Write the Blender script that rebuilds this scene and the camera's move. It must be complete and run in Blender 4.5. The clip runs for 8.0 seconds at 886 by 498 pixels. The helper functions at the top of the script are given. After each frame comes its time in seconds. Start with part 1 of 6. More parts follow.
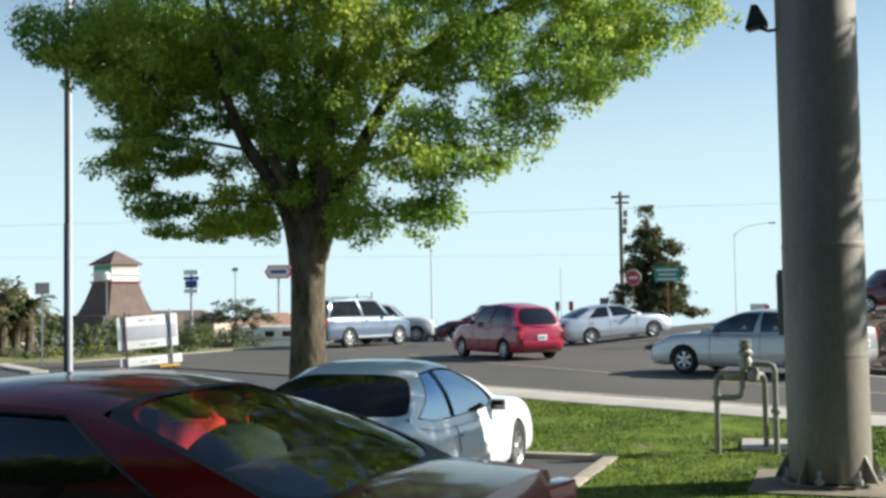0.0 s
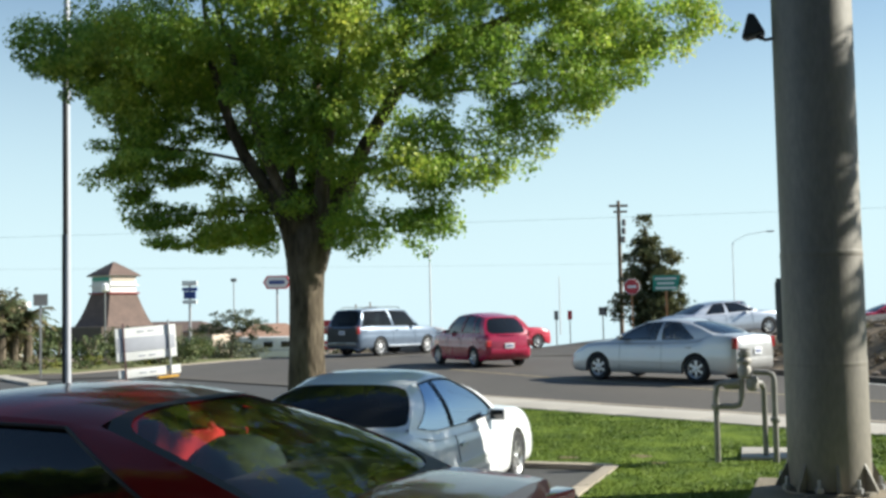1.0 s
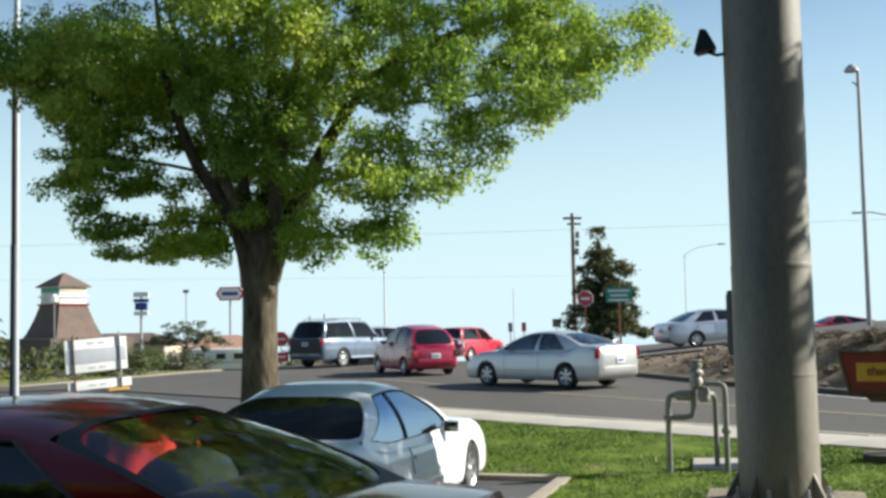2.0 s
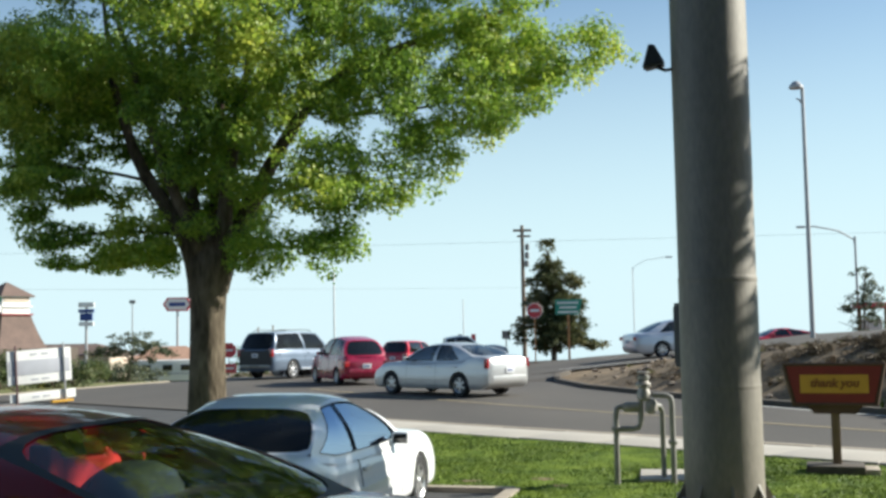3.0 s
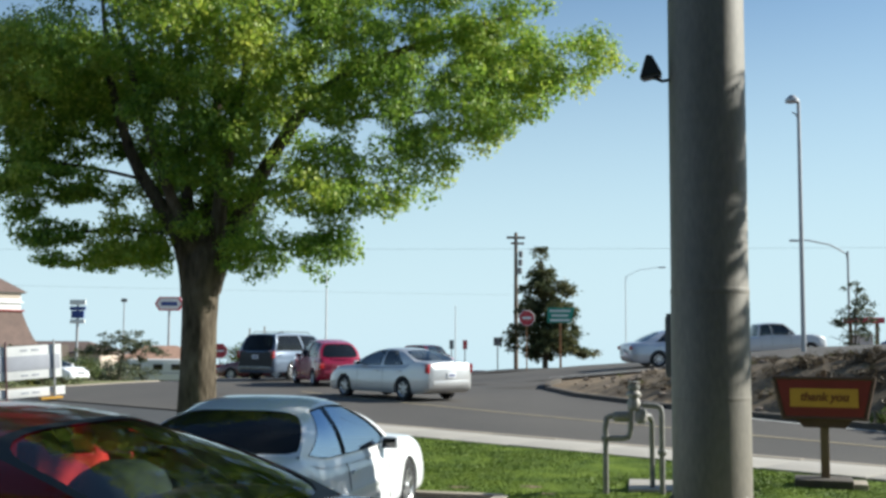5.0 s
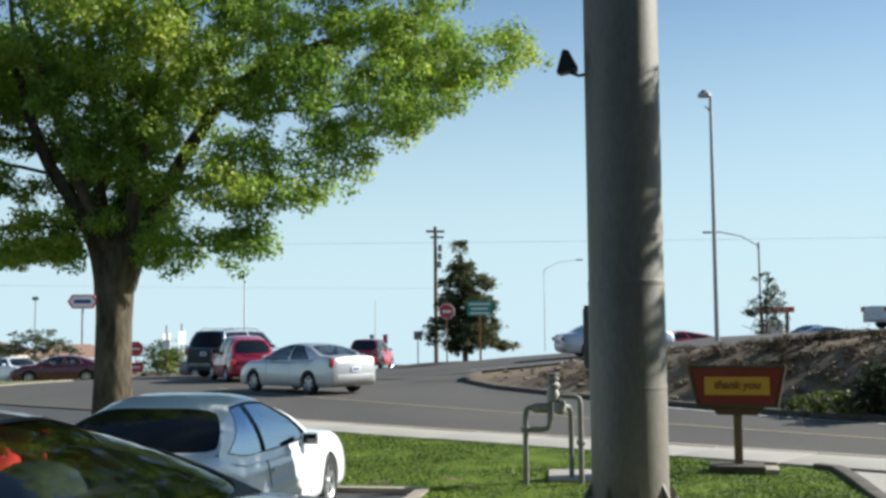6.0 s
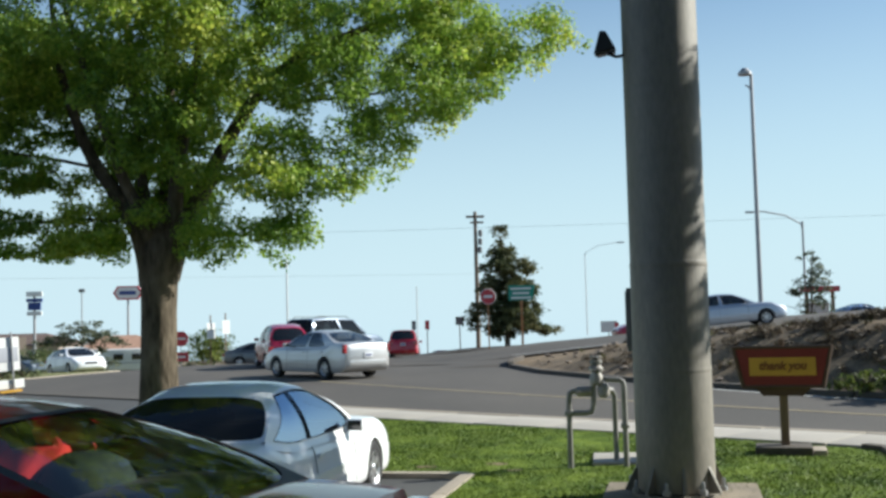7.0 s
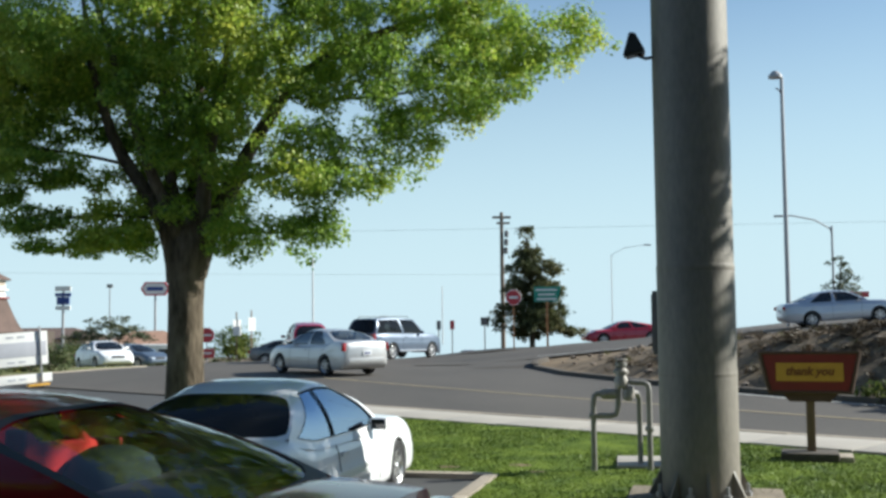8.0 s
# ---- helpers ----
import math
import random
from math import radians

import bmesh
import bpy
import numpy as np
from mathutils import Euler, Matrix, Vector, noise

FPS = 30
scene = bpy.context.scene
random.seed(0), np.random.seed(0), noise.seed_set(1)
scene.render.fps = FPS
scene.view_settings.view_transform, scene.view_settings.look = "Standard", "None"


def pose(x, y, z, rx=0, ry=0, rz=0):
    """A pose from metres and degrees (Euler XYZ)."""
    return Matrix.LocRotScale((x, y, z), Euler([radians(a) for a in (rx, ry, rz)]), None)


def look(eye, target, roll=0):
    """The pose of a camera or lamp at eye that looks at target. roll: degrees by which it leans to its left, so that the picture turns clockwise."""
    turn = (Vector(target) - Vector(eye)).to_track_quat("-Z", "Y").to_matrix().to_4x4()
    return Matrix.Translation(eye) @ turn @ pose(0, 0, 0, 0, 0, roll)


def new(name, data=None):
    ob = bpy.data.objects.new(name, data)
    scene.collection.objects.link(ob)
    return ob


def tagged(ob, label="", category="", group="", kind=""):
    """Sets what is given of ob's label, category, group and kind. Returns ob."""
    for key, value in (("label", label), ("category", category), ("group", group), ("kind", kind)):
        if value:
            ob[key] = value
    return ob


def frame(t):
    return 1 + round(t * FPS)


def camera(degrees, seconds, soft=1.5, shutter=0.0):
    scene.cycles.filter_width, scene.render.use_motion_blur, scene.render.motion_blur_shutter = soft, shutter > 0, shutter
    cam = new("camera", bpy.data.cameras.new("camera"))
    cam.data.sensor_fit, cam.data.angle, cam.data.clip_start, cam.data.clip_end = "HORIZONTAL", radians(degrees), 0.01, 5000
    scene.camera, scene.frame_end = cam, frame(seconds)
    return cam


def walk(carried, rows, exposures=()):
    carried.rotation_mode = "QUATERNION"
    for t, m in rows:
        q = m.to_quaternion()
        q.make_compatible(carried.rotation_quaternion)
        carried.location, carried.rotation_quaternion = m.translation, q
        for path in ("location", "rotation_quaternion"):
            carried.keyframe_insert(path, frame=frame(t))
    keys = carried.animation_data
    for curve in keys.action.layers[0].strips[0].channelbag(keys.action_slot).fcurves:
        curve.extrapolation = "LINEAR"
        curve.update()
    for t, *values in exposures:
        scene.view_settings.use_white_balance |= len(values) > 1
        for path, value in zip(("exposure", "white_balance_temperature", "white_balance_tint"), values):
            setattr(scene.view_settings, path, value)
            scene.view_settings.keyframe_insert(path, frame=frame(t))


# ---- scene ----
cam = camera(44.0, 8.0, soft=3.0)
EYE = 1.83


def aim(yaw, pitch, roll):
    """Pose of the hand-held camera: degrees to the left, up, and leaning left."""
    return pose(0, 0, EYE, 0, 0, yaw) @ pose(0, 0, 0, 90 + pitch) @ pose(0, 0, 0, 0, 0, roll)


PATH = [
    (0.0, 0.00, 2.67, -0.98),
    (0.5, 0.13, 2.92, -0.88),
    (1.0, -0.09, 3.18, -1.23),
    (1.5, -1.17, 3.66, -1.70),
    (1.7, -1.81, 3.60, -1.39),
    (2.8, -4.26, 4.36, -1.43),
    (3.0, -5.10, 4.29, -1.05),
    (3.5, -6.08, 4.00, 0.33),
    (4.0, -6.32, 4.21, 0.88),
    (4.2, -6.36, 4.38, 0.30),
    (5.3, -5.33, 4.58, 0.31),
    (5.5, -6.80, 3.19, 1.20),
    (5.7, -8.20, 3.15, 0.90),
    (5.8, -10.40, 3.10, 0.80),
    (6.0, -9.65, 4.25, -0.57),
    (6.5, -8.55, 2.92, -0.91),
    (7.0, -7.53, 3.53, -1.52),
    (7.5, -6.66, 3.22, -1.03),
    (8.0, -6.17, 3.56, -0.69),
]
walk(cam, [(t, aim(a, b, c)) for t, a, b, c in PATH], [(0.0, 1.06, 5990, 4), (3.0, 1.06, 6020, 4), (3.4, 0.9, 5800, 4), (8.0, 0.88, 5800, 4)])

# ---- world, sun, exposure ----
SUN_AZ, SUN_EL = 83.0, 30.0
world = bpy.data.worlds.new("world")
scene.world = world
world.use_nodes = True
wn = world.node_tree.nodes
sky = wn.new("ShaderNodeTexSky")
sky.sky_type = "NISHITA"
sky.sun_disc = False
sky.sun_elevation = radians(SUN_EL)
sky.sun_rotation = radians(SUN_AZ)
sky.air_density, sky.dust_density, sky.ozone_density = 1.1, 0.15, 2.2
wn["Background"].inputs["Strength"].default_value = 0.058
world.node_tree.links.new(sky.outputs[0], wn["Background"].inputs["Color"])
sun_data = bpy.data.lights.new("sun", "SUN")
sun_data.energy, sun_data.angle, sun_data.color = 5.0, radians(0.55), (1.0, 0.9, 0.76)
sun = new("sun", sun_data)
sa, se = radians(SUN_AZ), radians(SUN_EL)
SUN_DIR = Vector((math.sin(sa) * math.cos(se), math.cos(sa) * math.cos(se), math.sin(se)))
sun.matrix_world = look(SUN_DIR * 60, (0, 0, 0))
# strength of the glow that paints haze on the far ring
HAZE_GLOW = 0.485

# ---- materials ----
def material(name, color, rough=0.6, metal=0.0, vary=0.15, scale=6.0, fine=60.0, bump=0.0, spec=0.5, coat=0.0, second=None, piece=0.0, stretch=(1, 1, 1), glow=0.0):
    """A surface with two scales of variation (broad stains, fine grain) and fine relief."""
    m = bpy.data.materials.new(name)
    m.use_nodes = True
    nt = m.node_tree
    n, l = nt.nodes, nt.links
    b = n["Principled BSDF"]
    b.inputs["Metallic"].default_value = metal
    b.inputs["Specular IOR Level"].default_value = spec
    b.inputs["Coat Weight"].default_value = coat
    b.inputs["Coat Roughness"].default_value = 0.04
    tc = n.new("ShaderNodeTexCoord")
    mp = n.new("ShaderNodeMapping")
    mp.inputs["Scale"].default_value = stretch
    l.new(tc.outputs["Object"], mp.inputs["Vector"])
    broad, grain = n.new("ShaderNodeTexNoise"), n.new("ShaderNodeTexNoise")
    for t, s, d in ((broad, scale, 4.0), (grain, fine, 3.0)):
        t.inputs["Scale"].default_value = s
        t.inputs["Detail"].default_value = d
        l.new(mp.outputs[0], t.inputs["Vector"])
    mixn = n.new("ShaderNodeMix")
    mixn.data_type = "FLOAT"
    mixn.inputs["Factor"].default_value = 0.4
    l.new(broad.outputs["Fac"], mixn.inputs["A"])
    l.new(grain.outputs["Fac"], mixn.inputs["B"])
    fac = mixn.outputs["Result"]
    if piece:
        info = n.new("ShaderNodeObjectInfo")
        add = n.new("ShaderNodeMath")
        add.operation = "MULTIPLY_ADD"
        l.new(info.outputs["Random"], add.inputs[0])
        add.inputs[1].default_value = piece
        l.new(fac, add.inputs[2])
        fac = add.outputs[0]
    ramp = n.new("ShaderNodeValToRGB")
    c = Vector(color)
    lo = c * (1 - vary)
    hi = Vector(second) if second else c * (1 + vary)
    ramp.color_ramp.elements[0].position, ramp.color_ramp.elements[1].position = 0.3, 0.7
    ramp.color_ramp.elements[0].color = (*lo, 1)
    ramp.color_ramp.elements[1].color = (*[min(v, 1) for v in hi], 1)
    l.new(fac, ramp.inputs["Fac"])
    l.new(ramp.outputs["Color"], b.inputs["Base Color"])
    rr = n.new("ShaderNodeMapRange")
    rr.inputs["To Min"].default_value = max(rough - 0.08, 0.02)
    rr.inputs["To Max"].default_value = min(rough + 0.08, 1)
    l.new(broad.outputs["Fac"], rr.inputs["Value"])
    l.new(rr.outputs[0], b.inputs["Roughness"])
    if bump:
        bp = n.new("ShaderNodeBump")
        bp.inputs["Strength"].default_value = min(1.0, bump)
        bp.inputs["Distance"].default_value = 0.02
        l.new(grain.outputs["Fac"], bp.inputs["Height"])
        l.new(bp.outputs[0], b.inputs["Normal"])
    if glow:
        b.inputs["Emission Color"].default_value = (*color, 1)
        b.inputs["Emission Strength"].default_value = glow
    return m


def glass(name, tint, rough=0.02, clear=0.5, ior=1.65, sky_tint=(1, 1, 1)):
    """Car or building glass: glossy, partly clear."""
    m = bpy.data.materials.new(name)
    m.use_nodes = True
    nt = m.node_tree
    n, l = nt.nodes, nt.links
    n.remove(n["Principled BSDF"])
    glossy, trans, dark = n.new("ShaderNodeBsdfGlossy"), n.new("ShaderNodeBsdfTransparent"), n.new("ShaderNodeBsdfDiffuse")
    glossy.inputs["Roughness"].default_value = rough
    glossy.inputs["Color"].default_value = (*sky_tint, 1)
    trans.inputs["Color"].default_value = (*tint, 1)
    dark.inputs["Color"].default_value = (0.012, 0.013, 0.014, 1)
    fres = n.new("ShaderNodeFresnel")
    fres.inputs["IOR"].default_value = ior
    a, b = n.new("ShaderNodeMixShader"), n.new("ShaderNodeMixShader")
    a.inputs[0].default_value = clear
    l.new(dark.outputs[0], a.inputs[1])
    l.new(trans.outputs[0], a.inputs[2])
    l.new(fres.outputs[0], b.inputs[0])
    l.new(a.outputs[0], b.inputs[1])
    l.new(glossy.outputs[0], b.inputs[2])
    l.new(b.outputs[0], n["Material Output"].inputs["Surface"])
    return m


def paint(name, color, metal=0.0, rough=0.28):
    return material(name, color, rough, metal, 0.05, 2.0, 300.0, 0.0, 0.5, 0.8)


M = {
    "asphalt": material("asphalt", (0.07, 0.061, 0.052), 0.85, vary=0.34, scale=0.3, fine=22, bump=0.4, stretch=(1, 0.45, 1)),
    "asphalt_lot": material("asphalt_lot", (0.055, 0.054, 0.053), 0.85, vary=0.25, scale=0.5, fine=35, bump=0.3),
    "earth": material("earth", (0.16, 0.125, 0.085), 0.95, vary=0.35, scale=0.4, fine=7, bump=0.6, second=(0.24, 0.185, 0.125)),
    "dirt": material("dirt", (0.095, 0.065, 0.036), 0.95, vary=0.55, scale=1.3, fine=9, bump=1.0, second=(0.28, 0.195, 0.108)),
    "soil": material("soil", (0.06, 0.12, 0.014), 0.95, vary=0.4, scale=2.2, fine=30, bump=0.6, spec=0.1, second=(0.17, 0.225, 0.03)),
    "slab_dark": material("slab_dark", (0.075, 0.062, 0.05), 0.9, vary=0.3, scale=4, fine=40, bump=0.3),
    "verge": material("verge", (0.12, 0.15, 0.035), 0.95, vary=0.35, scale=0.5, fine=9, bump=0.7, second=(0.2, 0.19, 0.06)),
    "blade": material("blade", (0.06, 0.14, 0.014), 0.6, vary=0.45, scale=2.2, fine=9, spec=0.25, second=(0.21, 0.275, 0.035)),
    "concrete": material("concrete", (0.36, 0.33, 0.29), 0.85, vary=0.12, scale=1.3, fine=45, bump=0.2, piece=0.15),
    "post_dark": material("post_dark", (0.09, 0.04, 0.045), 0.7, vary=0.2, scale=4),
    "footing": material("footing", (0.2, 0.165, 0.12), 0.9, vary=0.5, scale=2.5, fine=30, bump=0.4),
    "kerb": material("kerb", (0.31, 0.265, 0.21), 0.85, vary=0.2, scale=1.5, fine=40, bump=0.25, piece=0.2),
    # dark tone holds the shade on the curved lawn kerb's face
    "kerb_dark": material("kerb_dark", (0.1, 0.085, 0.07), 0.9, vary=0.25, scale=1.5, fine=40, bump=0.25),
    "yellow_line": material("yellow_line", (0.33, 0.27, 0.16), 0.8, vary=0.35, scale=2, fine=40),
    "white_line": material("white_line", (0.5, 0.5, 0.48), 0.8, vary=0.3, scale=2, fine=40),
    "bark": material("bark", (0.045, 0.034, 0.024), 0.95, vary=0.5, scale=5, fine=16, bump=1.0, spec=0.1, second=(0.21, 0.172, 0.128), stretch=(1, 1, 0.3)),
    "leaf": None,
    "steel_pole": material("steel_pole", (0.2, 0.18, 0.147), 0.6, 0.0, vary=0.3, scale=1.6, fine=25, bump=0.06, spec=0.6, stretch=(1, 1, 0.35)),
    "galvanised": material("galvanised", (0.36, 0.36, 0.37), 0.5, 0.5, vary=0.12, scale=3, fine=50),
    "pipe": material("pipe", (0.22, 0.21, 0.195), 0.5, 0.1, vary=0.3, scale=9, fine=60, bump=0.15),
    "brass": material("brass", (0.28, 0.26, 0.235), 0.5, 0.4, vary=0.3, scale=15, fine=80, bump=0.15),
    "red_vinyl": material("red_vinyl", (0.6, 0.035, 0.03), 0.5, vary=0.15, scale=8),
    "black": material("black", (0.015, 0.015, 0.016), 0.5, vary=0.3, scale=8),
    "rubber": material("rubber", (0.02, 0.02, 0.021), 0.8, vary=0.25, scale=10, fine=90),
    "rim": material("rim", (0.62, 0.62, 0.63), 0.3, 0.8, vary=0.08, scale=10),
    "trim": material("trim", (0.03, 0.03, 0.032), 0.6, vary=0.2, scale=8),
    "seat": material("seat", (0.10, 0.095, 0.09), 0.9, vary=0.2, scale=9, fine=120),
    "dark_fabric": material("dark_fabric", (0.03, 0.042, 0.038), 0.95, vary=0.3, scale=9, fine=120, spec=0.1),
    "headlight": material("headlight", (0.75, 0.77, 0.8), 0.12, 0.2, vary=0.1, scale=20, coat=0.8),
    "taillight": material("taillight", (0.3, 0.008, 0.014), 0.18, vary=0.15, scale=20, coat=0.8),
    "plate": material("plate", (0.75, 0.76, 0.78), 0.5, vary=0.08, scale=8),
    "bar": material("bar", (0.1, 0.12, 0.25), 0.6, vary=0.1),
    "glass_dark": glass("glass_dark", (0.35, 0.4, 0.4), clear=0.25),
    "glass_clear": glass("glass_clear", (0.8, 0.88, 0.92), clear=0.93, ior=1.9),
    "red": material("red", (0.2, 0.005, 0.01), 0.3, 0.0, 0.05, 2.0, 300.0, 0.0, 0.15, 0.65),
    "red_deep": paint("red_deep", (0.33, 0.008, 0.045)),
    "red_bright": paint("red_bright", (0.45, 0.015, 0.04)),
    "maroon": paint("maroon", (0.09, 0.008, 0.014)),
    "white": material("white", (0.86, 0.865, 0.88), 0.4, 0.0, 0.04, 2.0, 300.0, 0.0, 0.45, 0.9),
    "silver": paint("silver", (0.55, 0.545, 0.54), 0.5, 0.36),
    "silver_blue": paint("silver_blue", (0.1, 0.132, 0.185), 0.3, 0.36),
    # white truck paint, greyed to hold the shade on its near side
    "shaded_white": paint("shaded_white", (0.5, 0.5, 0.51), 0.1, 0.4),
    "champagne": paint("champagne", (0.46, 0.49, 0.55), 0.6, 0.36),
    "grey": paint("grey", (0.13, 0.135, 0.14), 0.3),
    "blue_grey": paint("blue_grey", (0.05, 0.085, 0.2), 0.1),
    "wood": material("wood", (0.2, 0.13, 0.075), 0.85, vary=0.3, scale=4, fine=40, bump=0.3, stretch=(1, 1, 0.15)),
    "wood_pole": material("wood_pole", (0.19, 0.14, 0.1), 0.9, vary=0.3, scale=3, fine=30, bump=0.3, stretch=(1, 1, 0.1)),
    "post_rust": material("post_rust", (0.38, 0.19, 0.08), 0.8, vary=0.25, scale=4),
    "sign_red": material("sign_red", (0.48, 0.045, 0.06), 0.45, vary=0.12, scale=4),
    "sign_dark_red": material("sign_dark_red", (0.2, 0.022, 0.018), 0.55, vary=0.15, scale=4),
    "sign_yellow": material("sign_yellow", (0.58, 0.32, 0.036), 0.55, vary=0.1, scale=5),
    "sign_letters": material("sign_letters", (0.24, 0.09, 0.02), 0.6, vary=0.1),
    "sign_brown": material("sign_brown", (0.09, 0.05, 0.03), 0.7, vary=0.25, scale=5, fine=50),
    "sign_green": material("sign_green", (0.035, 0.27, 0.19), 0.45, vary=0.1, scale=3),
    "sign_white": material("sign_white", (0.72, 0.72, 0.7), 0.55, vary=0.08, scale=3),
    "sign_back": material("sign_back", (0.2, 0.2, 0.2), 0.5, 0.4, vary=0.15, scale=4),
    "sign_blue": material("sign_blue", (0.02, 0.05, 0.22), 0.5, vary=0.1),
    "board_grey": material("board_grey", (0.4, 0.41, 0.45), 0.6, vary=0.15, scale=2),
    "roof_brown": material("roof_brown", (0.13, 0.09, 0.075), 0.9, vary=0.25, scale=1.5, fine=12, bump=0.5),
    "roof_tile": material("roof_tile", (0.33, 0.2, 0.14), 0.85, vary=0.2, scale=1.0, fine=8, bump=0.3),
    "stucco": material("stucco", (0.5, 0.42, 0.34), 0.9, vary=0.1, scale=0.8, fine=20, bump=0.2),
    "wall_dark": material("wall_dark", (0.1, 0.08, 0.065), 0.9, vary=0.15, scale=0.8, fine=20, bump=0.2),
    "stucco_white": material("stucco_white", (0.68, 0.66, 0.64), 0.85, vary=0.08, scale=0.8, fine=20),
    "white_metal": material("white_metal", (0.66, 0.66, 0.65), 0.5, vary=0.08, scale=0.8, fine=20),
    "glass_soft": glass("glass_soft", (0.35, 0.4, 0.4), clear=0.25, ior=1.3),
    "glass_rear": glass("glass_rear", (0.92, 0.93, 0.92), clear=0.7, ior=1.33),
    # blue of the mirrored sky is put into the gloss colour, index raised too
    "glass_blue": glass("glass_blue", (0.75, 0.86, 0.95), clear=0.9, ior=8.0, sky_tint=(0.66, 0.8, 1.0)),
    "window": glass("window", (0.3, 0.3, 0.3), clear=0.15),
    "dry_brush": material("dry_brush", (0.09, 0.065, 0.04), 0.95, vary=0.4, scale=4, fine=20),
    "rock": material("rock", (0.2, 0.16, 0.125), 0.95, vary=0.35, scale=3, fine=25, bump=0.6),
}


def leaf_material(name, dark, light, yellow, trans=0.45):
    """Leaves: diffuse with light coming through, colour varied leaf by leaf and clump by clump."""
    m = bpy.data.materials.new(name)
    m.use_nodes = True
    nt = m.node_tree
    n, l = nt.nodes, nt.links
    n.remove(n["Principled BSDF"])
    geo, tc, nz = n.new("ShaderNodeNewGeometry"), n.new("ShaderNodeTexCoord"), n.new("ShaderNodeTexNoise")
    nz.inputs["Scale"].default_value = 0.6
    l.new(tc.outputs["Object"], nz.inputs["Vector"])
    mixn = n.new("ShaderNodeMath")
    mixn.operation = "MULTIPLY_ADD"
    mixn.inputs[1].default_value = 0.3
    l.new(geo.outputs["Random Per Island"], mixn.inputs[0])
    sub = n.new("ShaderNodeMath")
    sub.operation = "SUBTRACT"
    l.new(nz.outputs["Fac"], sub.inputs[0])
    sub.inputs[1].default_value = 0.13
    l.new(sub.outputs[0], mixn.inputs[2])
    ramp = n.new("ShaderNodeValToRGB")
    e = ramp.color_ramp.elements
    e[0].position, e[0].color = 0.2, (*dark, 1)
    e[1].position, e[1].color = 0.85, (*yellow, 1)
    mid = e.new(0.5)
    mid.color = (*light, 1)
    l.new(mixn.outputs[0], ramp.inputs["Fac"])
    d, t, g = n.new("ShaderNodeBsdfDiffuse"), n.new("ShaderNodeBsdfTranslucent"), n.new("ShaderNodeBsdfGlossy")
    g.inputs["Roughness"].default_value = 0.45
    s1, s2 = n.new("ShaderNodeMixShader"), n.new("ShaderNodeMixShader")
    s1.inputs[0].default_value, s2.inputs[0].default_value = trans, 0.03
    l.new(ramp.outputs[0], d.inputs["Color"])
    l.new(ramp.outputs[0], t.inputs["Color"])
    l.new(d.outputs[0], s1.inputs[1])
    l.new(t.outputs[0], s1.inputs[2])
    l.new(s1.outputs[0], s2.inputs[1])
    l.new(g.outputs[0], s2.inputs[2])
    l.new(s2.outputs[0], n["Material Output"].inputs["Surface"])
    return m


M["leaf"] = leaf_material("leaf", (0.06, 0.135, 0.026), (0.265, 0.4, 0.05), (0.63, 0.64, 0.1), 0.5)
M["needle"] = leaf_material("needle", (0.045, 0.065, 0.03), (0.11, 0.125, 0.055), (0.23, 0.2, 0.09), 0.3)
M["shrub"] = leaf_material("shrub", (0.045, 0.07, 0.028), (0.1, 0.135, 0.05), (0.2, 0.2, 0.08), 0.3)
M["verge_leaf"] = leaf_material("verge_leaf", (0.1, 0.14, 0.03), (0.2, 0.22, 0.05), (0.42, 0.34, 0.1), 0.3)
M["shrub_pale"] = leaf_material("shrub_pale", (0.09, 0.12, 0.06), (0.14, 0.17, 0.08), (0.22, 0.22, 0.11), 0.3)
M["dusty"] = leaf_material("dusty", (0.09, 0.08, 0.04), (0.17, 0.15, 0.075), (0.3, 0.25, 0.13), 0.25)
M["brush"] = leaf_material("brush", (0.04, 0.032, 0.02), (0.11, 0.085, 0.055), (0.24, 0.19, 0.125), 0.15)
M["bank_leaf"] = leaf_material("bank_leaf", (0.05, 0.085, 0.02), (0.13, 0.17, 0.035), (0.3, 0.3, 0.07), 0.3)
M["dusty_green"] = leaf_material("dusty_green", (0.06, 0.08, 0.05), (0.12, 0.14, 0.085), (0.2, 0.2, 0.12), 0.3)
M["dark_leaf"] = leaf_material("dark_leaf", (0.012, 0.02, 0.008), (0.03, 0.045, 0.015), (0.12, 0.14, 0.04), 0.2)

# ---- building tools ----
def mesh_from(name, bm, mat, smooth=True):
    me = bpy.data.meshes.new(name)
    bm.to_mesh(me)
    bm.free()
    me.materials.append(M[mat] if isinstance(mat, str) else mat)
    if smooth:
        me.polygons.foreach_set("use_smooth", [True] * len(me.polygons))
        me.set_sharp_from_angle(angle=radians(38))
    return me


def part(name, bm, mat, parent=None, label="", at=None, smooth=True):
    """One mesh object under a thing or a part."""
    ob = new(name, bm if isinstance(bm, bpy.types.Mesh) else mesh_from(name, bm, mat, smooth))
    if parent is not None:
        ob.parent = parent
    if at is not None:
        ob.matrix_basis = at
    if label:
        ob["label"] = label
    return ob


def thing(name, label, category, m, group="", kind=""):
    ob = new(name)
    ob.empty_display_size = 0.2
    ob.matrix_basis = m
    return tagged(ob, label, category, group, kind)


def polar(az, dist, z=0.0):
    return Vector((dist * math.sin(radians(az)), dist * math.cos(radians(az)), z))


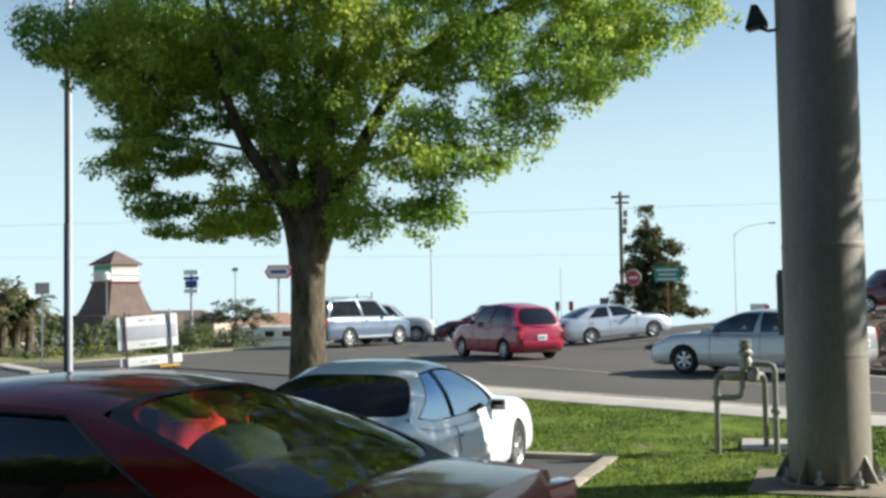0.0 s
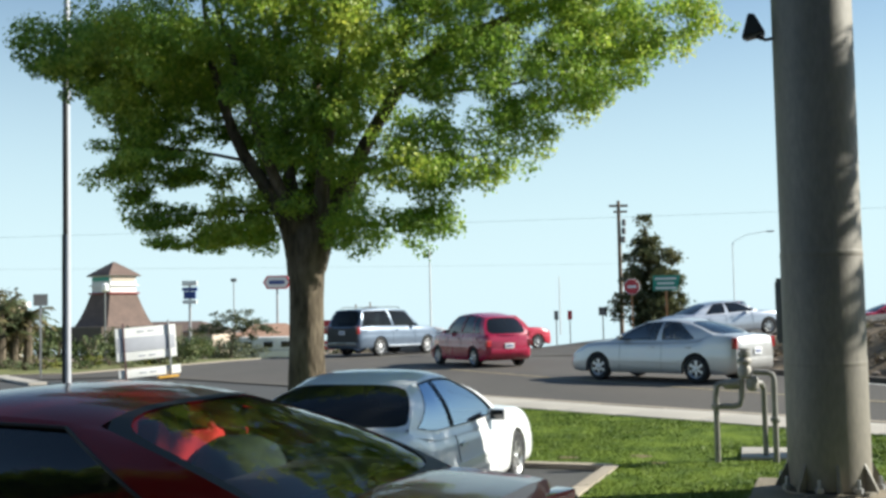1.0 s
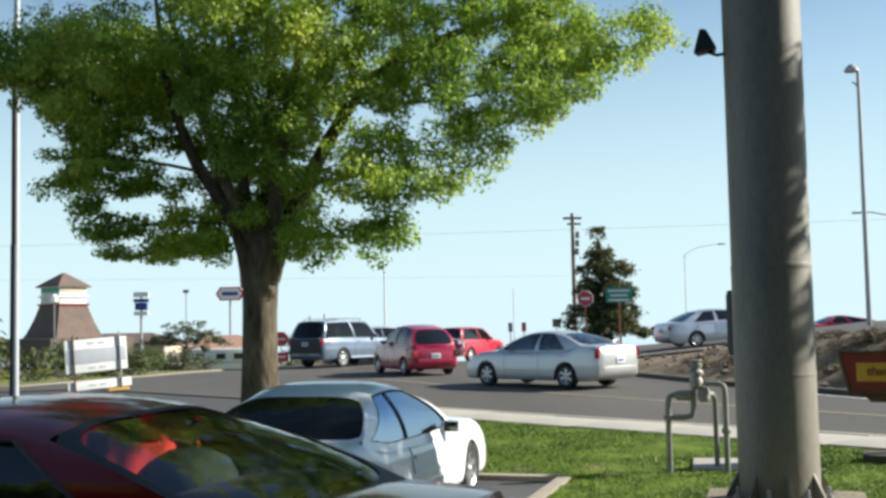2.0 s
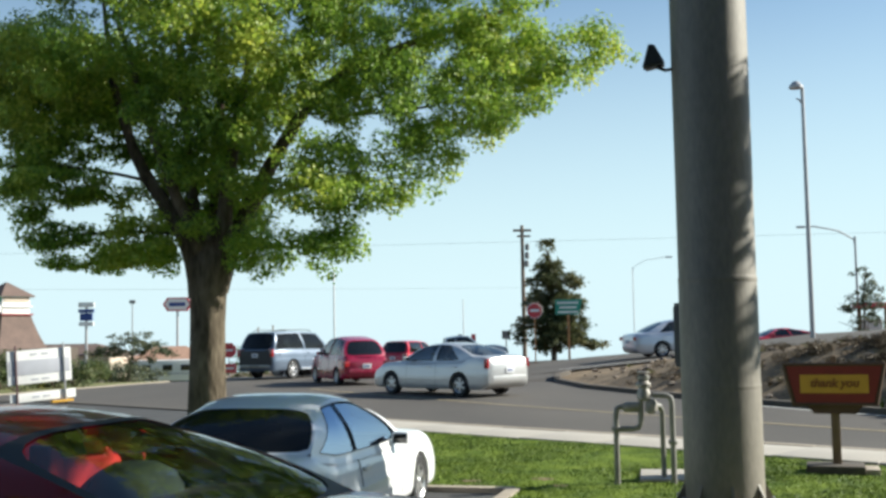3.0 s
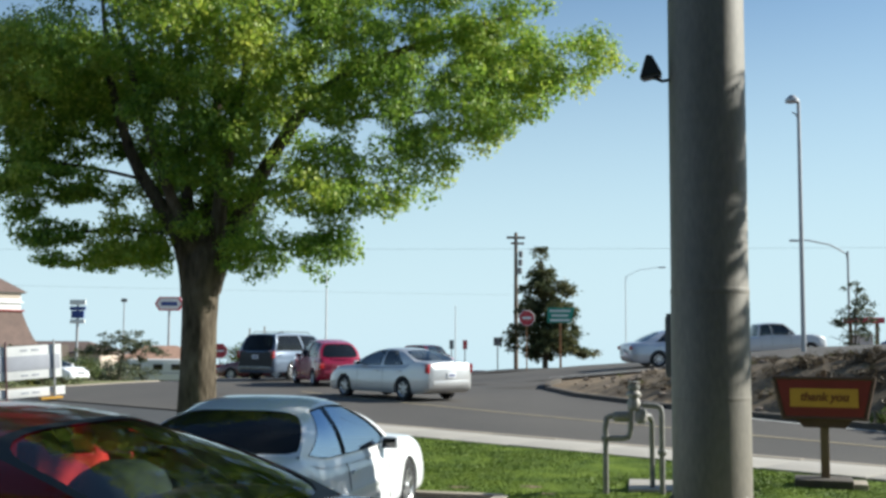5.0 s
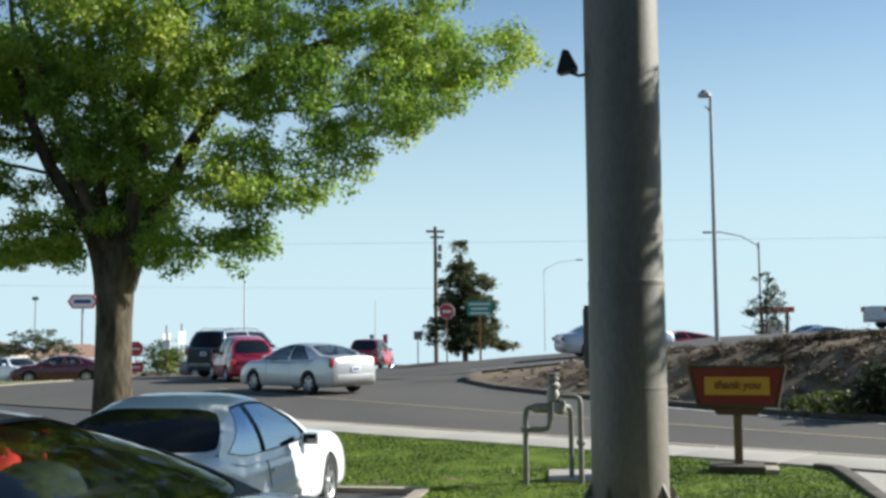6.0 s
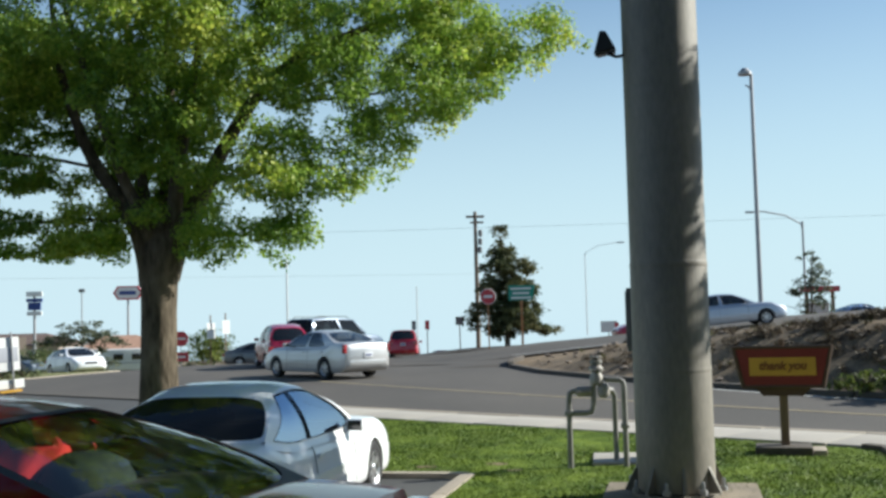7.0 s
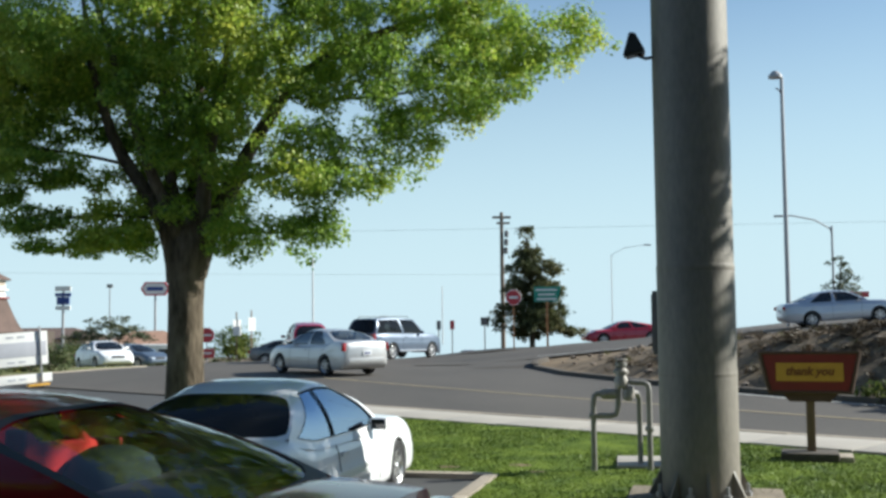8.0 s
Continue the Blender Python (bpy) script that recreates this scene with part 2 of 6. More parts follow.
def box(sx, sy, sz, at=(0, 0, 0), bevel=0.0, bm=None, turn=None):
    """A box centred at `at`, edges rounded by bevel."""
    own = bmesh.new()
    bmesh.ops.create_cube(own, size=1.0)
    bmesh.ops.scale(own, vec=(sx, sy, sz), verts=own.verts)
    if bevel:
        bmesh.ops.bevel(own, geom=own.edges[:], offset=bevel, segments=2, affect="EDGES", profile=0.7)
    if turn is not None:
        bmesh.ops.transform(own, matrix=turn, verts=own.verts)
    bmesh.ops.translate(own, vec=at, verts=own.verts)
    return join(bm, own)


def join(bm, own):
    if bm is None:
        return own
    me = bpy.data.meshes.new("tmp")
    own.to_mesh(me)
    own.free()
    bm.from_mesh(me)
    bpy.data.meshes.remove(me)
    return bm


def tube(points, radii, sides=10, bm=None, cap=True, squash=None):
    """A swept round bar through points with a radius at each."""
    own = bmesh.new()
    pts = [Vector(p) for p in points]
    if not hasattr(radii, "__len__"):
        radii = [radii] * len(pts)
    rings = []
    ref = None
    for i, p in enumerate(pts):
        d = (pts[min(i + 1, len(pts) - 1)] - pts[max(i - 1, 0)]).normalized()
        if ref is None:
            ref = Vector((1, 0, 0)) if abs(d.x) < 0.9 else Vector((0, 1, 0))
        u = (ref - d * ref.dot(d)).normalized()
        ref = u
        v = d.cross(u)
        rings.append([own.verts.new(p + (u * math.cos(a) + v * math.sin(a)) * radii[i]) for a in (2 * math.pi * k / sides for k in range(sides))])
    for a, b in zip(rings, rings[1:]):
        for k in range(sides):
            own.faces.new((a[k], a[(k + 1) % sides], b[(k + 1) % sides], b[k]))
    if cap:
        own.faces.new(rings[0][::-1])
        own.faces.new(rings[-1])
    return join(bm, own)


def lathe(profile, sides=24, bm=None, axis="Z", loop=False):
    """Turned shape: (radius, height) pairs."""
    own = bmesh.new()
    rings = []
    for r, h in profile:
        ring = []
        for k in range(sides):
            a = 2 * math.pi * k / sides
            p = (r * math.cos(a), r * math.sin(a), h)
            if axis == "Y":
                p = (p[0], h, p[1])
            if axis == "X":
                p = (h, p[0], p[1])
            ring.append(own.verts.new(p))
        rings.append(ring)
    for a, b in zip(rings, rings[1:] + (rings[:1] if loop else [])):
        for k in range(sides):
            own.faces.new((a[k], a[(k + 1) % sides], b[(k + 1) % sides], b[k]))
    if not loop:
        own.faces.new(rings[0][::-1])
        own.faces.new(rings[-1])
    bmesh.ops.recalc_face_normals(own, faces=own.faces)
    return join(bm, own)


def prism(outline, thick, bm=None, m=None, bevel=0.0):
    """A plate: outline in x, z; thickness along y, centred."""
    own = bmesh.new()
    a = [own.verts.new((x, -thick / 2, z)) for x, z in outline]
    b = [own.verts.new((x, thick / 2, z)) for x, z in outline]
    own.faces.new(a)
    own.faces.new(b[::-1])
    for i in range(len(a)):
        j = (i + 1) % len(a)
        own.faces.new((a[j], a[i], b[i], b[j]))
    bmesh.ops.recalc_face_normals(own, faces=own.faces)
    if bevel:
        bmesh.ops.bevel(own, geom=own.edges[:], offset=bevel, segments=1, affect="EDGES")
    if m is not None:
        bmesh.ops.transform(own, matrix=m, verts=own.verts)
    return join(bm, own)


def quads(verts, faces):
    me = bpy.data.meshes.new("sheet")
    me.from_pydata(verts, [], faces)
    return me


def smoothstep(a, b, v):
    t = min(max((v - a) / (b - a), 0.0), 1.0)
    return t * t * (3 - 2 * t)


def lerp(v, xs, ys):
    return float(np.interp(v, xs, ys))


def curve(v, xs, ys):
    """A smooth line through points that never overshoots them."""
    v = min(max(v, xs[0]), xs[-1])
    i = max(k for k in range(len(xs) - 1) if xs[k] <= v)
    h = [b - a for a, b in zip(xs, xs[1:])]
    d = [(b - a) / w for a, b, w in zip(ys, ys[1:], h)]

    def slope(k):
        if k == 0:
            return d[0]
        if k == len(xs) - 1:
            return d[-1]
        return 0.0 if d[k - 1] * d[k] <= 0 else 2 * d[k - 1] * d[k] / (d[k - 1] + d[k])

    t, w = (v - xs[i]) / h[i], h[i]
    return (2 * t ** 3 - 3 * t * t + 1) * ys[i] + (t ** 3 - 2 * t * t + t) * w * slope(i) + (3 * t * t - 2 * t ** 3) * ys[i + 1] + (t ** 3 - t * t) * w * slope(i + 1)


# ---- lie of the land ----
KERB_Y = [-60, 0, 10, 16, 20.5, 27.6, 33, 37.5]
KERB_X = [95, 33, 20, 14, 10.9, 8.5, 7.4, 7.25]


def ramp_z(x):
    return lerp(x, [5.5, 11, 13.5, 19, 21.5, 28, 45, 80], [0, 0.5, 0.66, 1.12, 1.32, 1.6, 1.9, 2.2])


def ground_z(x, y):
    """Height of the land: flat lot and street, a bank with an on-ramp, a fall beyond the crossing."""
    z = -2.5 * smoothstep(44, 98, y) * (1 - smoothstep(2, 10, x)) - 60 * smoothstep(135, 420, math.hypot(x, y))
    z -= 3.4 * smoothstep(57, 96, y) * (1 - smoothstep(15, 30, x - 0.45 * max(0.0, y - 60))) * smoothstep(0, 7, x)
    z -= 0.25 * smoothstep(43, 52, y) * (1 - smoothstep(58, 70, y)) * smoothstep(5, 9, -x)
    ramp = ramp_z(x) * (1 - 0.72 * smoothstep(50, 56, y))
    d = x - lerp(y, KERB_Y, KERB_X)
    crest = lerp(y, [10, 24, 27.5, 31, 36, 40], [1.74, 1.6, 1.4, 1.1, 0.85, 0.8])
    bank = crest * smoothstep(0.0, 4.6, d) + 0.18 * smoothstep(0.1, 1.0, d) * (1 - smoothstep(2, 5, d))
    k = smoothstep(35.0, 39.5, y)
    if d > 0 or y > 37.5:
        z += (bank if d > 0 else 0) * (1 - k) + ramp * k
    return z


def drape(outline, lift, step):
    """A sheet over the land inside an outline, cut on a grid so that it follows the slopes."""
    bm = bmesh.new()
    bm.faces.new([bm.verts.new((x, y, 0)) for x, y in outline])
    xs, ys = [p[0] for p in outline], [p[1] for p in outline]
    for axis, lo, hi in ((0, min(xs), max(xs)), (1, min(ys), max(ys))):
        v = lo + step
        while v < hi:
            co, no = [0, 0, 0], [0, 0, 0]
            co[axis], no[axis] = v, 1
            bmesh.ops.bisect_plane(bm, geom=bm.verts[:] + bm.edges[:] + bm.faces[:], plane_co=co, plane_no=no)
            v += step
    for v in bm.verts:
        v.co.z = ground_z(v.co.x, v.co.y) + lift
    bmesh.ops.recalc_face_normals(bm, faces=bm.faces)
    if sum(f.normal.z for f in bm.faces) < 0:
        bmesh.ops.reverse_faces(bm, faces=bm.faces)
    return bm


def ribbon(line, width, lift, step=0.8):
    """A strip along a line, following the land."""
    pts = [Vector((*p, 0)) for p in line]
    dense = []
    for a, b in zip(pts, pts[1:]):
        n = max(1, int((b - a).length / step))
        dense += [a.lerp(b, k / n) for k in range(n)]
    dense.append(pts[-1])
    for _ in range(12):
        dense = [dense[0]] + [(dense[i - 1] + dense[i] * 2 + dense[i + 1]) / 4 for i in range(1, len(dense) - 1)] + [dense[-1]]
    bm = bmesh.new()
    rows = []
    for i, p in enumerate(dense):
        d = (dense[min(i + 1, len(dense) - 1)] - dense[max(i - 1, 0)]).normalized()
        s = Vector((d.y, -d.x, 0))
        row = []
        for k in np.linspace(-0.5, 0.5, max(2, int(width) + 1)):
            q = p + s * float(k) * width
            row.append(bm.verts.new((q.x, q.y, ground_z(q.x, q.y) + lift)))
        rows.append(row)
    for a, b in zip(rows, rows[1:]):
        for k in range(len(a) - 1):
            bm.faces.new((a[k], a[k + 1], b[k + 1], b[k]))
    bmesh.ops.recalc_face_normals(bm, faces=bm.faces)
    if sum(f.normal.z for f in bm.faces) < 0:
        bmesh.ops.reverse_faces(bm, faces=bm.faces)
    return bm

# ---- ground, street, lawn ----
U, V = Vector((math.cos(radians(20)), -math.sin(radians(20)), 0)), Vector((math.sin(radians(20)), math.cos(radians(20)), 0))


def build_ground():
    xs = sorted(set([-900, -500, -300, -200, -140, -100, -80, -60] + [x * 1.0 for x in range(-50, 5)] + [5 + 0.5 * k for k in range(0, 61)] + [x * 1.0 for x in range(36, 70, 2)] + [80, 100, 140, 200, 300, 500, 900]))
    ys = sorted(set([-600, -300, -150, -80, -40, -20] + [y * 1.0 for y in range(-10, 12)] + [12 + 0.5 * k for k in range(0, 73)] + [y * 1.0 for y in range(49, 100, 2)] + [110, 130, 160, 200, 300, 500, 900, 1500]))
    verts, faces = [], []
    for y in ys:
        for x in xs:
            z = ground_z(x, y)
            d = x - lerp(y, KERB_Y, KERB_X)
            if d > 0.6 and y < 40:
                z += 0.07 * noise.noise((x * 0.9, y * 0.9, 0)) + 0.035 * noise.noise((x * 3.1, y * 3.1, 4))
            verts.append((x, y, z - 0.02))
    n = len(xs)
    for j in range(len(ys) - 1):
        for i in range(n - 1):
            faces.append((j * n + i, j * n + i + 1, (j + 1) * n + i + 1, (j + 1) * n + i))
    me = quads(verts, faces)
    me.materials.append(M["earth"])
    me.materials.append(M["dirt"])
    for p in me.polygons:
        c = p.center
        if c.x > lerp(c.y, KERB_Y, KERB_X) and c.y < 42:
            p.material_index = 1
    me.polygons.foreach_set("use_smooth", [True] * len(me.polygons))
    tagged(new("ground", me), "bare dry earth with an eroded roadside bank", "ground", kind="structure")


LAWN = [(1.87, 12.43), (0.84, 9.6), (2.8, 8.85), (5.3, 7.95), (6.0, 9.8), (6.4, 10.95), (6.65, 11.6), (6.9, 12.3), (7.1, 12.9), (7.0, 13.25), (6.74, 13.56), (4.91, 15.72), (1.23, 19.87), (-0.6, 21.9), (-3.2, 21.2), (-4.3, 18.5), (-3.8, 14.5)]
ASPHALT = [(34, -2), (14.5, 4.4), (8.3, 13.2), (7.3, 14.9), (5.65, 16.75), (2.0, 20.85), (-2.2, 25.6), (-9.2, 33.2), (-40, 26), (-40, 31), (-12.0, 35.4), (-8.6, 42.0), (-7.1, 44.8), (-6.4, 60), (-6.0, 100), (4.8, 100), (5.5, 60), (7.0, 51.0), (8.2, 47.6), (8.5, 42.0), (7.3, 38.6), (7.15, 37.5), (7.3, 33), (8.4, 27.6), (10.8, 20.5), (13.9, 16), (19.9, 10), (33, 0)]


def build_street():
    tagged(part("car_park", drape([(-42, -22), (14.5, -22), (14.5, 5), (9, 14.5), (2, 21.4), (-9, 33.5), (-42, 28)], 0.0, 6), "asphalt_lot", smooth=False), "dark worn asphalt of the car park", "car park", kind="structure")
    tagged(part("road", drape(ASPHALT, 0.03, 2.5), "asphalt", smooth=False), "grey asphalt street crossing with faded lines", "road", kind="structure")
    tagged(part("ramp_road", ribbon([(4, 45.4), (9, 44.6), (15, 44.4), (21, 44.6), (27, 47.5), (33, 54), (40, 66), (46, 84), (50, 110)], 9.0, 0.055), "asphalt", smooth=False), "asphalt on-ramp climbing past the bank", "road", kind="structure")
    tagged(part("far_road", ribbon([(2, 58.5), (10, 57.5), (18, 57), (28, 58), (44, 64), (60, 80)], 7.0, 0.045), "asphalt", smooth=False), "asphalt road behind the ramp", "road", kind="structure")
    tagged(part("centre_line", ribbon([(12.4, 12.2), (9.0, 17.6), (4.6, 24.9), (2.6, 28.6), (0.1, 33.3), (-1.2, 36.4)], 0.12, 0.038), "yellow_line", smooth=False), "faded yellow centre line on the street", "road marking", kind="structure")
    tagged(part("edge_line", ribbon([(8.6, 25.9), (10.3, 20.3), (13.4, 15.6), (19.4, 9.6)], 0.12, 0.038), "white_line", smooth=False), "worn white edge line on the street", "road marking", kind="structure")
    tagged(part("ramp_line", ribbon([(8.0, 41.2), (13, 40.2), (19, 40.0), (24, 41.5)], 0.15, 0.075), "white_line", smooth=False), "worn white edge line on the ramp", "road marking", kind="structure")
    # dusty shoulder behind the crossing
    tagged(part("verge", drape([(-40, 31.2), (-12.1, 35.6), (-8.7, 42.2), (-7.3, 45), (-6.6, 60), (-6.2, 95), (-60, 110), (-60, 31.2)], 0.06, 5), "verge", smooth=False), "rough green verge beyond the street", "grass", kind="structure")


def kerb_run(name, label, line, mat, wide=0.16, high=0.06, piece=1.5, base=0.0):
    """A kerb of stones laid end to end along a line."""
    top = tagged(new(name), label, "kerb", kind="structure")
    for a, b in zip(line, line[1:]):
        a, b = Vector((*a, 0)), Vector((*b, 0))
        n = max(1, round((b - a).length / piece))
        for k in range(n):
            p, q = a.lerp(b, k / n), a.lerp(b, (k + 1) / n)
            mid, d = (p + q) / 2, q - p
            me = mesh_from("kerb_stone", box(d.length - 0.012, wide, high + 0.06, (0, 0, (high - 0.06) / 2), 0.018), mat)
            ob = part("kerb_stone", me, None, top)
            z = ground_z(mid.x, mid.y) + base
            slope = math.atan2(ground_z(q.x, q.y) - ground_z(p.x, p.y), d.length)
            ob.matrix_basis = pose(mid.x, mid.y, z, 0, -math.degrees(slope), math.degrees(math.atan2(d.y, d.x)))
    return top


def build_lawn():
    bm = drape(LAWN, 0.035, 1.5)
    for v in bm.verts:
        v.co.z += 0.025 * noise.noise((v.co.x * 0.5, v.co.y * 0.5, 2))
    tagged(part("lawn", bm, "soil"), "mown green lawn with thin yellowish patches", "lawn", kind="structure")
    # blades of grass
    rng = np.random.default_rng(4)
    poly = LAWN
    def within(x, y):
        c = False
        j = len(poly) - 1
        for i in range(len(poly)):
            (xi, yi), (xj, yj) = poly[i], poly[j]
            if (yi > y) != (yj > y) and x < (xj - xi) * (y - yi) / (yj - yi) + xi:
                c = not c
            j = i
        return c
    verts, faces = [], []
    tries = rng.uniform((-1.2, 8.4), (8.4, 20.2), (210000, 2))
    for x, y in tries:
        if not within(x, y):
            continue
        patch = noise.noise((x * 0.8, y * 0.8, 9))
        if rng.random() < 0.25 + 0.6 * max(0, -patch):
            continue
        h = rng.uniform(0.014, 0.036) * (1 + 0.35 * patch)
        a = rng.uniform(0, 6.283)
        w = rng.uniform(0.004, 0.009)
        lean = rng.normal(0, 0.025, 2)
        z = 0.033 + 0.025 * noise.noise((x * 0.5, y * 0.5, 2))
        i = len(verts)
        dx, dy = math.cos(a) * w, math.sin(a) * w
        verts += [(x - dx, y - dy, z), (x + dx, y + dy, z), (x + lean[0], y + lean[1], z + h)]
        faces.append((i, i + 1, i + 2))
    me = quads(verts, faces)
    me.materials.append(M["blade"])
    tagged(new("grass", me), "short mown green grass blades", "grass", kind="stuff")


BARE = [(2.33, 13.27, 0.20), (2.43, 12.68, 0.12), (1.48, 13.18, 0.14)]


def build_bare_patches():
    """Worn spots where the lawn shows brown earth."""
    rng = random.Random(8)
    for x, y, r in BARE:
        bm = bmesh.new()
        rim = [bm.verts.new((r * (1 + 0.4 * rng.uniform(-1, 1)) * math.cos(a), 0.55 * r * (1 + 0.4 * rng.uniform(-1, 1)) * math.sin(a), 0.0)) for a in (2 * math.pi * k / 14 for k in range(14))]
        mid = bm.verts.new((0, 0, 0.006))
        for k in range(14):
            bm.faces.new((rim[k], rim[(k + 1) % 14], mid))
        z = 0.041 + 0.025 * noise.noise((x * 0.5, y * 0.5, 2))
        tagged(part("bare_patch", bm, "dirt", at=pose(x, y, z, 0, 0, -20)), "small bare brown earth patch in the lawn", "bare earth", kind="structure")


def build_sidewalk():
    walk_top = tagged(new("sidewalk"), "pale concrete sidewalk slabs along the street", "sidewalk", kind="structure")
    near = [Vector((7.25, 13.4, 0)), Vector((6.74, 13.62, 0)), Vector((4.91, 15.78, 0)), Vector((1.23, 19.93, 0)), Vector((-3.0, 24.66, 0)), Vector((-9.0, 31.26, 0))]
    d = (near[3] - near[1]).normalized()
    side = Vector((-d.y, d.x, 0))
    if side.y < 0:
        side = -side
    p = near[1] - d * 3.0
    me = mesh_from("slab", box(1.485, 1.30, 0.12, (0, 0, 0), 0.012), "concrete")
    lip = mesh_from("kerb_stone", box(1.485, 0.17, 0.2, (0, 0, 0), 0.02), "kerb")
    ang = math.degrees(math.atan2(d.y, d.x))
    for k in range(10):
        c = p + d * (1.5 * k + 0.75)
        s = c + side * 0.67
        part("slab", me, None, walk_top, at=pose(s.x, s.y, -0.005 + 0.004 * ((k * 7) % 3 - 1), 0, 0, ang))
        e = c + side * 1.42
        part("kerb_stone", lip, None, walk_top, at=pose(e.x, e.y, -0.035, 0, 0, ang))
    # driveway apron where the walk meets the entrance
    apron = tagged(new("driveway_apron"), "pale concrete driveway apron", "pavement", kind="structure")
    for k in range(3):
        c = p + d * (-1.6 * k - 0.8) + side * (0.66)
        part("slab", mesh_from("slab", box(1.58, 1.6, 0.12, (0, 0, 0), 0.012), "concrete"), None, apron, at=pose(c.x, c.y, -0.012, 0, 0, ang))
    corner = Vector((1.87, 12.43, 0))
    far = corner - U * 6
    kerb_run("lawn_kerb", "pale concrete kerb round the lawn", [(far.x, far.y), (corner.x, corner.y), (0.84, 9.6), (2.8, 8.85), (5.38, 7.92)], "kerb")
    kerb_run("lawn_kerb", "concrete kerb curving round the lawn, shade put into its dark colour", [(5.42, 8.0), (6.1, 9.8), (6.5, 10.95), (6.75, 11.6), (7.0, 12.3), (7.19, 12.88), (7.08, 13.22)], "kerb_dark", high=0.09, piece=0.9)
    tagged(part("driveway_gutter", drape([(7.1, 13.35), (7.28, 12.9), (7.09, 12.3), (6.84, 11.6), (6.59, 10.95), (6.19, 9.8), (5.5, 7.9), (6.1, 7.7), (6.8, 9.6), (7.2, 10.8), (7.4, 11.6), (7.6, 12.4), (7.75, 12.7), (7.5, 12.85)], 0.02, 2.0), "concrete", smooth=False), "pale concrete gutter beside the lawn kerb", "pavement", kind="structure")
    kerb_run("bank_kerb", "weathered kerb round the foot of the bank", [(7.9, 38.9), (7.35, 38.2), (7.2, 37.4), (7.3, 33), (8.45, 27.6), (10.85, 20.5), (13.95, 16), (20, 10)], "kerb_dark", wide=0.2, high=0.15, piece=1.2)
    kerb_run("driveway_kerb", "pale concrete kerb beside the driveway mouth", [(-14.0, 34.6), (-12.6, 32.4), (-11.2, 30.4)], "concrete", wide=0.5, high=0.08, piece=1.6)
    kerb_run("verge_kerb", "pale kerb along the far verge", [(-40, 31.0), (-12.0, 35.4), (-8.6, 42.0), (-7.1, 44.8)], "kerb", piece=2.4)
    # loose stones on the bank
    rng = np.random.default_rng(7)
    for k in range(130):
        y = rng.uniform(17, 39)
        x = lerp(y, KERB_Y, KERB_X) + rng.uniform(0.5, 8)
        bm = bmesh.new()
        bmesh.ops.create_icosphere(bm, subdivisions=1, radius=1)
        s = rng.uniform(0.04, 0.13)
        for v in bm.verts:
            v.co = Vector((v.co.x * s * 1.4, v.co.y * s, v.co.z * s * 0.7)) * (1 + 0.35 * noise.noise(v.co * 1.7 + Vector((k, 0, 0))))
        tagged(part("stone", bm, "rock", at=pose(x, y, ground_z(x, y) + s * 0.15, 0, 0, rng.uniform(0, 360))), "small brown stone on the dirt bank", "stone", "stones on the bank")


build_ground()
build_street()
build_lawn()
build_bare_patches()
build_sidewalk()

# ---- vehicles ----
def make_wheel(parent, x, y, r, wide=0.2, rim_mat="rim"):
    """A wheel: dark hub drum, rubber tyre, spoked rim."""
    w = part("wheel", lathe([(r * 0.60, -wide * 0.3), (r * 0.6, wide * 0.2)], 20, axis="X"), "black", parent, at=pose(x, y, r, 0, 0, 0 if x > 0 else 180))
    ty = [(r * 0.66, -wide / 2), (r * 0.9, -wide / 2), (r * 0.985, -wide * 0.4), (r, -wide * 0.2), (r, wide * 0.2), (r * 0.985, wide * 0.4), (r * 0.9, wide * 0.52), (r * 0.66, wide / 2)]
    part("tyre", lathe(ty, 28, axis="X", loop=True), "rubber", w)
    f = wide * 0.45
    bm = lathe([(r * 0.68, f - 0.05), (r * 0.69, f), (r * 0.65, f + 0.008), (r * 0.58, f - 0.012), (r * 0.58, f - 0.05)], 28, axis="X", loop=True)
    for k in range(6):
        turn = Matrix.Rotation(2 * math.pi * k / 6, 4, "X")
        box(0.03, r * 0.2, r * 0.6, turn @ Vector((f - 0.022, 0, r * 0.32)), 0.008, bm, turn)
    lathe([(r * 0.17, f - 0.05), (r * 0.17, f - 0.005), (r * 0.1, f + 0.008)], 14, bm, "X")
    part("rim", bm, rim_mat, w)
    return w


def patch(f, us, vs, bm=None, lift=0.0):
    """A surface patch f(u, v) over given parameter rows, pushed along its normal by lift."""
    own = bmesh.new()
    def place(u, v):
        p = Vector(f(u, v))
        if lift:
            e = 1e-3
            n = (Vector(f(u + e, v)) - Vector(f(u - e, v))).cross(Vector(f(u, v + e)) - Vector(f(u, v - e)))
            if n.length > 0:
                n.normalize()
                c = Vector((0, p.y * 0.5, 0.6))
                if n.dot(p - c) < 0:
                    n = -n
                p += n * lift
        return p
    rows = [[own.verts.new(place(u, v)) for u in us] for v in vs]
    for a, b in zip(rows, rows[1:]):
        for k in range(len(a) - 1):
            own.faces.new((a[k], a[k + 1], b[k + 1], b[k]))
    own.normal_update()
    if sum(q.normal.dot(q.calc_center_median() - Vector((0, q.calc_center_median().y * 0.6, 0.7))) for q in own.faces) < 0:
        bmesh.ops.reverse_faces(own, faces=own.faces)
    return join(bm, own)


def lin(a, b, n):
    return [a + (b - a) * k / n for k in range(n + 1)]


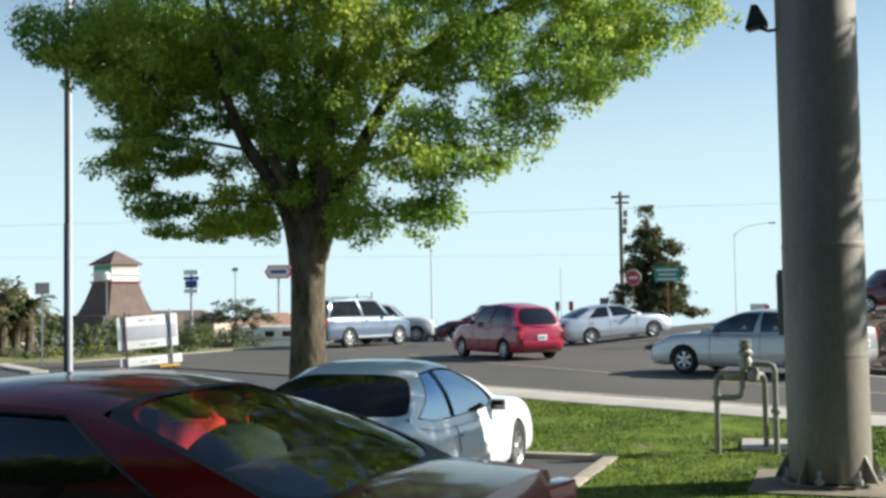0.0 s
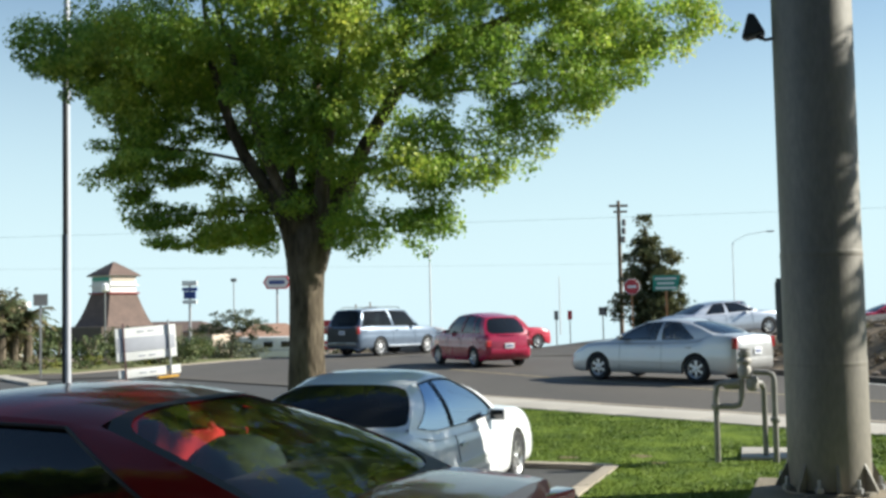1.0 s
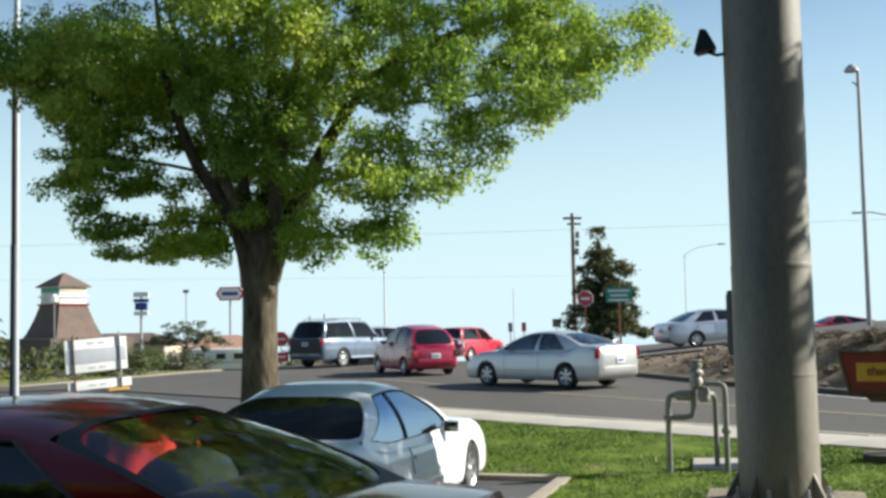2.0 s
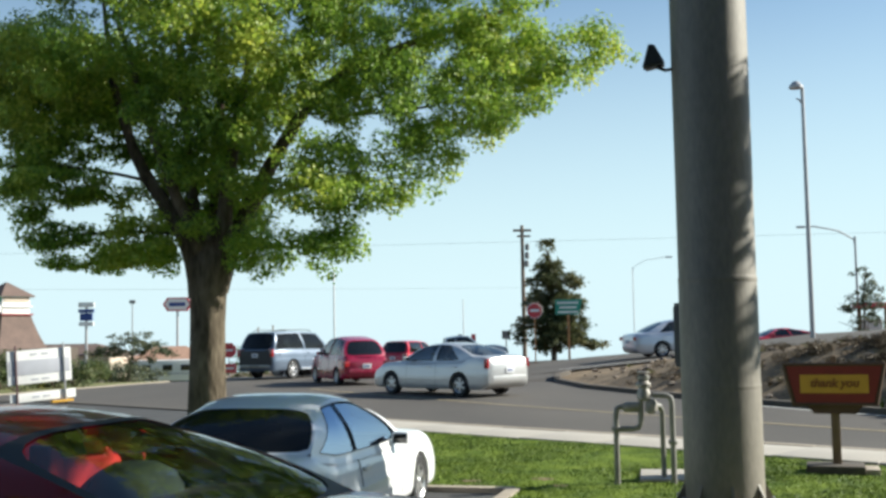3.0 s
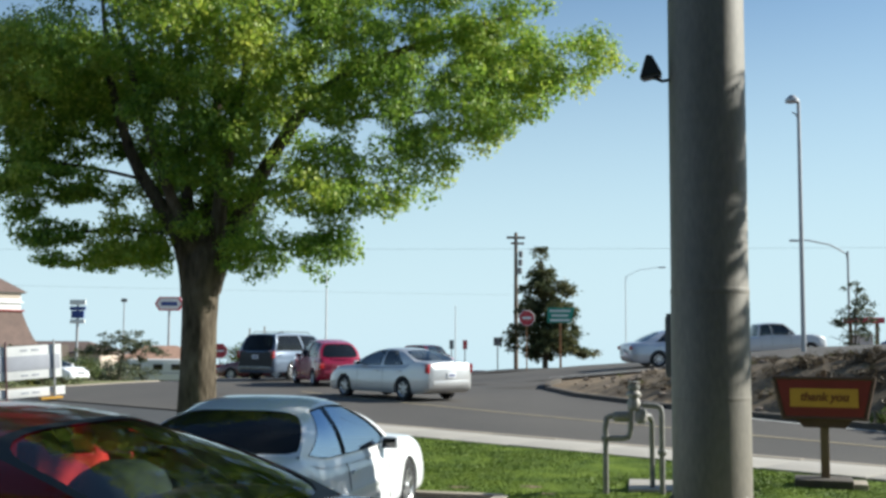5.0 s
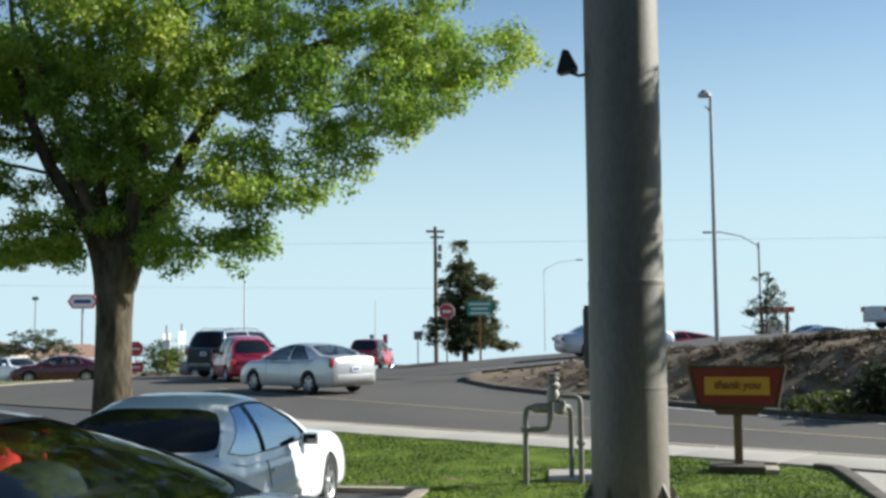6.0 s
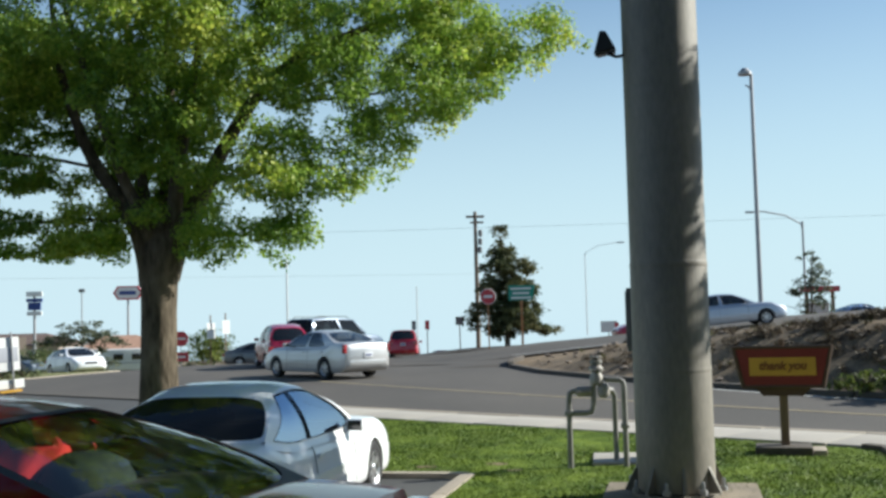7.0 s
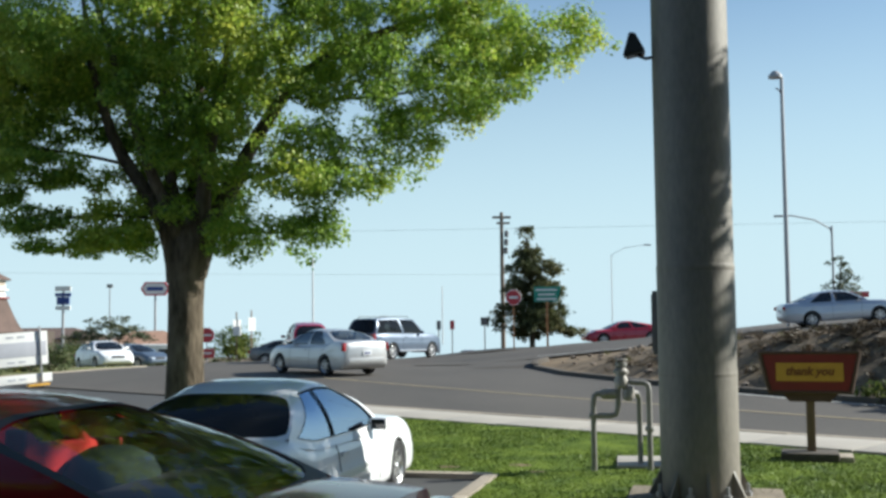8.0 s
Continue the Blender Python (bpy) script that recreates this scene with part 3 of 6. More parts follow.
BASE = dict(L=4.7, W=1.78, H=1.45, base=2.7, r=0.31, front=0.95, sill=0.2, hood=0.78, cowl=0.93, belt=0.96, deck=1.02, nose=0.62, tail=0.86,
            a0=1.05, a1=0.25, c1=-0.95, c0=-1.75, roofw=0.60, split=(0.07, 0.47, 0.53, 0.84), seats=True, glass="glass_dark", bed=False, top_crown=0.05, seam=True, rack=False, endlift=0.0, arch=0.055, ends=(0.06, 0.04, 0.94, 0.3), rear_glass="", interior="seat", extra=(), edge=0.05, ring="")


SIDE_Q = [0, 0.05, 0.14, 0.28, 0.42, 0.56, 0.6, 0.7, 0.8, 0.9, 1.0]
SIDE_X = [0.955, 0.982, 0.994, 1.0, 1.0, 0.997, 0.988, 0.982, 0.972, 0.955, 0.925]


def car(name, label, m, paint_mat, rim_mat="rim", lower=None, category="car", **kw):
    """A vehicle in parts, nose along +y, standing on z = 0."""
    s = dict(BASE)
    s.update(kw)
    L, W, H = s["L"], s["W"] / 2, s["H"]
    top = thing(name, label, category, m)
    fy = L / 2 - s["front"]
    ry = fy - s["base"]
    R = s["r"] + s["arch"]
    ys = [-L / 2, -L / 2 + 0.06, -L / 2 + 0.2, -L / 2 + 0.45, s["c0"] - 0.05, s["c0"] + 0.35, s["a0"] - 0.5, s["a0"], s["a0"] + 0.2, L / 2 - 0.75, L / 2 - 0.4, L / 2 - 0.16, L / 2 - 0.05, L / 2]
    for w in (fy, ry):
        ys += [w + R * math.sin(radians(a)) for a in (-90, -84, -70, -50, -25, 0, 25, 50, 70, 84, 90)] + [w - R - 0.02, w + R + 0.02]
    ys += lin(-L / 2, L / 2, 30)
    ys = sorted(set(round(y, 3) for y in ys if -L / 2 <= y <= L / 2))
    tz_y = [-L / 2, -L / 2 + 0.05, -L / 2 + 0.25, s["c0"] - 0.02, s["c0"] + 0.4, s["a0"] - 0.4, s["a0"] + 0.02, (s["a0"] + L / 2) / 2, L / 2 - 0.4, L / 2 - 0.15, L / 2]
    tz = [s["tail"] - 0.14, s["tail"], s["deck"] - 0.015, s["deck"], s["belt"] + 0.01, s["belt"] - 0.01, s["cowl"], (s["cowl"] + s["hood"]) / 2 + 0.03, s["hood"], s["nose"] + 0.06, s["nose"] - 0.06]
    wy = [-L / 2, -L / 2 + 0.06, -L / 2 + 0.35, -L / 2 + 1.0, L / 2 - 1.3, L / 2 - 0.5, L / 2 - 0.18, L / 2 - 0.05, L / 2]
    ww = [0.76, 0.89, 0.965, 1.0, 1.0, 0.97, 0.9, 0.8, 0.68]
    by = [-L / 2, -L / 2 + 0.08, -L / 2 + 0.4, L / 2 - 0.5, L / 2 - 0.1, L / 2]
    bz = [0.42, 0.30, s["sill"], s["sill"], 0.24, 0.34]
    bm = bmesh.new()
    rows = []
    for y in ys:
        t, w, b = curve(y, tz_y, tz), curve(y, wy, ww) * W, curve(y, by, bz)
        arch = 0
        for c in (fy, ry):
            d = abs(y - c)
            if d <= R + 1e-6:
                arch = max(arch, s["r"] + math.sqrt(max(R * R - d * d, 0)))
        low = max(b, arch)
        half = [(0, low), (w * 0.6, low)]
        for k, q in enumerate(SIDE_Q):
            z = b + (t - 0.034 - b) * q
            if z < arch + 0.0015 * k:
                z = arch + 0.0015 * k
                q = min(1.0, (z - b) / (t - 0.034 - b))
            half.append((w * lerp(q, SIDE_Q, SIDE_X), z))
        half += [(w * 0.885, t - 0.012), (w * 0.84, t - 0.002), (w * 0.5, t + 0.018), (0, t + 0.026)]
        ring = [bm.verts.new((x, y, z)) for x, z in half] + [bm.verts.new((-x, y, z)) for x, z in half[-2:0:-1]]
        rows.append(ring)
    n = len(rows[0])
    for a, b in zip(rows, rows[1:]):
        for k in range(n):
            bm.faces.new((a[k], a[(k + 1) % n], b[(k + 1) % n], b[k]))
    bm.faces.new(rows[0][::-1])
    bm.faces.new(rows[-1])
    bmesh.ops.recalc_face_normals(bm, faces=bm.faces)
    if s["bed"]:
        # open pickup bed sunk between its walls
        y0, y1 = -L / 2 + 0.1, s["c0"] - 0.12
        for v in bm.verts:
            if y0 <= v.co.y <= y1 and v.co.z > s["deck"] - 0.06 and abs(v.co.x) < W * 0.7:
                v.co.z -= 0.42
    body = part("body", bm, paint_mat, top)
    part("underbody", box(W * 1.25, L * 0.9, 0.4, (0, 0, s["sill"] + 0.24), 0.03), "black", top)
    # cabin
    wb = W * 0.925
    wr = W * s["roofw"] / 0.62 * 0.66
    zb_f, zb_r = s["cowl"] + 0.0, s["deck"] + 0.0
    def bottom(u):
        y = s["a0"] + (s["c0"] - s["a0"]) * u
        return Vector((wb * (1 - 0.06 * abs(2 * u - 1) ** 3), y, lerp(u, [0, 0.25, 0.8, 1], [zb_f, s["belt"] - 0.01, s["belt"] + 0.01, zb_r])))
    def upper(u):
        y = s["a1"] + (s["c1"] - s["a1"]) * u
        return Vector((wr * (1 - 0.05 * abs(2 * u - 1) ** 2.5), y, H - 0.045 - s["edge"] * (2 * u - 1) ** 2 - s["endlift"] * max(0, u - 0.5)))
    def side(sign):
        def f(u, v):
            p = bottom(u).lerp(upper(u), v)
            p.x += 0.045 * math.sin(math.pi * min(max(v, 0), 1)) ** 1.0
            # pillars lean in a soft curve towards the roof
            e = abs(2 * u - 1) ** 2
            p.z += 0.03 * e * math.sin(math.pi * v)
            return (sign * p.x, p.y, p.z)
        return f
    def end(u0, bow_low, bow_high, out):
        def f(u, v):
            k = 2 * u - 1
            p = bottom(u0).lerp(upper(u0), v)
            x = k * (p.x + 0.045 * math.sin(math.pi * min(max(v, 0), 1)))
            bow = (bow_low * (1 - v) + bow_high * v) * (1 - k * k)
            z = p.z + 0.03 * math.sin(math.pi * v) + 0.8 * s["top_crown"] * v * (1 - k ** 4)
            return (x, p.y + out * bow, z)
        return f
    def roof(u, v):
        k = 2 * u - 1
        p = upper(v)
        edge = (1 - k * k)
        y = p.y + (0.05 * edge if v < 0.5 else -0.05 * edge) * abs(2 * v - 1) ** 2
        return (k * p.x, y, p.z + s["top_crown"] * (1 - k ** 4) * (0.8 + 0.2 * (1 - (2 * v - 1) ** 2)))
    rf = patch(roof, [0, 0.015, 0.04, 0.08, 0.15, 0.3, 0.5, 0.7, 0.85, 0.92, 0.96, 0.985, 1], lin(0, 1, 10))
    bmesh.ops.recalc_face_normals(rf, faces=rf.faces)
    part("roof", rf, paint_mat, top)
    a, b0, b1, c = s["split"]
    lo, hi = 0.05, 0.93
    for sign in (1, -1):
        f = side(sign)
        fr = bmesh.new()
        for u0, u1, v0, v1 in ((0, 1, -0.11, lo), (0, 1, hi, 1.0), (0, a, lo, hi)):
            patch(f, lin(u0, u1, max(2, int((u1 - u0) * 14))), lin(v0, v1, 6), fr)
        ct = s.get("c_top", c)

        def rear_edge(v):
            k = min(max((v - lo) / (hi - lo), 0.0), 1.0)
            return c + (ct - c) * k - 0.02 * math.sin(math.pi * k) * (ct < c)

        patch(lambda u, v: f(rear_edge(v) + (1 - rear_edge(v)) * u, v), lin(0, 1, 6), lin(lo, hi, 8), fr)
        if s.get("pillar"):
            part("door_pillar", patch(f, lin(b0, b1, 2), lin(lo, hi, 6), lift=-0.006), s["pillar"], top)
        else:
            patch(f, lin(b0, b1, 2), lin(lo, hi, 6), fr)
        part("window_frame", fr, paint_mat, top)
        if s.get("inner_trim"):
            for u0, u1, v0, v1 in ((0, a, lo, hi), (b0, b1, lo, hi), (c, 1, lo, hi), (0, 1, hi, 1.0)):
                part("inner_trim", patch(f, lin(u0, u1, 6), lin(v0, v1, 6), lift=-0.02), "trim", top)
        part("side_window", patch(f, lin(a, b0, 5), lin(lo, hi, 6), lift=-0.012), s["glass"], top)
        part("side_window", patch(lambda u, v: f(b1 + (rear_edge(v) - b1) * u, v), lin(0, 1, 5), lin(lo, hi, 8), lift=-0.012), s["glass"], top)
        for ue in s["extra"]:
            part("window_pillar", patch(f, lin(ue, ue + 0.022, 2), lin(lo, hi, 6)), paint_mat, top)
        sl = bmesh.new()
        for u0, u1 in ((a, b0), (b1, c)):
            back = rear_edge if u1 == c else (lambda v: u1)
            rim = [f(u, lo) for u in lin(u0, u1, 6)] + [f(back(v), v) for v in lin(lo, hi, 8)] + [f(u, hi) for u in lin(back(hi), u0, 6)] + [f(u0, v) for v in lin(hi, lo, 6)]
            tube(rim, s.get("seal", 0.008), 5, sl, False)
        part("window_seal", sl, "trim", top)
    for nm, u0, bl, bh, out in (("windshield", 0.0, 0.16, 0.05, 1), ("rear_window", 1.0, s.get("bow", 0.14), 0.05, -1)):
        f = end(u0, bl, bh, out)
        mu, mv0, mv1, cr = s["ends"] if out < 0 else (0.055, 0.03, 0.95, 0.3)
        part(nm, patch(f, lin(mu * 0.5, 1 - mu * 0.5, 12), lin(mv0 * 0.3, (1 + mv1) / 2, 8), lift=-0.006), s["rear_glass"] if out < 0 and s["rear_glass"] else s["glass"], top)
        fr = bmesh.new()
        rows = [[], [], [], []]
        for k in range(64):
            ang = 2 * math.pi * (k + 0.5) / 64
            ca, sn = math.cos(ang), math.sin(ang)
            q = 1 / max(abs(ca), abs(sn))
            rnd = (abs(ca) ** (2 / cr) + abs(sn) ** (2 / cr)) ** (-cr / 2)
            o = (0.5 + 0.5 * ca * q, 0.485 + 0.515 * sn * q)
            i = (0.5 + (0.5 - mu) * ca * rnd, (mv0 + mv1) / 2 + (mv1 - mv0) / 2 * sn * rnd)
            for j in range(4):
                uu, vv = o[0] + (i[0] - o[0]) * j / 3, o[1] + (i[1] - o[1]) * j / 3
                rows[j].append(fr.verts.new(f(uu, vv)))
        for ra, rb in zip(rows, rows[1:]):
            for k in range(64):
                fr.faces.new((ra[k], ra[(k + 1) % 64], rb[(k + 1) % 64], rb[k]))
        fr.normal_update()
        if sum(q.normal.dot(q.calc_center_median() - Vector((0, 0, 0.7))) for q in fr.faces) < 0:
            bmesh.ops.reverse_faces(fr, faces=fr.faces)
        part("pillar_frame", fr, s["ring"] or paint_mat, top)
    # inside
    part("cabin_floor", box(W * 1.62, (s["a0"] - s["c0"]) * 0.86, 0.03, (0, (s["a0"] + s["c0"]) / 2, min(s["belt"], s["cowl"]) + 0.025), 0.01), "seat", top)
    mid_y = (s["a1"] + s["c1"]) / 2
    for x in (-W * 0.42, W * 0.42):
        q = part("seat", box(0.46, 0.14, 0.42, (x, mid_y + 0.35, s["belt"] + 0.02), 0.05), "seat", top)
        part("headrest", box(0.26, 0.1, 0.18, (x, mid_y + 0.3, s["belt"] + 0.29), 0.04), "seat", q)
    if not s["bed"] and s.get("back_seat", True):
        part("rear_seat", box(W * 1.35, 0.14, 0.3, (0, s["c1"] + 0.1, s["belt"] + 0.06), 0.05), "seat", top)
    # running gear
    for x in (-1, 1):
        for y in (fy, ry):
            make_wheel(top, x * (W - 0.115), y, s["r"], rim_mat=rim_mat)
    # lamps, trim
    for x in (-1, 1):
        part("headlight", box(0.32, 0.14, 0.12, (0, 0, 0), 0.035), "headlight", top, at=pose(x * W * 0.64, L / 2 - 0.135, s["nose"] - 0.035, -14, 0, -x * 24))
        part("taillight", box(s.get("lamp_w", 0.33), 0.12, s.get("lamp_h", 0.15), (0, 0, 0), 0.03), "taillight", top, at=pose(x * W * s.get("lamp_x", 0.76), -L / 2 + s.get("lamp_in", 0.055), s["tail"] - 0.12 + s.get("lamp_up", 0), 0, 0, -x * 16))
        mir = part("mirror", box(0.19, 0.11, 0.125, (0, 0, 0), 0.045), s.get("mirror", paint_mat), top, at=pose(x * (W + s.get("mirror_out", 0.06)), s["a0"] - 0.4, s["belt"] + s.get("mirror_up", 0.07), 0, 0, -x * 12))
        part("mirror_glass", box(0.14, 0.008, 0.085, (0, -0.054, 0), 0.003), "glass_dark", mir)
        for hy in ((b0 * (s["c0"] - s["a0"]) + s["a0"] + 0.12,) if s.get("doors", 4) == 2 else (b0 * (s["c0"] - s["a0"]) + s["a0"] + 0.12, c * (s["c0"] - s["a0"]) + s["a0"] + 0.16)):
            part("door_handle", box(0.03, 0.16, 0.035, (x * W * 0.985, hy, s["belt"] - 0.14), 0.01), s.get("handle", paint_mat), top)
        if s["seam"]:
            for uy in (s["a0"] - 0.32, b1 * (s["c0"] - s["a0"]) + s["a0"], *(() if s.get("doors", 4) == 2 else (c * (s["c0"] - s["a0"]) + s["a0"] + 0.02,))):
                if abs(uy - ry) < R * 0.9:
                    continue
                w = lerp(uy, wy, ww) * W
                t = lerp(uy, tz_y, tz)
                part("door_seam", tube([(x * w * 0.998, uy, s["sill"] + 0.08), (x * (w + 0.0), uy, (t + s["sill"]) / 2), (x * w * 0.968, uy, t - 0.1), (x * w * 0.93, uy, t - 0.04)], 0.004, 4), "trim", top)
            part("side_moulding", box(0.016, s["base"] - 2 * R - 0.06, 0.05, (x * (W * 0.998), (fy + ry) / 2, 0.47), 0.006), s.get("mould", paint_mat), top)
    part("bumper", box(W * 1.5, 0.1, 0.16, (0, -L / 2 + 0.035, 0.5), 0.045), lower or paint_mat, top)
    part("bumper", box(W * 1.25, 0.1, 0.14, (0, L / 2 - 0.03, 0.44), 0.045), lower or paint_mat, top)
    part("grille", box(W * 0.7, 0.04, 0.1, (0, L / 2 + 0.004, s["nose"] - 0.05), 0.015), "trim", top)
    pl = part("number_plate", box(0.31, 0.012, 0.155, (0, -L / 2 - s.get("plate_out", 0.02), s.get("plate_z", 0.72)), 0.004), "plate", top)
    part("plate_bar", box(0.22, 0.004, 0.06, (0, -L / 2 - s.get("plate_out", 0.02) - 0.008, s.get("plate_z", 0.72)), 0.001), "bar", pl)
    if s["rack"]:
        for x in (-1, 1):
            part("roof_rail", tube([(x * wr * 0.85, s["a1"] - 0.25, H - 0.02), (x * wr * 0.85, s["a1"] - 0.4, H + 0.05), (x * wr * 0.85, s["c1"] + 0.4, H + 0.05), (x * wr * 0.85, s["c1"] + 0.2, H - 0.02)], 0.018, 6), "trim", top)
    return top


def ground_pose(az, dist, heading, z=None):
    p = polar(az, dist)
    return pose(p.x, p.y, ground_z(p.x, p.y) + 0.035 if z is None else z, 0, 0, -heading)


def build_cars():
    c = {}
    # parked in the lot
    c["parked_red"] = car("parked_car", "glossy dark red parked sedan with red interior", pose(-1.89, 5.21, 0.0, 0, 0, 69.4), "red", L=4.62, H=1.485, top_crown=0.085, edge=0.03, W=1.8, belt=1.04, cowl=1.0, hood=0.86, deck=1.085, tail=1.05, c0=-1.74, c1=-0.8, a0=1.05, a1=0.3, roofw=0.675, glass="glass_dark", rear_glass="glass_rear", bow=0.05, lamp_h=0.13, endlift=0.02, ends=(0.03, 0.05, 0.96, 0.3), ring="trim", back_seat=False, inner_trim=True)
    back = [(-0.09, 1.37), (-0.045, 1.37), (0.02, 1.3), (0.34, 1.285), (0.295, 1.365), (0.335, 1.365), (0.41, 1.285), (0.7, 1.255), (0.64, 1.1), (-0.1, 1.1)]
    part("rear_seat", prism(back, 0.11, bevel=0.01), "red_vinyl", c["parked_red"], "bright red vinyl rear seat back", at=pose(0, -0.64, 0))
    for o in c["parked_red"].children:
        if o.name.startswith(("rear_window", "side_window", "windshield")):
            o.visible_shadow = False
    part("parcel_shelf", box(1.42, 0.53, 0.02, (0, -1.315, 1.115), 0.006), "trim", c["parked_red"])
    part("rear_headrest", lathe([(0.0, 0.12), (0.1, 0.115), (0.18, 0.07), (0.22, 0.0), (0.23, -0.12), (0.2, -0.22)], 20), "dark_fabric", c["parked_red"], "dark rounded headrest", at=pose(0.32, -0.86, 1.14))
    c["parked_white"] = car("parked_car", "white low two-door parked hatchback with dark rear window", pose(-0.41, 10.69, 0.0, 0, 0, -19.5), "white", L=4.3, H=1.295, W=1.69, base=2.57, front=1.02, r=0.285, arch=0.03, belt=0.78, cowl=0.8, deck=0.875, tail=0.83, hood=0.71, nose=0.56, a0=0.74, a1=-0.12, c1=-1.2, c0=-1.72, split=(0.05, 0.6, 0.608, 0.94), c_top=0.84, seal=0.005, mirror_up=0.03, mirror_out=0.03, pillar="trim", doors=2, glass="glass_blue", rear_glass="glass_soft", roofw=0.6, ends=(0.015, 0.05, 0.95, 0.13), mould="white", edge=0.07, mirror="white")
    # in the street
    c["sedan"] = car("sedan", "silver sedan waiting in the street", pose(6.8, 24.6, 0.03, 0, 0, 48), "silver", L=4.86, H=1.47, W=1.79, base=2.8, front=0.98, r=0.32, hood=0.8, cowl=0.95, belt=0.96, deck=1.1, tail=1.03, a0=1.1, a1=0.2, c1=-0.95, c0=-1.78, glass="glass_clear", lamp_h=0.26, lamp_w=0.15, lamp_x=0.87, lamp_in=0.1)
    c["wagon"] = car("retro_wagon", "deep red tall retro hatchback", pose(1.9, 33, 0.03, 0, 0, 22), "red_deep", L=4.29, H=1.68, W=1.72, base=2.62, front=0.85, r=0.31, hood=0.92, cowl=1.02, belt=1.02, deck=1.0, tail=0.96, nose=0.74, a0=0.85, a1=0.2, c1=-1.62, c0=-1.98, roofw=0.62, split=(0.06, 0.42, 0.46, 0.9), extra=(0.74,), lamp_h=0.2, lamp_up=-0.1, endlift=0.16, plate_z=0.66)
    c["suv"] = car("suv", "silver blue full-size sport utility vehicle with roof rack", pose(-2.8, 45, 0.03, 0, 0, -33), "silver_blue", "rim", "grey", category="suv", L=5.2, H=1.93, W=2.0, base=3.02, front=0.95, r=0.38, sill=0.34, hood=1.08, cowl=1.18, belt=1.18, deck=1.16, tail=1.12, nose=0.94, a0=1.15, a1=0.5, c1=-2.2, c0=-2.5, roofw=0.68, split=(0.05, 0.44, 0.48, 0.97), rack=True, glass="glass_soft", plate_z=0.95, lamp_h=0.3, lamp_up=0.05)
    # dark plate: the shade on the turned-away rear is put into its colour
    part("tailgate", box(1.66, 0.05, 0.62, (0, -2.585, 0.86), 0.04), "trim", c["suv"], "tailgate plate with the rear's shade put into its dark grey")
    for x in (-0.97, 0.97):
        part("running_board", box(0.16, 2.0, 0.07, (x, 0.1, 0.4), 0.02), "champagne", c["suv"], "pale running board")
    c["red_suv"] = car("suv", "red compact sport utility vehicle in the crossing", pose(0.4, 50, 0.03, 0, 0, -80), "red_bright", category="suv", L=4.4, H=1.7, W=1.75, base=2.6, front=0.85, r=0.34, sill=0.28, hood=0.95, cowl=1.04, belt=1.05, deck=1.04, tail=1.0, nose=0.82, a0=0.9, a1=0.3, c1=-1.75, c0=-2.05, roofw=0.66, split=(0.05, 0.37, 0.41, 0.93), lamp_h=0.3, plate_z=0.8)
    # on the ramp
    c["ramp_sedan"] = car("sedan", "pale silver sedan climbing the on-ramp", pose(6.4, 42.5, 0.05, 0, 0, -88), "champagne", L=4.75, H=1.43, W=1.78, glass="glass_dark", tail=0.95, deck=1.02)
    c["pickup"] = car("pickup_truck", "white extended-cab pickup truck with shade put into its grey paint", pose(-6, 60, 0.03, 0, 0, -88), "shaded_white", "rim", category="pickup truck", L=5.5, H=1.8, W=1.95, base=3.4, front=0.9, r=0.36, sill=0.38, hood=1.08, cowl=1.15, belt=1.15, deck=1.12, tail=1.1, nose=0.92, a0=1.2, a1=0.65, c1=-0.55, c0=-0.7, roofw=0.68, split=(0.06, 0.6, 0.64, 0.95), bed=True, plate_z=0.75, lamp_h=0.26)
    c["sports"] = car("sports_car", "low red sports coupe coming down the ramp", pose(22, 55.5, 0.6, 0, 0, 88), "red_bright", L=4.5, H=1.27, W=1.8, hood=0.72, cowl=0.84, belt=0.86, deck=0.9, tail=0.84, nose=0.56, c0=-1.9, c1=-0.6)
    c["maroon"] = car("suv", "dark maroon sport utility vehicle on the ramp", pose(19, 47, 1.1, 0, 0, 88), "maroon", category="suv", L=4.6, H=1.75, W=1.8, base=2.7, front=0.9, r=0.35, sill=0.3, hood=1.0, cowl=1.08, belt=1.08, deck=1.08, tail=1.05, nose=0.86, a0=0.95, a1=0.35, c1=-1.8, c0=-2.1, roofw=0.66, split=(0.05, 0.37, 0.41, 0.93))
    car("sedan", "blue grey sedan stopped on the ramp", ground_pose(28.3, 92, 60), "blue_grey", L=4.7, H=1.43)
    # beyond the crossing
    car("sedan", "dark grey sedan standing beyond the crossing", ground_pose(-1.75, 64.5, 100), "grey", L=4.6, H=1.42)
    c["turning"] = car("sedan", "dark red low sedan crossing behind the others", ground_pose(1.7, 49.6, -90), "maroon", L=4.5, H=1.38, glass="glass_clear")
    c["blue_coupe"] = car("coupe", "blue low coupe waiting on the ramp", ground_pose(29.0, 70, -95), "blue_grey", L=4.6, H=1.32, W=1.8, hood=0.76, cowl=0.88, belt=0.9, deck=0.94, tail=0.88, nose=0.6, c0=-1.85, c1=-0.75, glass="glass_clear")
    c["white_sedan"] = car("sedan", "white sedan coming to the crossing", ground_pose(-24.0, 64, 160), "white", L=4.6, H=1.42)
    c["blue_sedan"] = car("sedan", "pale blue sedan beyond the verge", ground_pose(-26, 70, 150), "silver_blue", L=4.6, H=1.42)
    return c


CARS = build_cars()

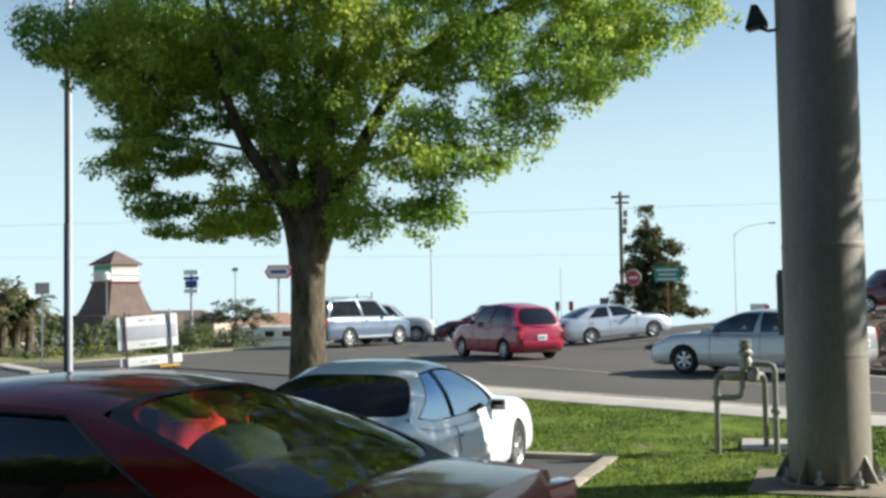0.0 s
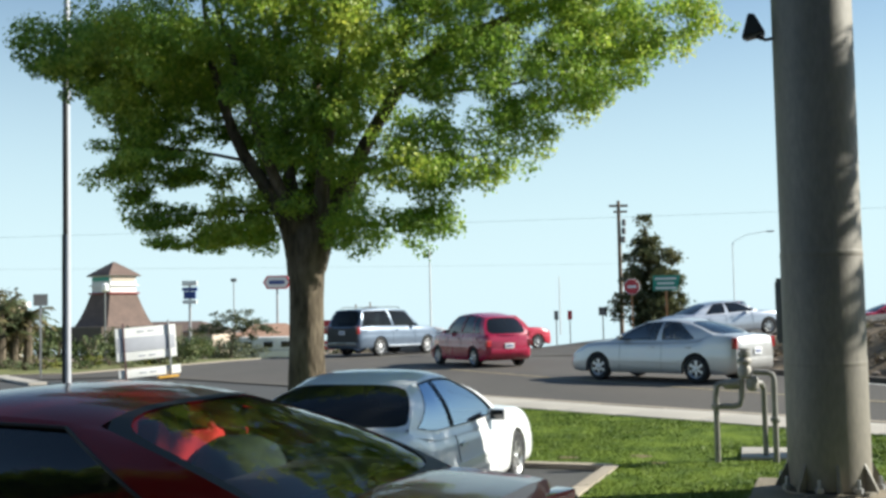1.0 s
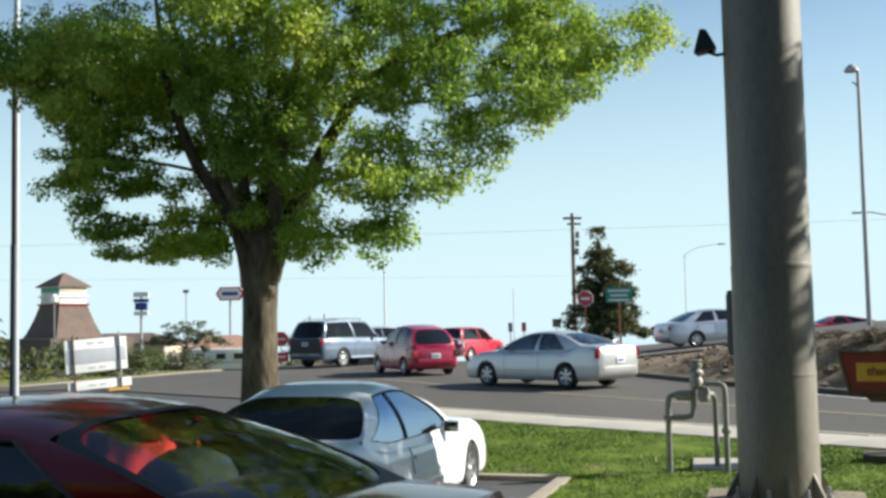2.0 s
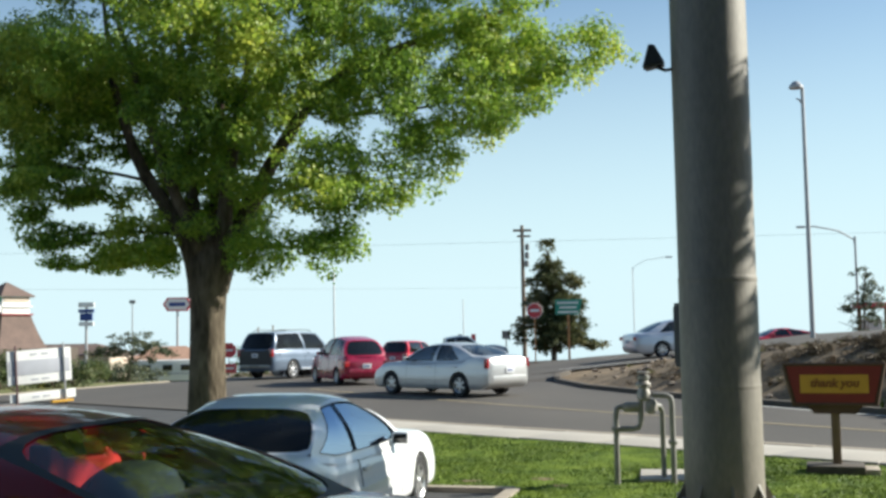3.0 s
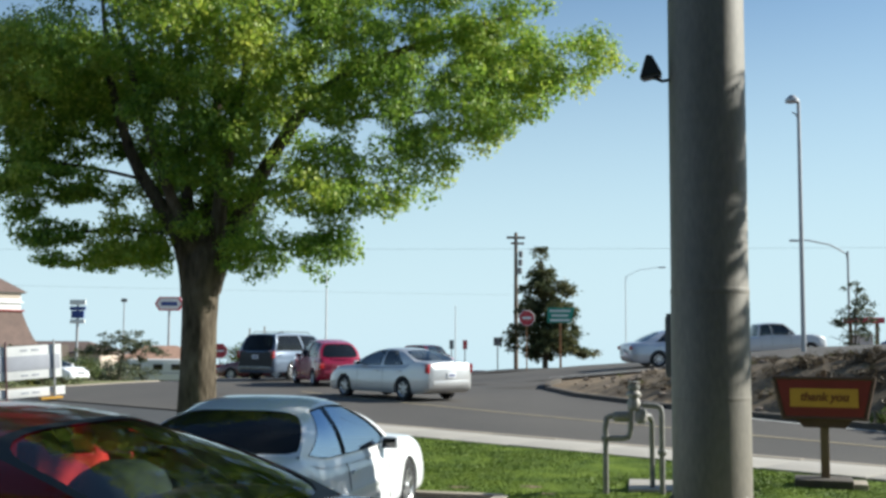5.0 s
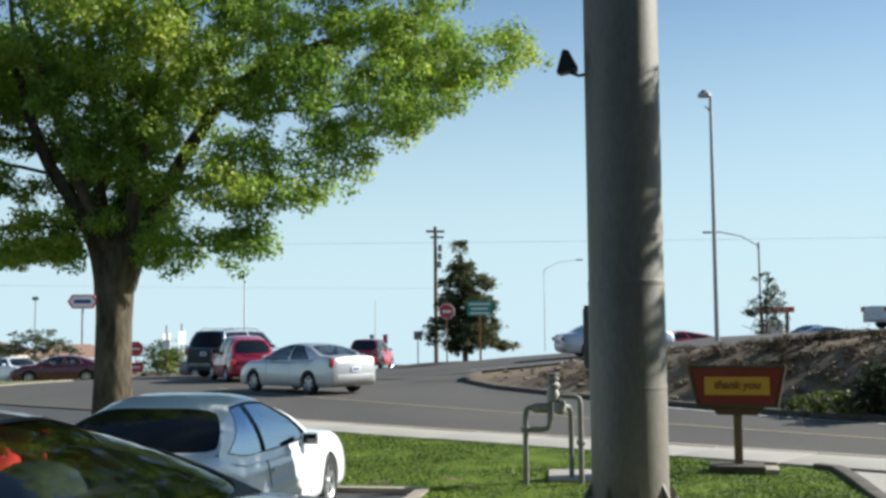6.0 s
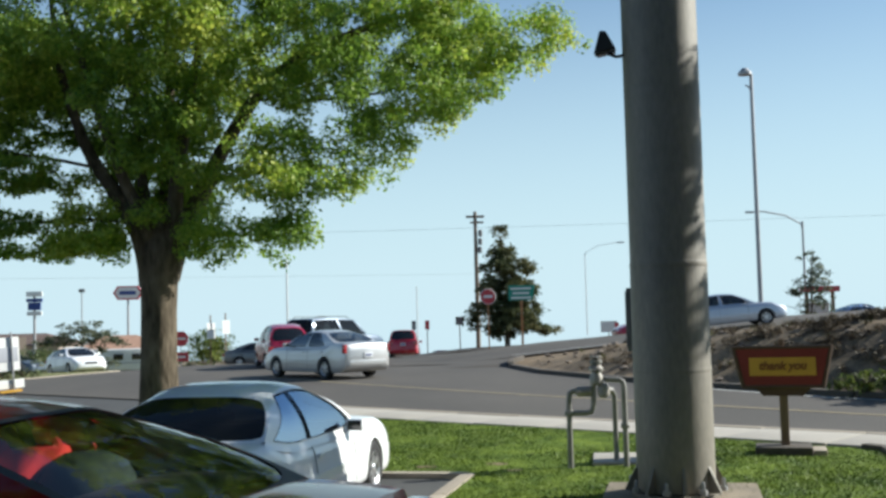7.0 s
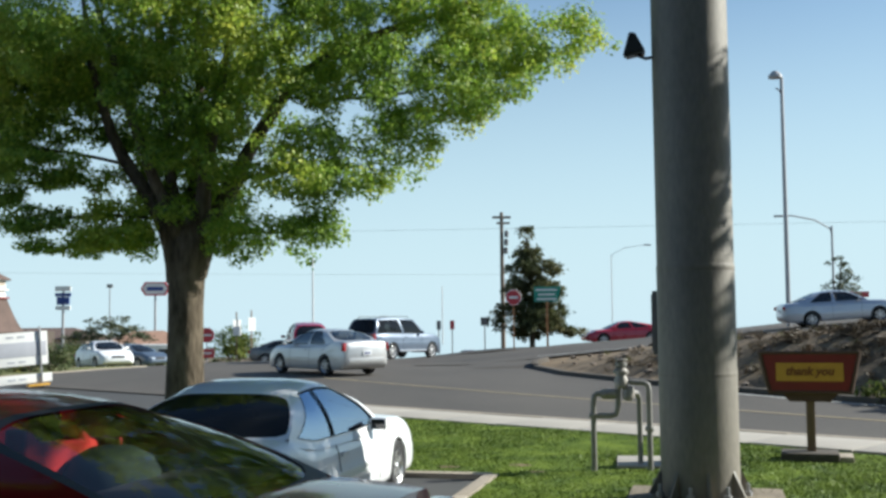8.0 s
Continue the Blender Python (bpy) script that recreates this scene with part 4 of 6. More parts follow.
# ---- trees and shrubs ----
def leaf_cloud(lobes, per_m3, size, seed, clump=0.26, per_clump=26, droop=0.35, shell=0.55, gap=-0.2):
    """Leaves in small clumps filling lobes (x, y, z, rx, ry, rz), thinner inside, with gaps. Each leaf is a bent four-sided blade."""
    rng = np.random.default_rng(seed)
    cs = []
    for x, y, z, rx, ry, rz in lobes:
        n = max(3, int(per_m3 * 4.19 * rx * ry * rz))
        d = rng.normal(size=(n, 3))
        d /= np.linalg.norm(d, axis=1)[:, None]
        r = rng.uniform(shell ** 3, 1.08, n) ** (1 / 3)
        cs.append(np.array((x, y, z)) + d * r[:, None] * (rx, ry, rz))
    c = np.concatenate(cs)
    keep = np.array([noise.noise(Vector(p) * 0.9) > gap for p in c])
    c = c[keep]
    n = len(c)
    k = rng.integers(int(per_clump * 0.6), int(per_clump * 1.4), n)
    base = np.repeat(c, k, 0)
    N = len(base)
    spread = rng.normal(size=(N, 3)) * clump * np.array((1.0, 1.0, 0.55))
    p = base + spread * np.repeat(rng.uniform(0.6, 1.2, n), k)[:, None] * 0.6
    p[:, 2] -= 0.12 * (np.linalg.norm(spread[:, :2], axis=1) / clump) * droop * 0.5
    a = np.repeat(rng.uniform(0, 2 * np.pi, n), k) + rng.normal(0, 0.9, N)
    tilt = np.repeat(rng.normal(-droop, 0.3, n), k) + rng.normal(0, 0.32, N)
    s = size * rng.uniform(0.6, 1.35, N)
    along = np.stack([np.cos(a) * np.cos(tilt), np.sin(a) * np.cos(tilt), np.sin(tilt)], 1)
    across = np.stack([-np.sin(a), np.cos(a), rng.normal(0, 0.5, N)], 1)
    across /= np.linalg.norm(across, axis=1)[:, None]
    w = s * rng.uniform(0.22, 0.36, N)
    tip = p + along * s[:, None]
    tip[:, 2] -= 0.15 * s
    mid = p + along * (s * 0.45)[:, None]
    v = np.stack([p, mid + across * w[:, None], tip, mid - across * w[:, None]], 1).reshape(-1, 3)
    f = np.arange(4 * N).reshape(-1, 4)
    me = bpy.data.meshes.new("crown")
    me.from_pydata(v.tolist(), [], f.tolist())
    return me


def puff_crown(lobes, seed, per_m2=12.5, leaves=175, size=0.062):
    """A crown of dense rounded tufts over lobes (x, y, z, rx, ry, rz); each leaf turns its face outwards from its tuft."""
    rng = np.random.default_rng(seed)
    cs, rad, flat = [], [], []
    for x, y, z, rx, ry, rz in lobes:
        area = 4.19 * ((rx * ry) ** 1.6 + (rx * rz) ** 1.6 + (ry * rz) ** 1.6) ** (1 / 1.6) / 1.44
        n = max(4, int(per_m2 * area * lerp(x, [-2.0, 0.5], [1.55, 1.0])))
        d = rng.normal(size=(n, 3))
        d /= np.linalg.norm(d, axis=1)[:, None]
        r = np.where(rng.random(n) < 0.2, rng.uniform(0.95, 1.3, n), rng.uniform(0.45, 0.98, n))
        cs.append(np.array((x, y, z)) + d * r[:, None] * (rx, ry, rz))
        rad.append(rng.uniform(0.14, 0.31, n))
        flat.append(np.full(n, min(0.85, max(0.4, 1.35 * rz / rx))))
    c, rad, flat = np.concatenate(cs), np.concatenate(rad), np.concatenate(flat)
    keep = np.array([noise.noise(Vector(p) * 1.1) > -0.5 and noise.noise(Vector(p) * 2.3 + Vector((7, 3, 1))) > -0.26 for p in c])
    c, rad, flat = c[keep], rad[keep], flat[keep]
    k = (leaves * (rad / 0.27) ** 2 * rng.uniform(0.7, 1.2, len(c))).astype(int)
    base, r, fl = np.repeat(c, k, 0), np.repeat(rad, k), np.repeat(flat, k)
    N = len(base)
    d = rng.normal(size=(N, 3))
    d /= np.linalg.norm(d, axis=1)[:, None]
    reach = rng.uniform(0.25, 1.1, N) ** 0.6 * r
    p = base + d * reach[:, None] * np.stack([np.ones(N), np.ones(N), fl], 1)
    nrm = d + np.array((0, 0, 0.3)) + rng.normal(0, 0.36, (N, 3))
    nrm /= np.linalg.norm(nrm, axis=1)[:, None]
    lay = d * np.array((1, 1, 0.2)) + np.array((0, 0, -0.5)) + rng.normal(0, 0.5, (N, 3))
    along = lay - nrm * np.sum(lay * nrm, 1)[:, None]
    along /= np.linalg.norm(along, axis=1)[:, None]
    across = np.cross(nrm, along)
    s = size * rng.uniform(0.6, 1.4, N)
    w = (s * rng.uniform(0.24, 0.38, N))[:, None]
    mid = p + along * (s * 0.45)[:, None]
    tip = p + along * s[:, None] - nrm * (0.12 * s)[:, None]
    v = np.stack([p, mid + across * w, tip, mid - across * w], 1).reshape(-1, 3)
    me = bpy.data.meshes.new("crown")
    me.from_pydata(v.tolist(), [], np.arange(4 * N).reshape(-1, 4).tolist())
    return me


def limb(points, r0, r1, seed, sides=9, wob=0.05):
    rng = random.Random(seed)
    pts = [Vector(p) for p in points]
    dense = []
    for a, b in zip(pts, pts[1:]):
        n = max(2, int((b - a).length / 0.35))
        dense += [a.lerp(b, k / n) for k in range(n)]
    dense.append(pts[-1])
    for _ in range(3):
        dense = [dense[0]] + [(dense[i - 1] + dense[i] * 2 + dense[i + 1]) / 4 for i in range(1, len(dense) - 1)] + [dense[-1]]
    dense = [dense[0]] + [p + Vector((rng.uniform(-wob, wob), rng.uniform(-wob, wob), 0)) * (i / len(dense)) for i, p in enumerate(dense[1:], 1)]
    n = len(dense) - 1
    return tube(dense, [r0 + (r1 - r0) * (i / n) ** 0.8 for i in range(n + 1)], sides)


def build_main_tree():
    """The broad ash on the lawn: short thick trunk, limbs rising in a fan, a wide layered crown."""
    x0, y0 = -2.05, 16.4
    top = thing("tree", "broad green ash tree with a thick brown trunk on the lawn", "tree", pose(x0, y0, 0.1))
    bm = tube([(-0.02, 0, -0.15), (0, 0, 0.0), (0.0, 0, 0.2), (0.0, 0, 0.6), (0.01, 0, 1.2), (0.02, 0, 1.9), (0.03, 0, 2.3), (0.05, 0, 2.65), (0.06, 0, 2.9), (0.06, 0, 3.2)], [0.46, 0.4, 0.33, 0.285, 0.262, 0.25, 0.262, 0.31, 0.3, 0.16], 22)
    for v in bm.verts:
        a = math.atan2(v.co.y, v.co.x)
        k = 1 + 0.07 * math.sin(5 * a + v.co.z * 1.3) * math.exp(-v.co.z * 0.5) + 0.035 * noise.noise((v.co.x * 7, v.co.y * 7, v.co.z * 1.2))
        v.co.x, v.co.y = v.co.x * k, v.co.y * k
    part("trunk", bm, "bark", top)
    limbs = [
        [(-0.08, 0, 2.3), (-0.14, 0, 2.8), (-0.3, 0, 3.25), (-0.92, 0.1, 4.1), (-1.25, 0.1, 4.85), (-1.4, 0.2, 5.5), (-1.6, 0.3, 7.2)],
        [(-0.03, -0.05, 2.4), (-0.06, -0.1, 2.9), (-0.2, -0.3, 3.45), (-0.54, -0.4, 4.0), (-0.8, -0.5, 5.0), (-1.1, -0.7, 6.1), (-1.3, -0.8, 7.0)],
        [(0.02, 0.06, 2.4), (0.05, 0.1, 2.9), (0.1, 0.5, 3.9), (0.1, 1.0, 5.4), (0.0, 1.4, 8.0)],
        [(0.12, -0.05, 2.4), (0.22, -0.1, 2.9), (0.31, -0.15, 3.4), (0.33, -0.2, 4.2), (0.6, -0.3, 5.4), (0.9, -0.4, 7.0)],
        [(0.14, 0.05, 2.4), (0.28, 0.06, 2.85), (0.44, 0.1, 3.25), (0.7, 0.2, 3.8), (1.4, 0.3, 5.2), (2.1, 0.4, 5.85), (3.2, 0.6, 6.3), (4.9, 0.5, 6.9)],
        [(0.7, 0.2, 3.8), (1.2, 0.1, 3.95), (1.9, 0.0, 3.95), (2.6, -0.1, 4.0)],
        [(-0.9, 0.1, 4.05), (-1.8, 0.3, 4.3), (-2.9, 0.3, 4.3)],
        [(1.4, 0.3, 5.1), (2.2, 0.1, 5.0), (3.4, -0.2, 5.1)],
        [(-0.1, 0.05, 3.0), (-0.3, 0.4, 4.3), (-0.5, 0.8, 6.0), (-0.6, 0.9, 8.3)],
        [(-0.3, 0.0, 3.2), (-1.0, 0.0, 3.35), (-1.9, -0.1, 3.2)],
    ]
    for i, pts in enumerate(limbs):
        r = 0.185 if i in (0, 3, 4) else 0.14 if i in (1, 2) else 0.1 if i == 8 else 0.028
        part("limb", limb(pts, r, 0.02, i, wob=0.04), "bark", top)
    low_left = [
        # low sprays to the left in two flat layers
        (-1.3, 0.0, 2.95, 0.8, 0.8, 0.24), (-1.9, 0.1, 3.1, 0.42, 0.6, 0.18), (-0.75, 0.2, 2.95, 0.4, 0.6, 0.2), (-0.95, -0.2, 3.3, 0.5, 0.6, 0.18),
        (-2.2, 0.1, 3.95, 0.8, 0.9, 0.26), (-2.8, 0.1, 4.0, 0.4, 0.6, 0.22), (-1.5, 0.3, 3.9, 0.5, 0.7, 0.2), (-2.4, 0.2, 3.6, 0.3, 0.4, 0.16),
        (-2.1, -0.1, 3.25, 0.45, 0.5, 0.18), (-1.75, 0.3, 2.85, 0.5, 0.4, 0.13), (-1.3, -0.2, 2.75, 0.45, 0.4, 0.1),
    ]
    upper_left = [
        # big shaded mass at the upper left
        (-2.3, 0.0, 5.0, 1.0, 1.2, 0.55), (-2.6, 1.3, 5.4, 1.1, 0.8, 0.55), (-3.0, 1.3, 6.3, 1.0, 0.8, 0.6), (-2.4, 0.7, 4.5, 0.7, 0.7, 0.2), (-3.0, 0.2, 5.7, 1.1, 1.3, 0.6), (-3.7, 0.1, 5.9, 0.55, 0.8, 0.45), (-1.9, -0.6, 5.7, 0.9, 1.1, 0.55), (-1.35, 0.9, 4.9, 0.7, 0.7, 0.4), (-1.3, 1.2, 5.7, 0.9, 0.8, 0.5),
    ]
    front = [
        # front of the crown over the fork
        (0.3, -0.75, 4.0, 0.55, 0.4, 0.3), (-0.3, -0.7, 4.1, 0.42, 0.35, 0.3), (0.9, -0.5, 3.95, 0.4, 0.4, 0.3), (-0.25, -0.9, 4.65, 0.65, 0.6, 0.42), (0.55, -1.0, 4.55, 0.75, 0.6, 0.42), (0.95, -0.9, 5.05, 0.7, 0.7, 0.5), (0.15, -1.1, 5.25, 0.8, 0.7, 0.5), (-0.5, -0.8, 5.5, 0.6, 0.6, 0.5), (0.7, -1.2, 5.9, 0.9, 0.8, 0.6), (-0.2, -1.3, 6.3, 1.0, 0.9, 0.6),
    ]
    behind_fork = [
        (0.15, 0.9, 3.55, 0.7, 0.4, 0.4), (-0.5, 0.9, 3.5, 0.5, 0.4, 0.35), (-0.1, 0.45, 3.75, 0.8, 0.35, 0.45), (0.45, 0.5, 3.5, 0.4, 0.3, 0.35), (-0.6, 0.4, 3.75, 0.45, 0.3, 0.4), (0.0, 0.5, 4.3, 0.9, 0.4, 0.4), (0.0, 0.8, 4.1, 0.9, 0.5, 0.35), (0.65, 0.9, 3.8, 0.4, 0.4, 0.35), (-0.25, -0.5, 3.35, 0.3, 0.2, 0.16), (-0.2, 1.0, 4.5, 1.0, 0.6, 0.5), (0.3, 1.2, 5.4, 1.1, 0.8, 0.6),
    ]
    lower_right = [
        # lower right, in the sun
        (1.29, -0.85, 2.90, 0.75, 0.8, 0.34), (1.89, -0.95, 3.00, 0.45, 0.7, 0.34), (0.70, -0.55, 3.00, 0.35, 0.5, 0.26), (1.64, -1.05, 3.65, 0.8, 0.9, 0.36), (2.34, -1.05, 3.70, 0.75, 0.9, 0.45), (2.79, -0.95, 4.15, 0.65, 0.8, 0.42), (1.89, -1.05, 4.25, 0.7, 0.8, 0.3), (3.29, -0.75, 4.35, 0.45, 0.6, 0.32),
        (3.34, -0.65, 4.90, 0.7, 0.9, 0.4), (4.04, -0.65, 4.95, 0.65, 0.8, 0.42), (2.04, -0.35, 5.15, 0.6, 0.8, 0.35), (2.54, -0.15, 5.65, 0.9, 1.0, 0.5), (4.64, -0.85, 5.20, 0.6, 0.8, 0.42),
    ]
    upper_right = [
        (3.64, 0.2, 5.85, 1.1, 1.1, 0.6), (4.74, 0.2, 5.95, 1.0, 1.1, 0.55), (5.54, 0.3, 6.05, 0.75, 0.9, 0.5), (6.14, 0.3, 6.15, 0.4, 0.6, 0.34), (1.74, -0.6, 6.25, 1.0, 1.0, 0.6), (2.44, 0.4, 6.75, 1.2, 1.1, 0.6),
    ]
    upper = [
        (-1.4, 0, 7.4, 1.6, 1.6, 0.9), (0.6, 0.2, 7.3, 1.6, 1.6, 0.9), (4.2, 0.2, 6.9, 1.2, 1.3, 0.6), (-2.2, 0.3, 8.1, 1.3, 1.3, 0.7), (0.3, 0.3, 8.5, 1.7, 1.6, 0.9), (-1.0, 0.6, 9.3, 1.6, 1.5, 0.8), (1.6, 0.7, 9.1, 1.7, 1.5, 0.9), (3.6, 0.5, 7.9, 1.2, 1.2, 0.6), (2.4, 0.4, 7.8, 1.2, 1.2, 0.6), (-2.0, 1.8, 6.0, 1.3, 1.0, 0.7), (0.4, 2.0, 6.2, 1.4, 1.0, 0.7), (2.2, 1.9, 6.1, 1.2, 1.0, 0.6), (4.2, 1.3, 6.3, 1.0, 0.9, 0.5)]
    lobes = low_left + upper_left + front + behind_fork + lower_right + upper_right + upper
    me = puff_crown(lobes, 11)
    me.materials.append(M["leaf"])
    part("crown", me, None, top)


def simple_tree(name, label, x, y, z, trunk, lobes, seed, leaf, size=0.14, per=16, bark="bark", r=0.12, per_clump=20, clump=0.25, category="tree", shell=0.5):
    top = thing(name, label, category, pose(x, y, z))
    part("trunk", limb(trunk, r, r * 0.25, seed), bark, top)
    for i, (a, b, c, rx, ry, rz) in enumerate(lobes[:9]):
        h = min(max(c - 0.5 * rz - 0.3, 0.1), trunk[-1][2] * 0.95)
        k = h / trunk[-1][2]
        s = Vector(trunk[0]).lerp(Vector(trunk[-1]), k)
        part("limb", limb([s, s.lerp(Vector((a, b, c)), 0.6) + Vector((0, 0, 0.05)), (a, b, c)], r * 0.4, 0.012, seed + i, 6), bark, top)
    me = leaf_cloud(lobes, per, size, seed, clump, per_clump, shell=shell)
    me.materials.append(M[leaf])
    part("crown", me, None, top)
    return top


def shrub(label, x, y, rx, rz, seed, leaf="shrub", size=0.1, per=22, z=None, category="shrub", ry=None):
    zz = ground_z(x, y) + 0.05 if z is None else z
    top = thing("shrub", label, category, pose(x, y, zz))
    rng = random.Random(seed)
    lobes = []
    for k in range(5):
        a = rng.uniform(0, 6.28)
        q = rng.uniform(0.1, 0.55)
        lobes.append((math.cos(a) * q * rx, math.sin(a) * q * (ry or rx), rz * rng.uniform(0.4, 0.62), rx * rng.uniform(0.4, 0.6), (ry or rx) * rng.uniform(0.4, 0.6), rz * rng.uniform(0.3, 0.48)))
    bm = bmesh.new()
    for k in range(5):
        a = rng.uniform(0, 6.28)
        tube([(0, 0, -0.05), (math.cos(a) * rx * 0.25, math.sin(a) * rx * 0.25, rz * 0.4), (math.cos(a) * rx * 0.5, math.sin(a) * rx * 0.5, rz * 0.75)], [0.03, 0.02, 0.008], 5, bm)
    part("stem", bm, "bark", top)
    me = leaf_cloud(lobes, per, size, seed, 0.16 * max(rx, 0.6), 16, shell=0.3)
    me.materials.append(M[leaf])
    part("foliage", me, None, top)
    return top


def palm(label, x, y, h, seed, spread=1.6):
    """A short ragged palm: rough trunk, a skirt of dead leaves, a head of feathery fronds."""
    z = ground_z(x, y)
    top = thing("palm", label, "palm tree", pose(x, y, z))
    part("trunk", limb([(0, 0, -0.1), (0.05, 0, h * 0.5), (0, 0, h)], 0.2, 0.14, seed), "bark", top)
    rng = random.Random(seed)
    for k in range(26):
        a, up = rng.uniform(0, 6.28), rng.uniform(-0.5, 1.3)
        reach = spread * rng.uniform(0.6, 1.0)
        bm = bmesh.new()
        d = Vector((math.cos(a), math.sin(a), 0))
        pts = [Vector((0, 0, h)) + d * (q * reach * math.cos(up * 0.9)) + Vector((0, 0, reach * (q * math.sin(up * 0.9) - 0.3 * q * q))) for q in lin(0, 1, 6)]
        tube(pts, [0.025, 0.022, 0.018, 0.014, 0.011, 0.008, 0.005], 4, bm)
        side = Vector((-d.y, d.x, 0))
        for i in range(1, 7):
            for sgn in (-1, 1):
                for o in (0.0, 0.33, 0.66):
                    p = pts[i - 1].lerp(pts[i], o)
                    q = p + side * sgn * 0.3 * reach * (1.05 - 0.12 * i) + d * 0.16 + Vector((0, 0, rng.uniform(-0.22, -0.05)))
                    e = d * 0.035
                    bm.faces.new([bm.verts.new(p - e), bm.verts.new(p + e), bm.verts.new(q)])
        part("frond", bm, rng.choice(("shrub_pale", "shrub_pale", "dusty")), top, smooth=False)


def build_plants():
    build_main_tree()
    # unseen tree added beside the car park for dappled shade on sign pole and red car
    simple_tree("tree", "unseen leafy ash tree added for shade at the car park edge", 9.6, 7.1, 0, [(0, 0, -0.1), (0, 0, 2.6), (0.1, 0, 5.5)],
                [(0, -0.4, 5.6, 1.8, 1.9, 1.2), (-1.2, 0.4, 5.2, 1.4, 1.6, 1.1), (1.2, 0.2, 5.4, 1.5, 1.7, 1.2), (0.2, 0.9, 5.0, 1.4, 1.4, 1.2), (0, -1.7, 4.8, 1.5, 1.5, 1.1), (-0.4, 0.9, 7.0, 1.7, 0.9, 1.0), (-0.4, -2.0, 7.0, 1.6, 0.8, 1.0), (0.6, 0.8, 7.8, 1.5, 0.9, 0.9), (0.2, 0.0, 4.1, 1.3, 1.6, 0.7), (0.4, -2.0, 7.8, 1.4, 0.8, 0.9), (0, 0.6, 9.0, 1.3, 0.9, 0.6), (0.0, -0.6, 8.4, 1.4, 0.8, 0.5), (-0.9, -0.6, 8.0, 0.7, 0.7, 0.35)], 31, "leaf", 0.17, 34, r=0.24)
    # unseen tree added by the drive, its boughs shading sign pole and white car
    simple_tree("tree", "unseen slender ash tree added for shade beside the driveway", 10.9, 10.2, 0, [(0, 0, -0.1), (0, 0, 3.6), (0.1, 0, 8.2)],
                [(-1.2, 0.95, 7.25, 0.9, 0.75, 0.42), (-1.2, 0.9, 5.4, 0.9, 0.4, 0.24), (-0.5, -0.45, 6.9, 0.9, 0.8, 0.5), (0.7, -0.3, 7.6, 0.9, 0.8, 0.5), (-1.6, -0.6, 6.3, 0.8, 0.8, 0.45), (0.6, 1.15, 8.3, 0.8, 0.7, 0.4), (0.6, 1.1, 6.4, 0.7, 0.4, 0.24), (-1.2, 0.3, 5.9, 0.8, 0.2, 0.5), (-1.1, 0.3, 6.5, 0.8, 0.2, 0.4)], 33, "leaf", 0.15, 60, r=0.15)
    # unseen tall trees added to block sky light and be mirrored in car glass
    for x, y, seed in ((11.5, 1.0, 44), (5.5, -2.6, 41), (-10.5, -1.0, 43)):
        simple_tree("tree", "unseen tall leafy ash tree added to block sky light", x, y, 0, [(0, 0, -0.1), (0.1, 0, 3.0), (0, 0, 8.0)],
                    [(0, 0, 5.4, 2.4, 1.6, 1.3), (-1.6, 0.2, 6.6, 1.9, 1.5, 1.3), (1.6, 0, 6.8, 1.9, 1.5, 1.3), (0, 0.1, 8.2, 2.3, 1.6, 1.3), (0.3, 0, 9.8, 1.8, 1.4, 1.2), (-1.0, 0.2, 4.4, 1.6, 1.3, 0.8), (1.4, 0.2, 4.5, 1.5, 1.3, 0.8)], seed, "leaf", 0.24, 20, r=0.24, per_clump=24, clump=0.4)
    # unseen overhead crown added to darken reflections and sky light on the cars
    simple_tree("tree", "unseen broad ash tree added overhead to darken car reflections", -4.6, -1.2, 0, [(0, 0, -0.1), (0.2, 0.2, 3.4), (0.8, 0.8, 8.0)],
                [(0.4, 0.6, 6.0, 2.2, 1.9, 1.2), (2.2, 2.4, 6.9, 2.4, 2.0, 1.1), (3.9, 3.0, 7.8, 2.2, 1.9, 1.0), (1.0, 3.2, 8.0, 2.2, 1.9, 1.1), (-1.0, 0.0, 7.4, 2.0, 1.8, 1.2), (2.4, 1.0, 8.8, 2.3, 2.0, 1.0), (5.2, 1.6, 8.2, 1.8, 1.8, 0.9)], 42, "leaf", 0.2, 22, r=0.26, per_clump=26, clump=0.38)
    # ragged pine by the signs
    p = polar(10.75, 60)
    simple_tree("pine_tree", "ragged dark green pine tree behind the road signs", p.x, p.y, ground_z(p.x, p.y), [(0.0, 0, -0.2), (0.1, 0, 3.0), (-0.2, 0, 6.0)],
                [(0, 0, 1.2, 1.43, 1.43, 0.67), (-0.66, 0, 2.1, 1.23, 1.3, 0.67), (0.83, 0.1, 2, 1.17, 1.3, 0.56), (0.55, 0, 3.2, 1.23, 1.3, 0.67), (-0.83, 0, 3.3, 0.78, 1.04, 0.5), (0.66, 0, 4.35, 0.98, 1.04, 0.5), (-0.5, 0, 4.4, 0.98, 1.04, 0.56), (-0.11, 0, 5.2, 0.78, 0.78, 0.5), (-0.28, 0, 6.1, 0.44, 0.44, 0.62), (2.04, 0.2, 0.95, 0.98, 0.78, 0.31), (-1.87, 0, 1.6, 0.39, 0.52, 0.62), (0.99, 0, 1.1, 1.17, 1.17, 0.56)], 5, "needle", 0.18, 38, r=0.17, per_clump=30, clump=0.22, shell=0.3)
    # low spreading tree by the far building
    p = polar(-10.9, 84)
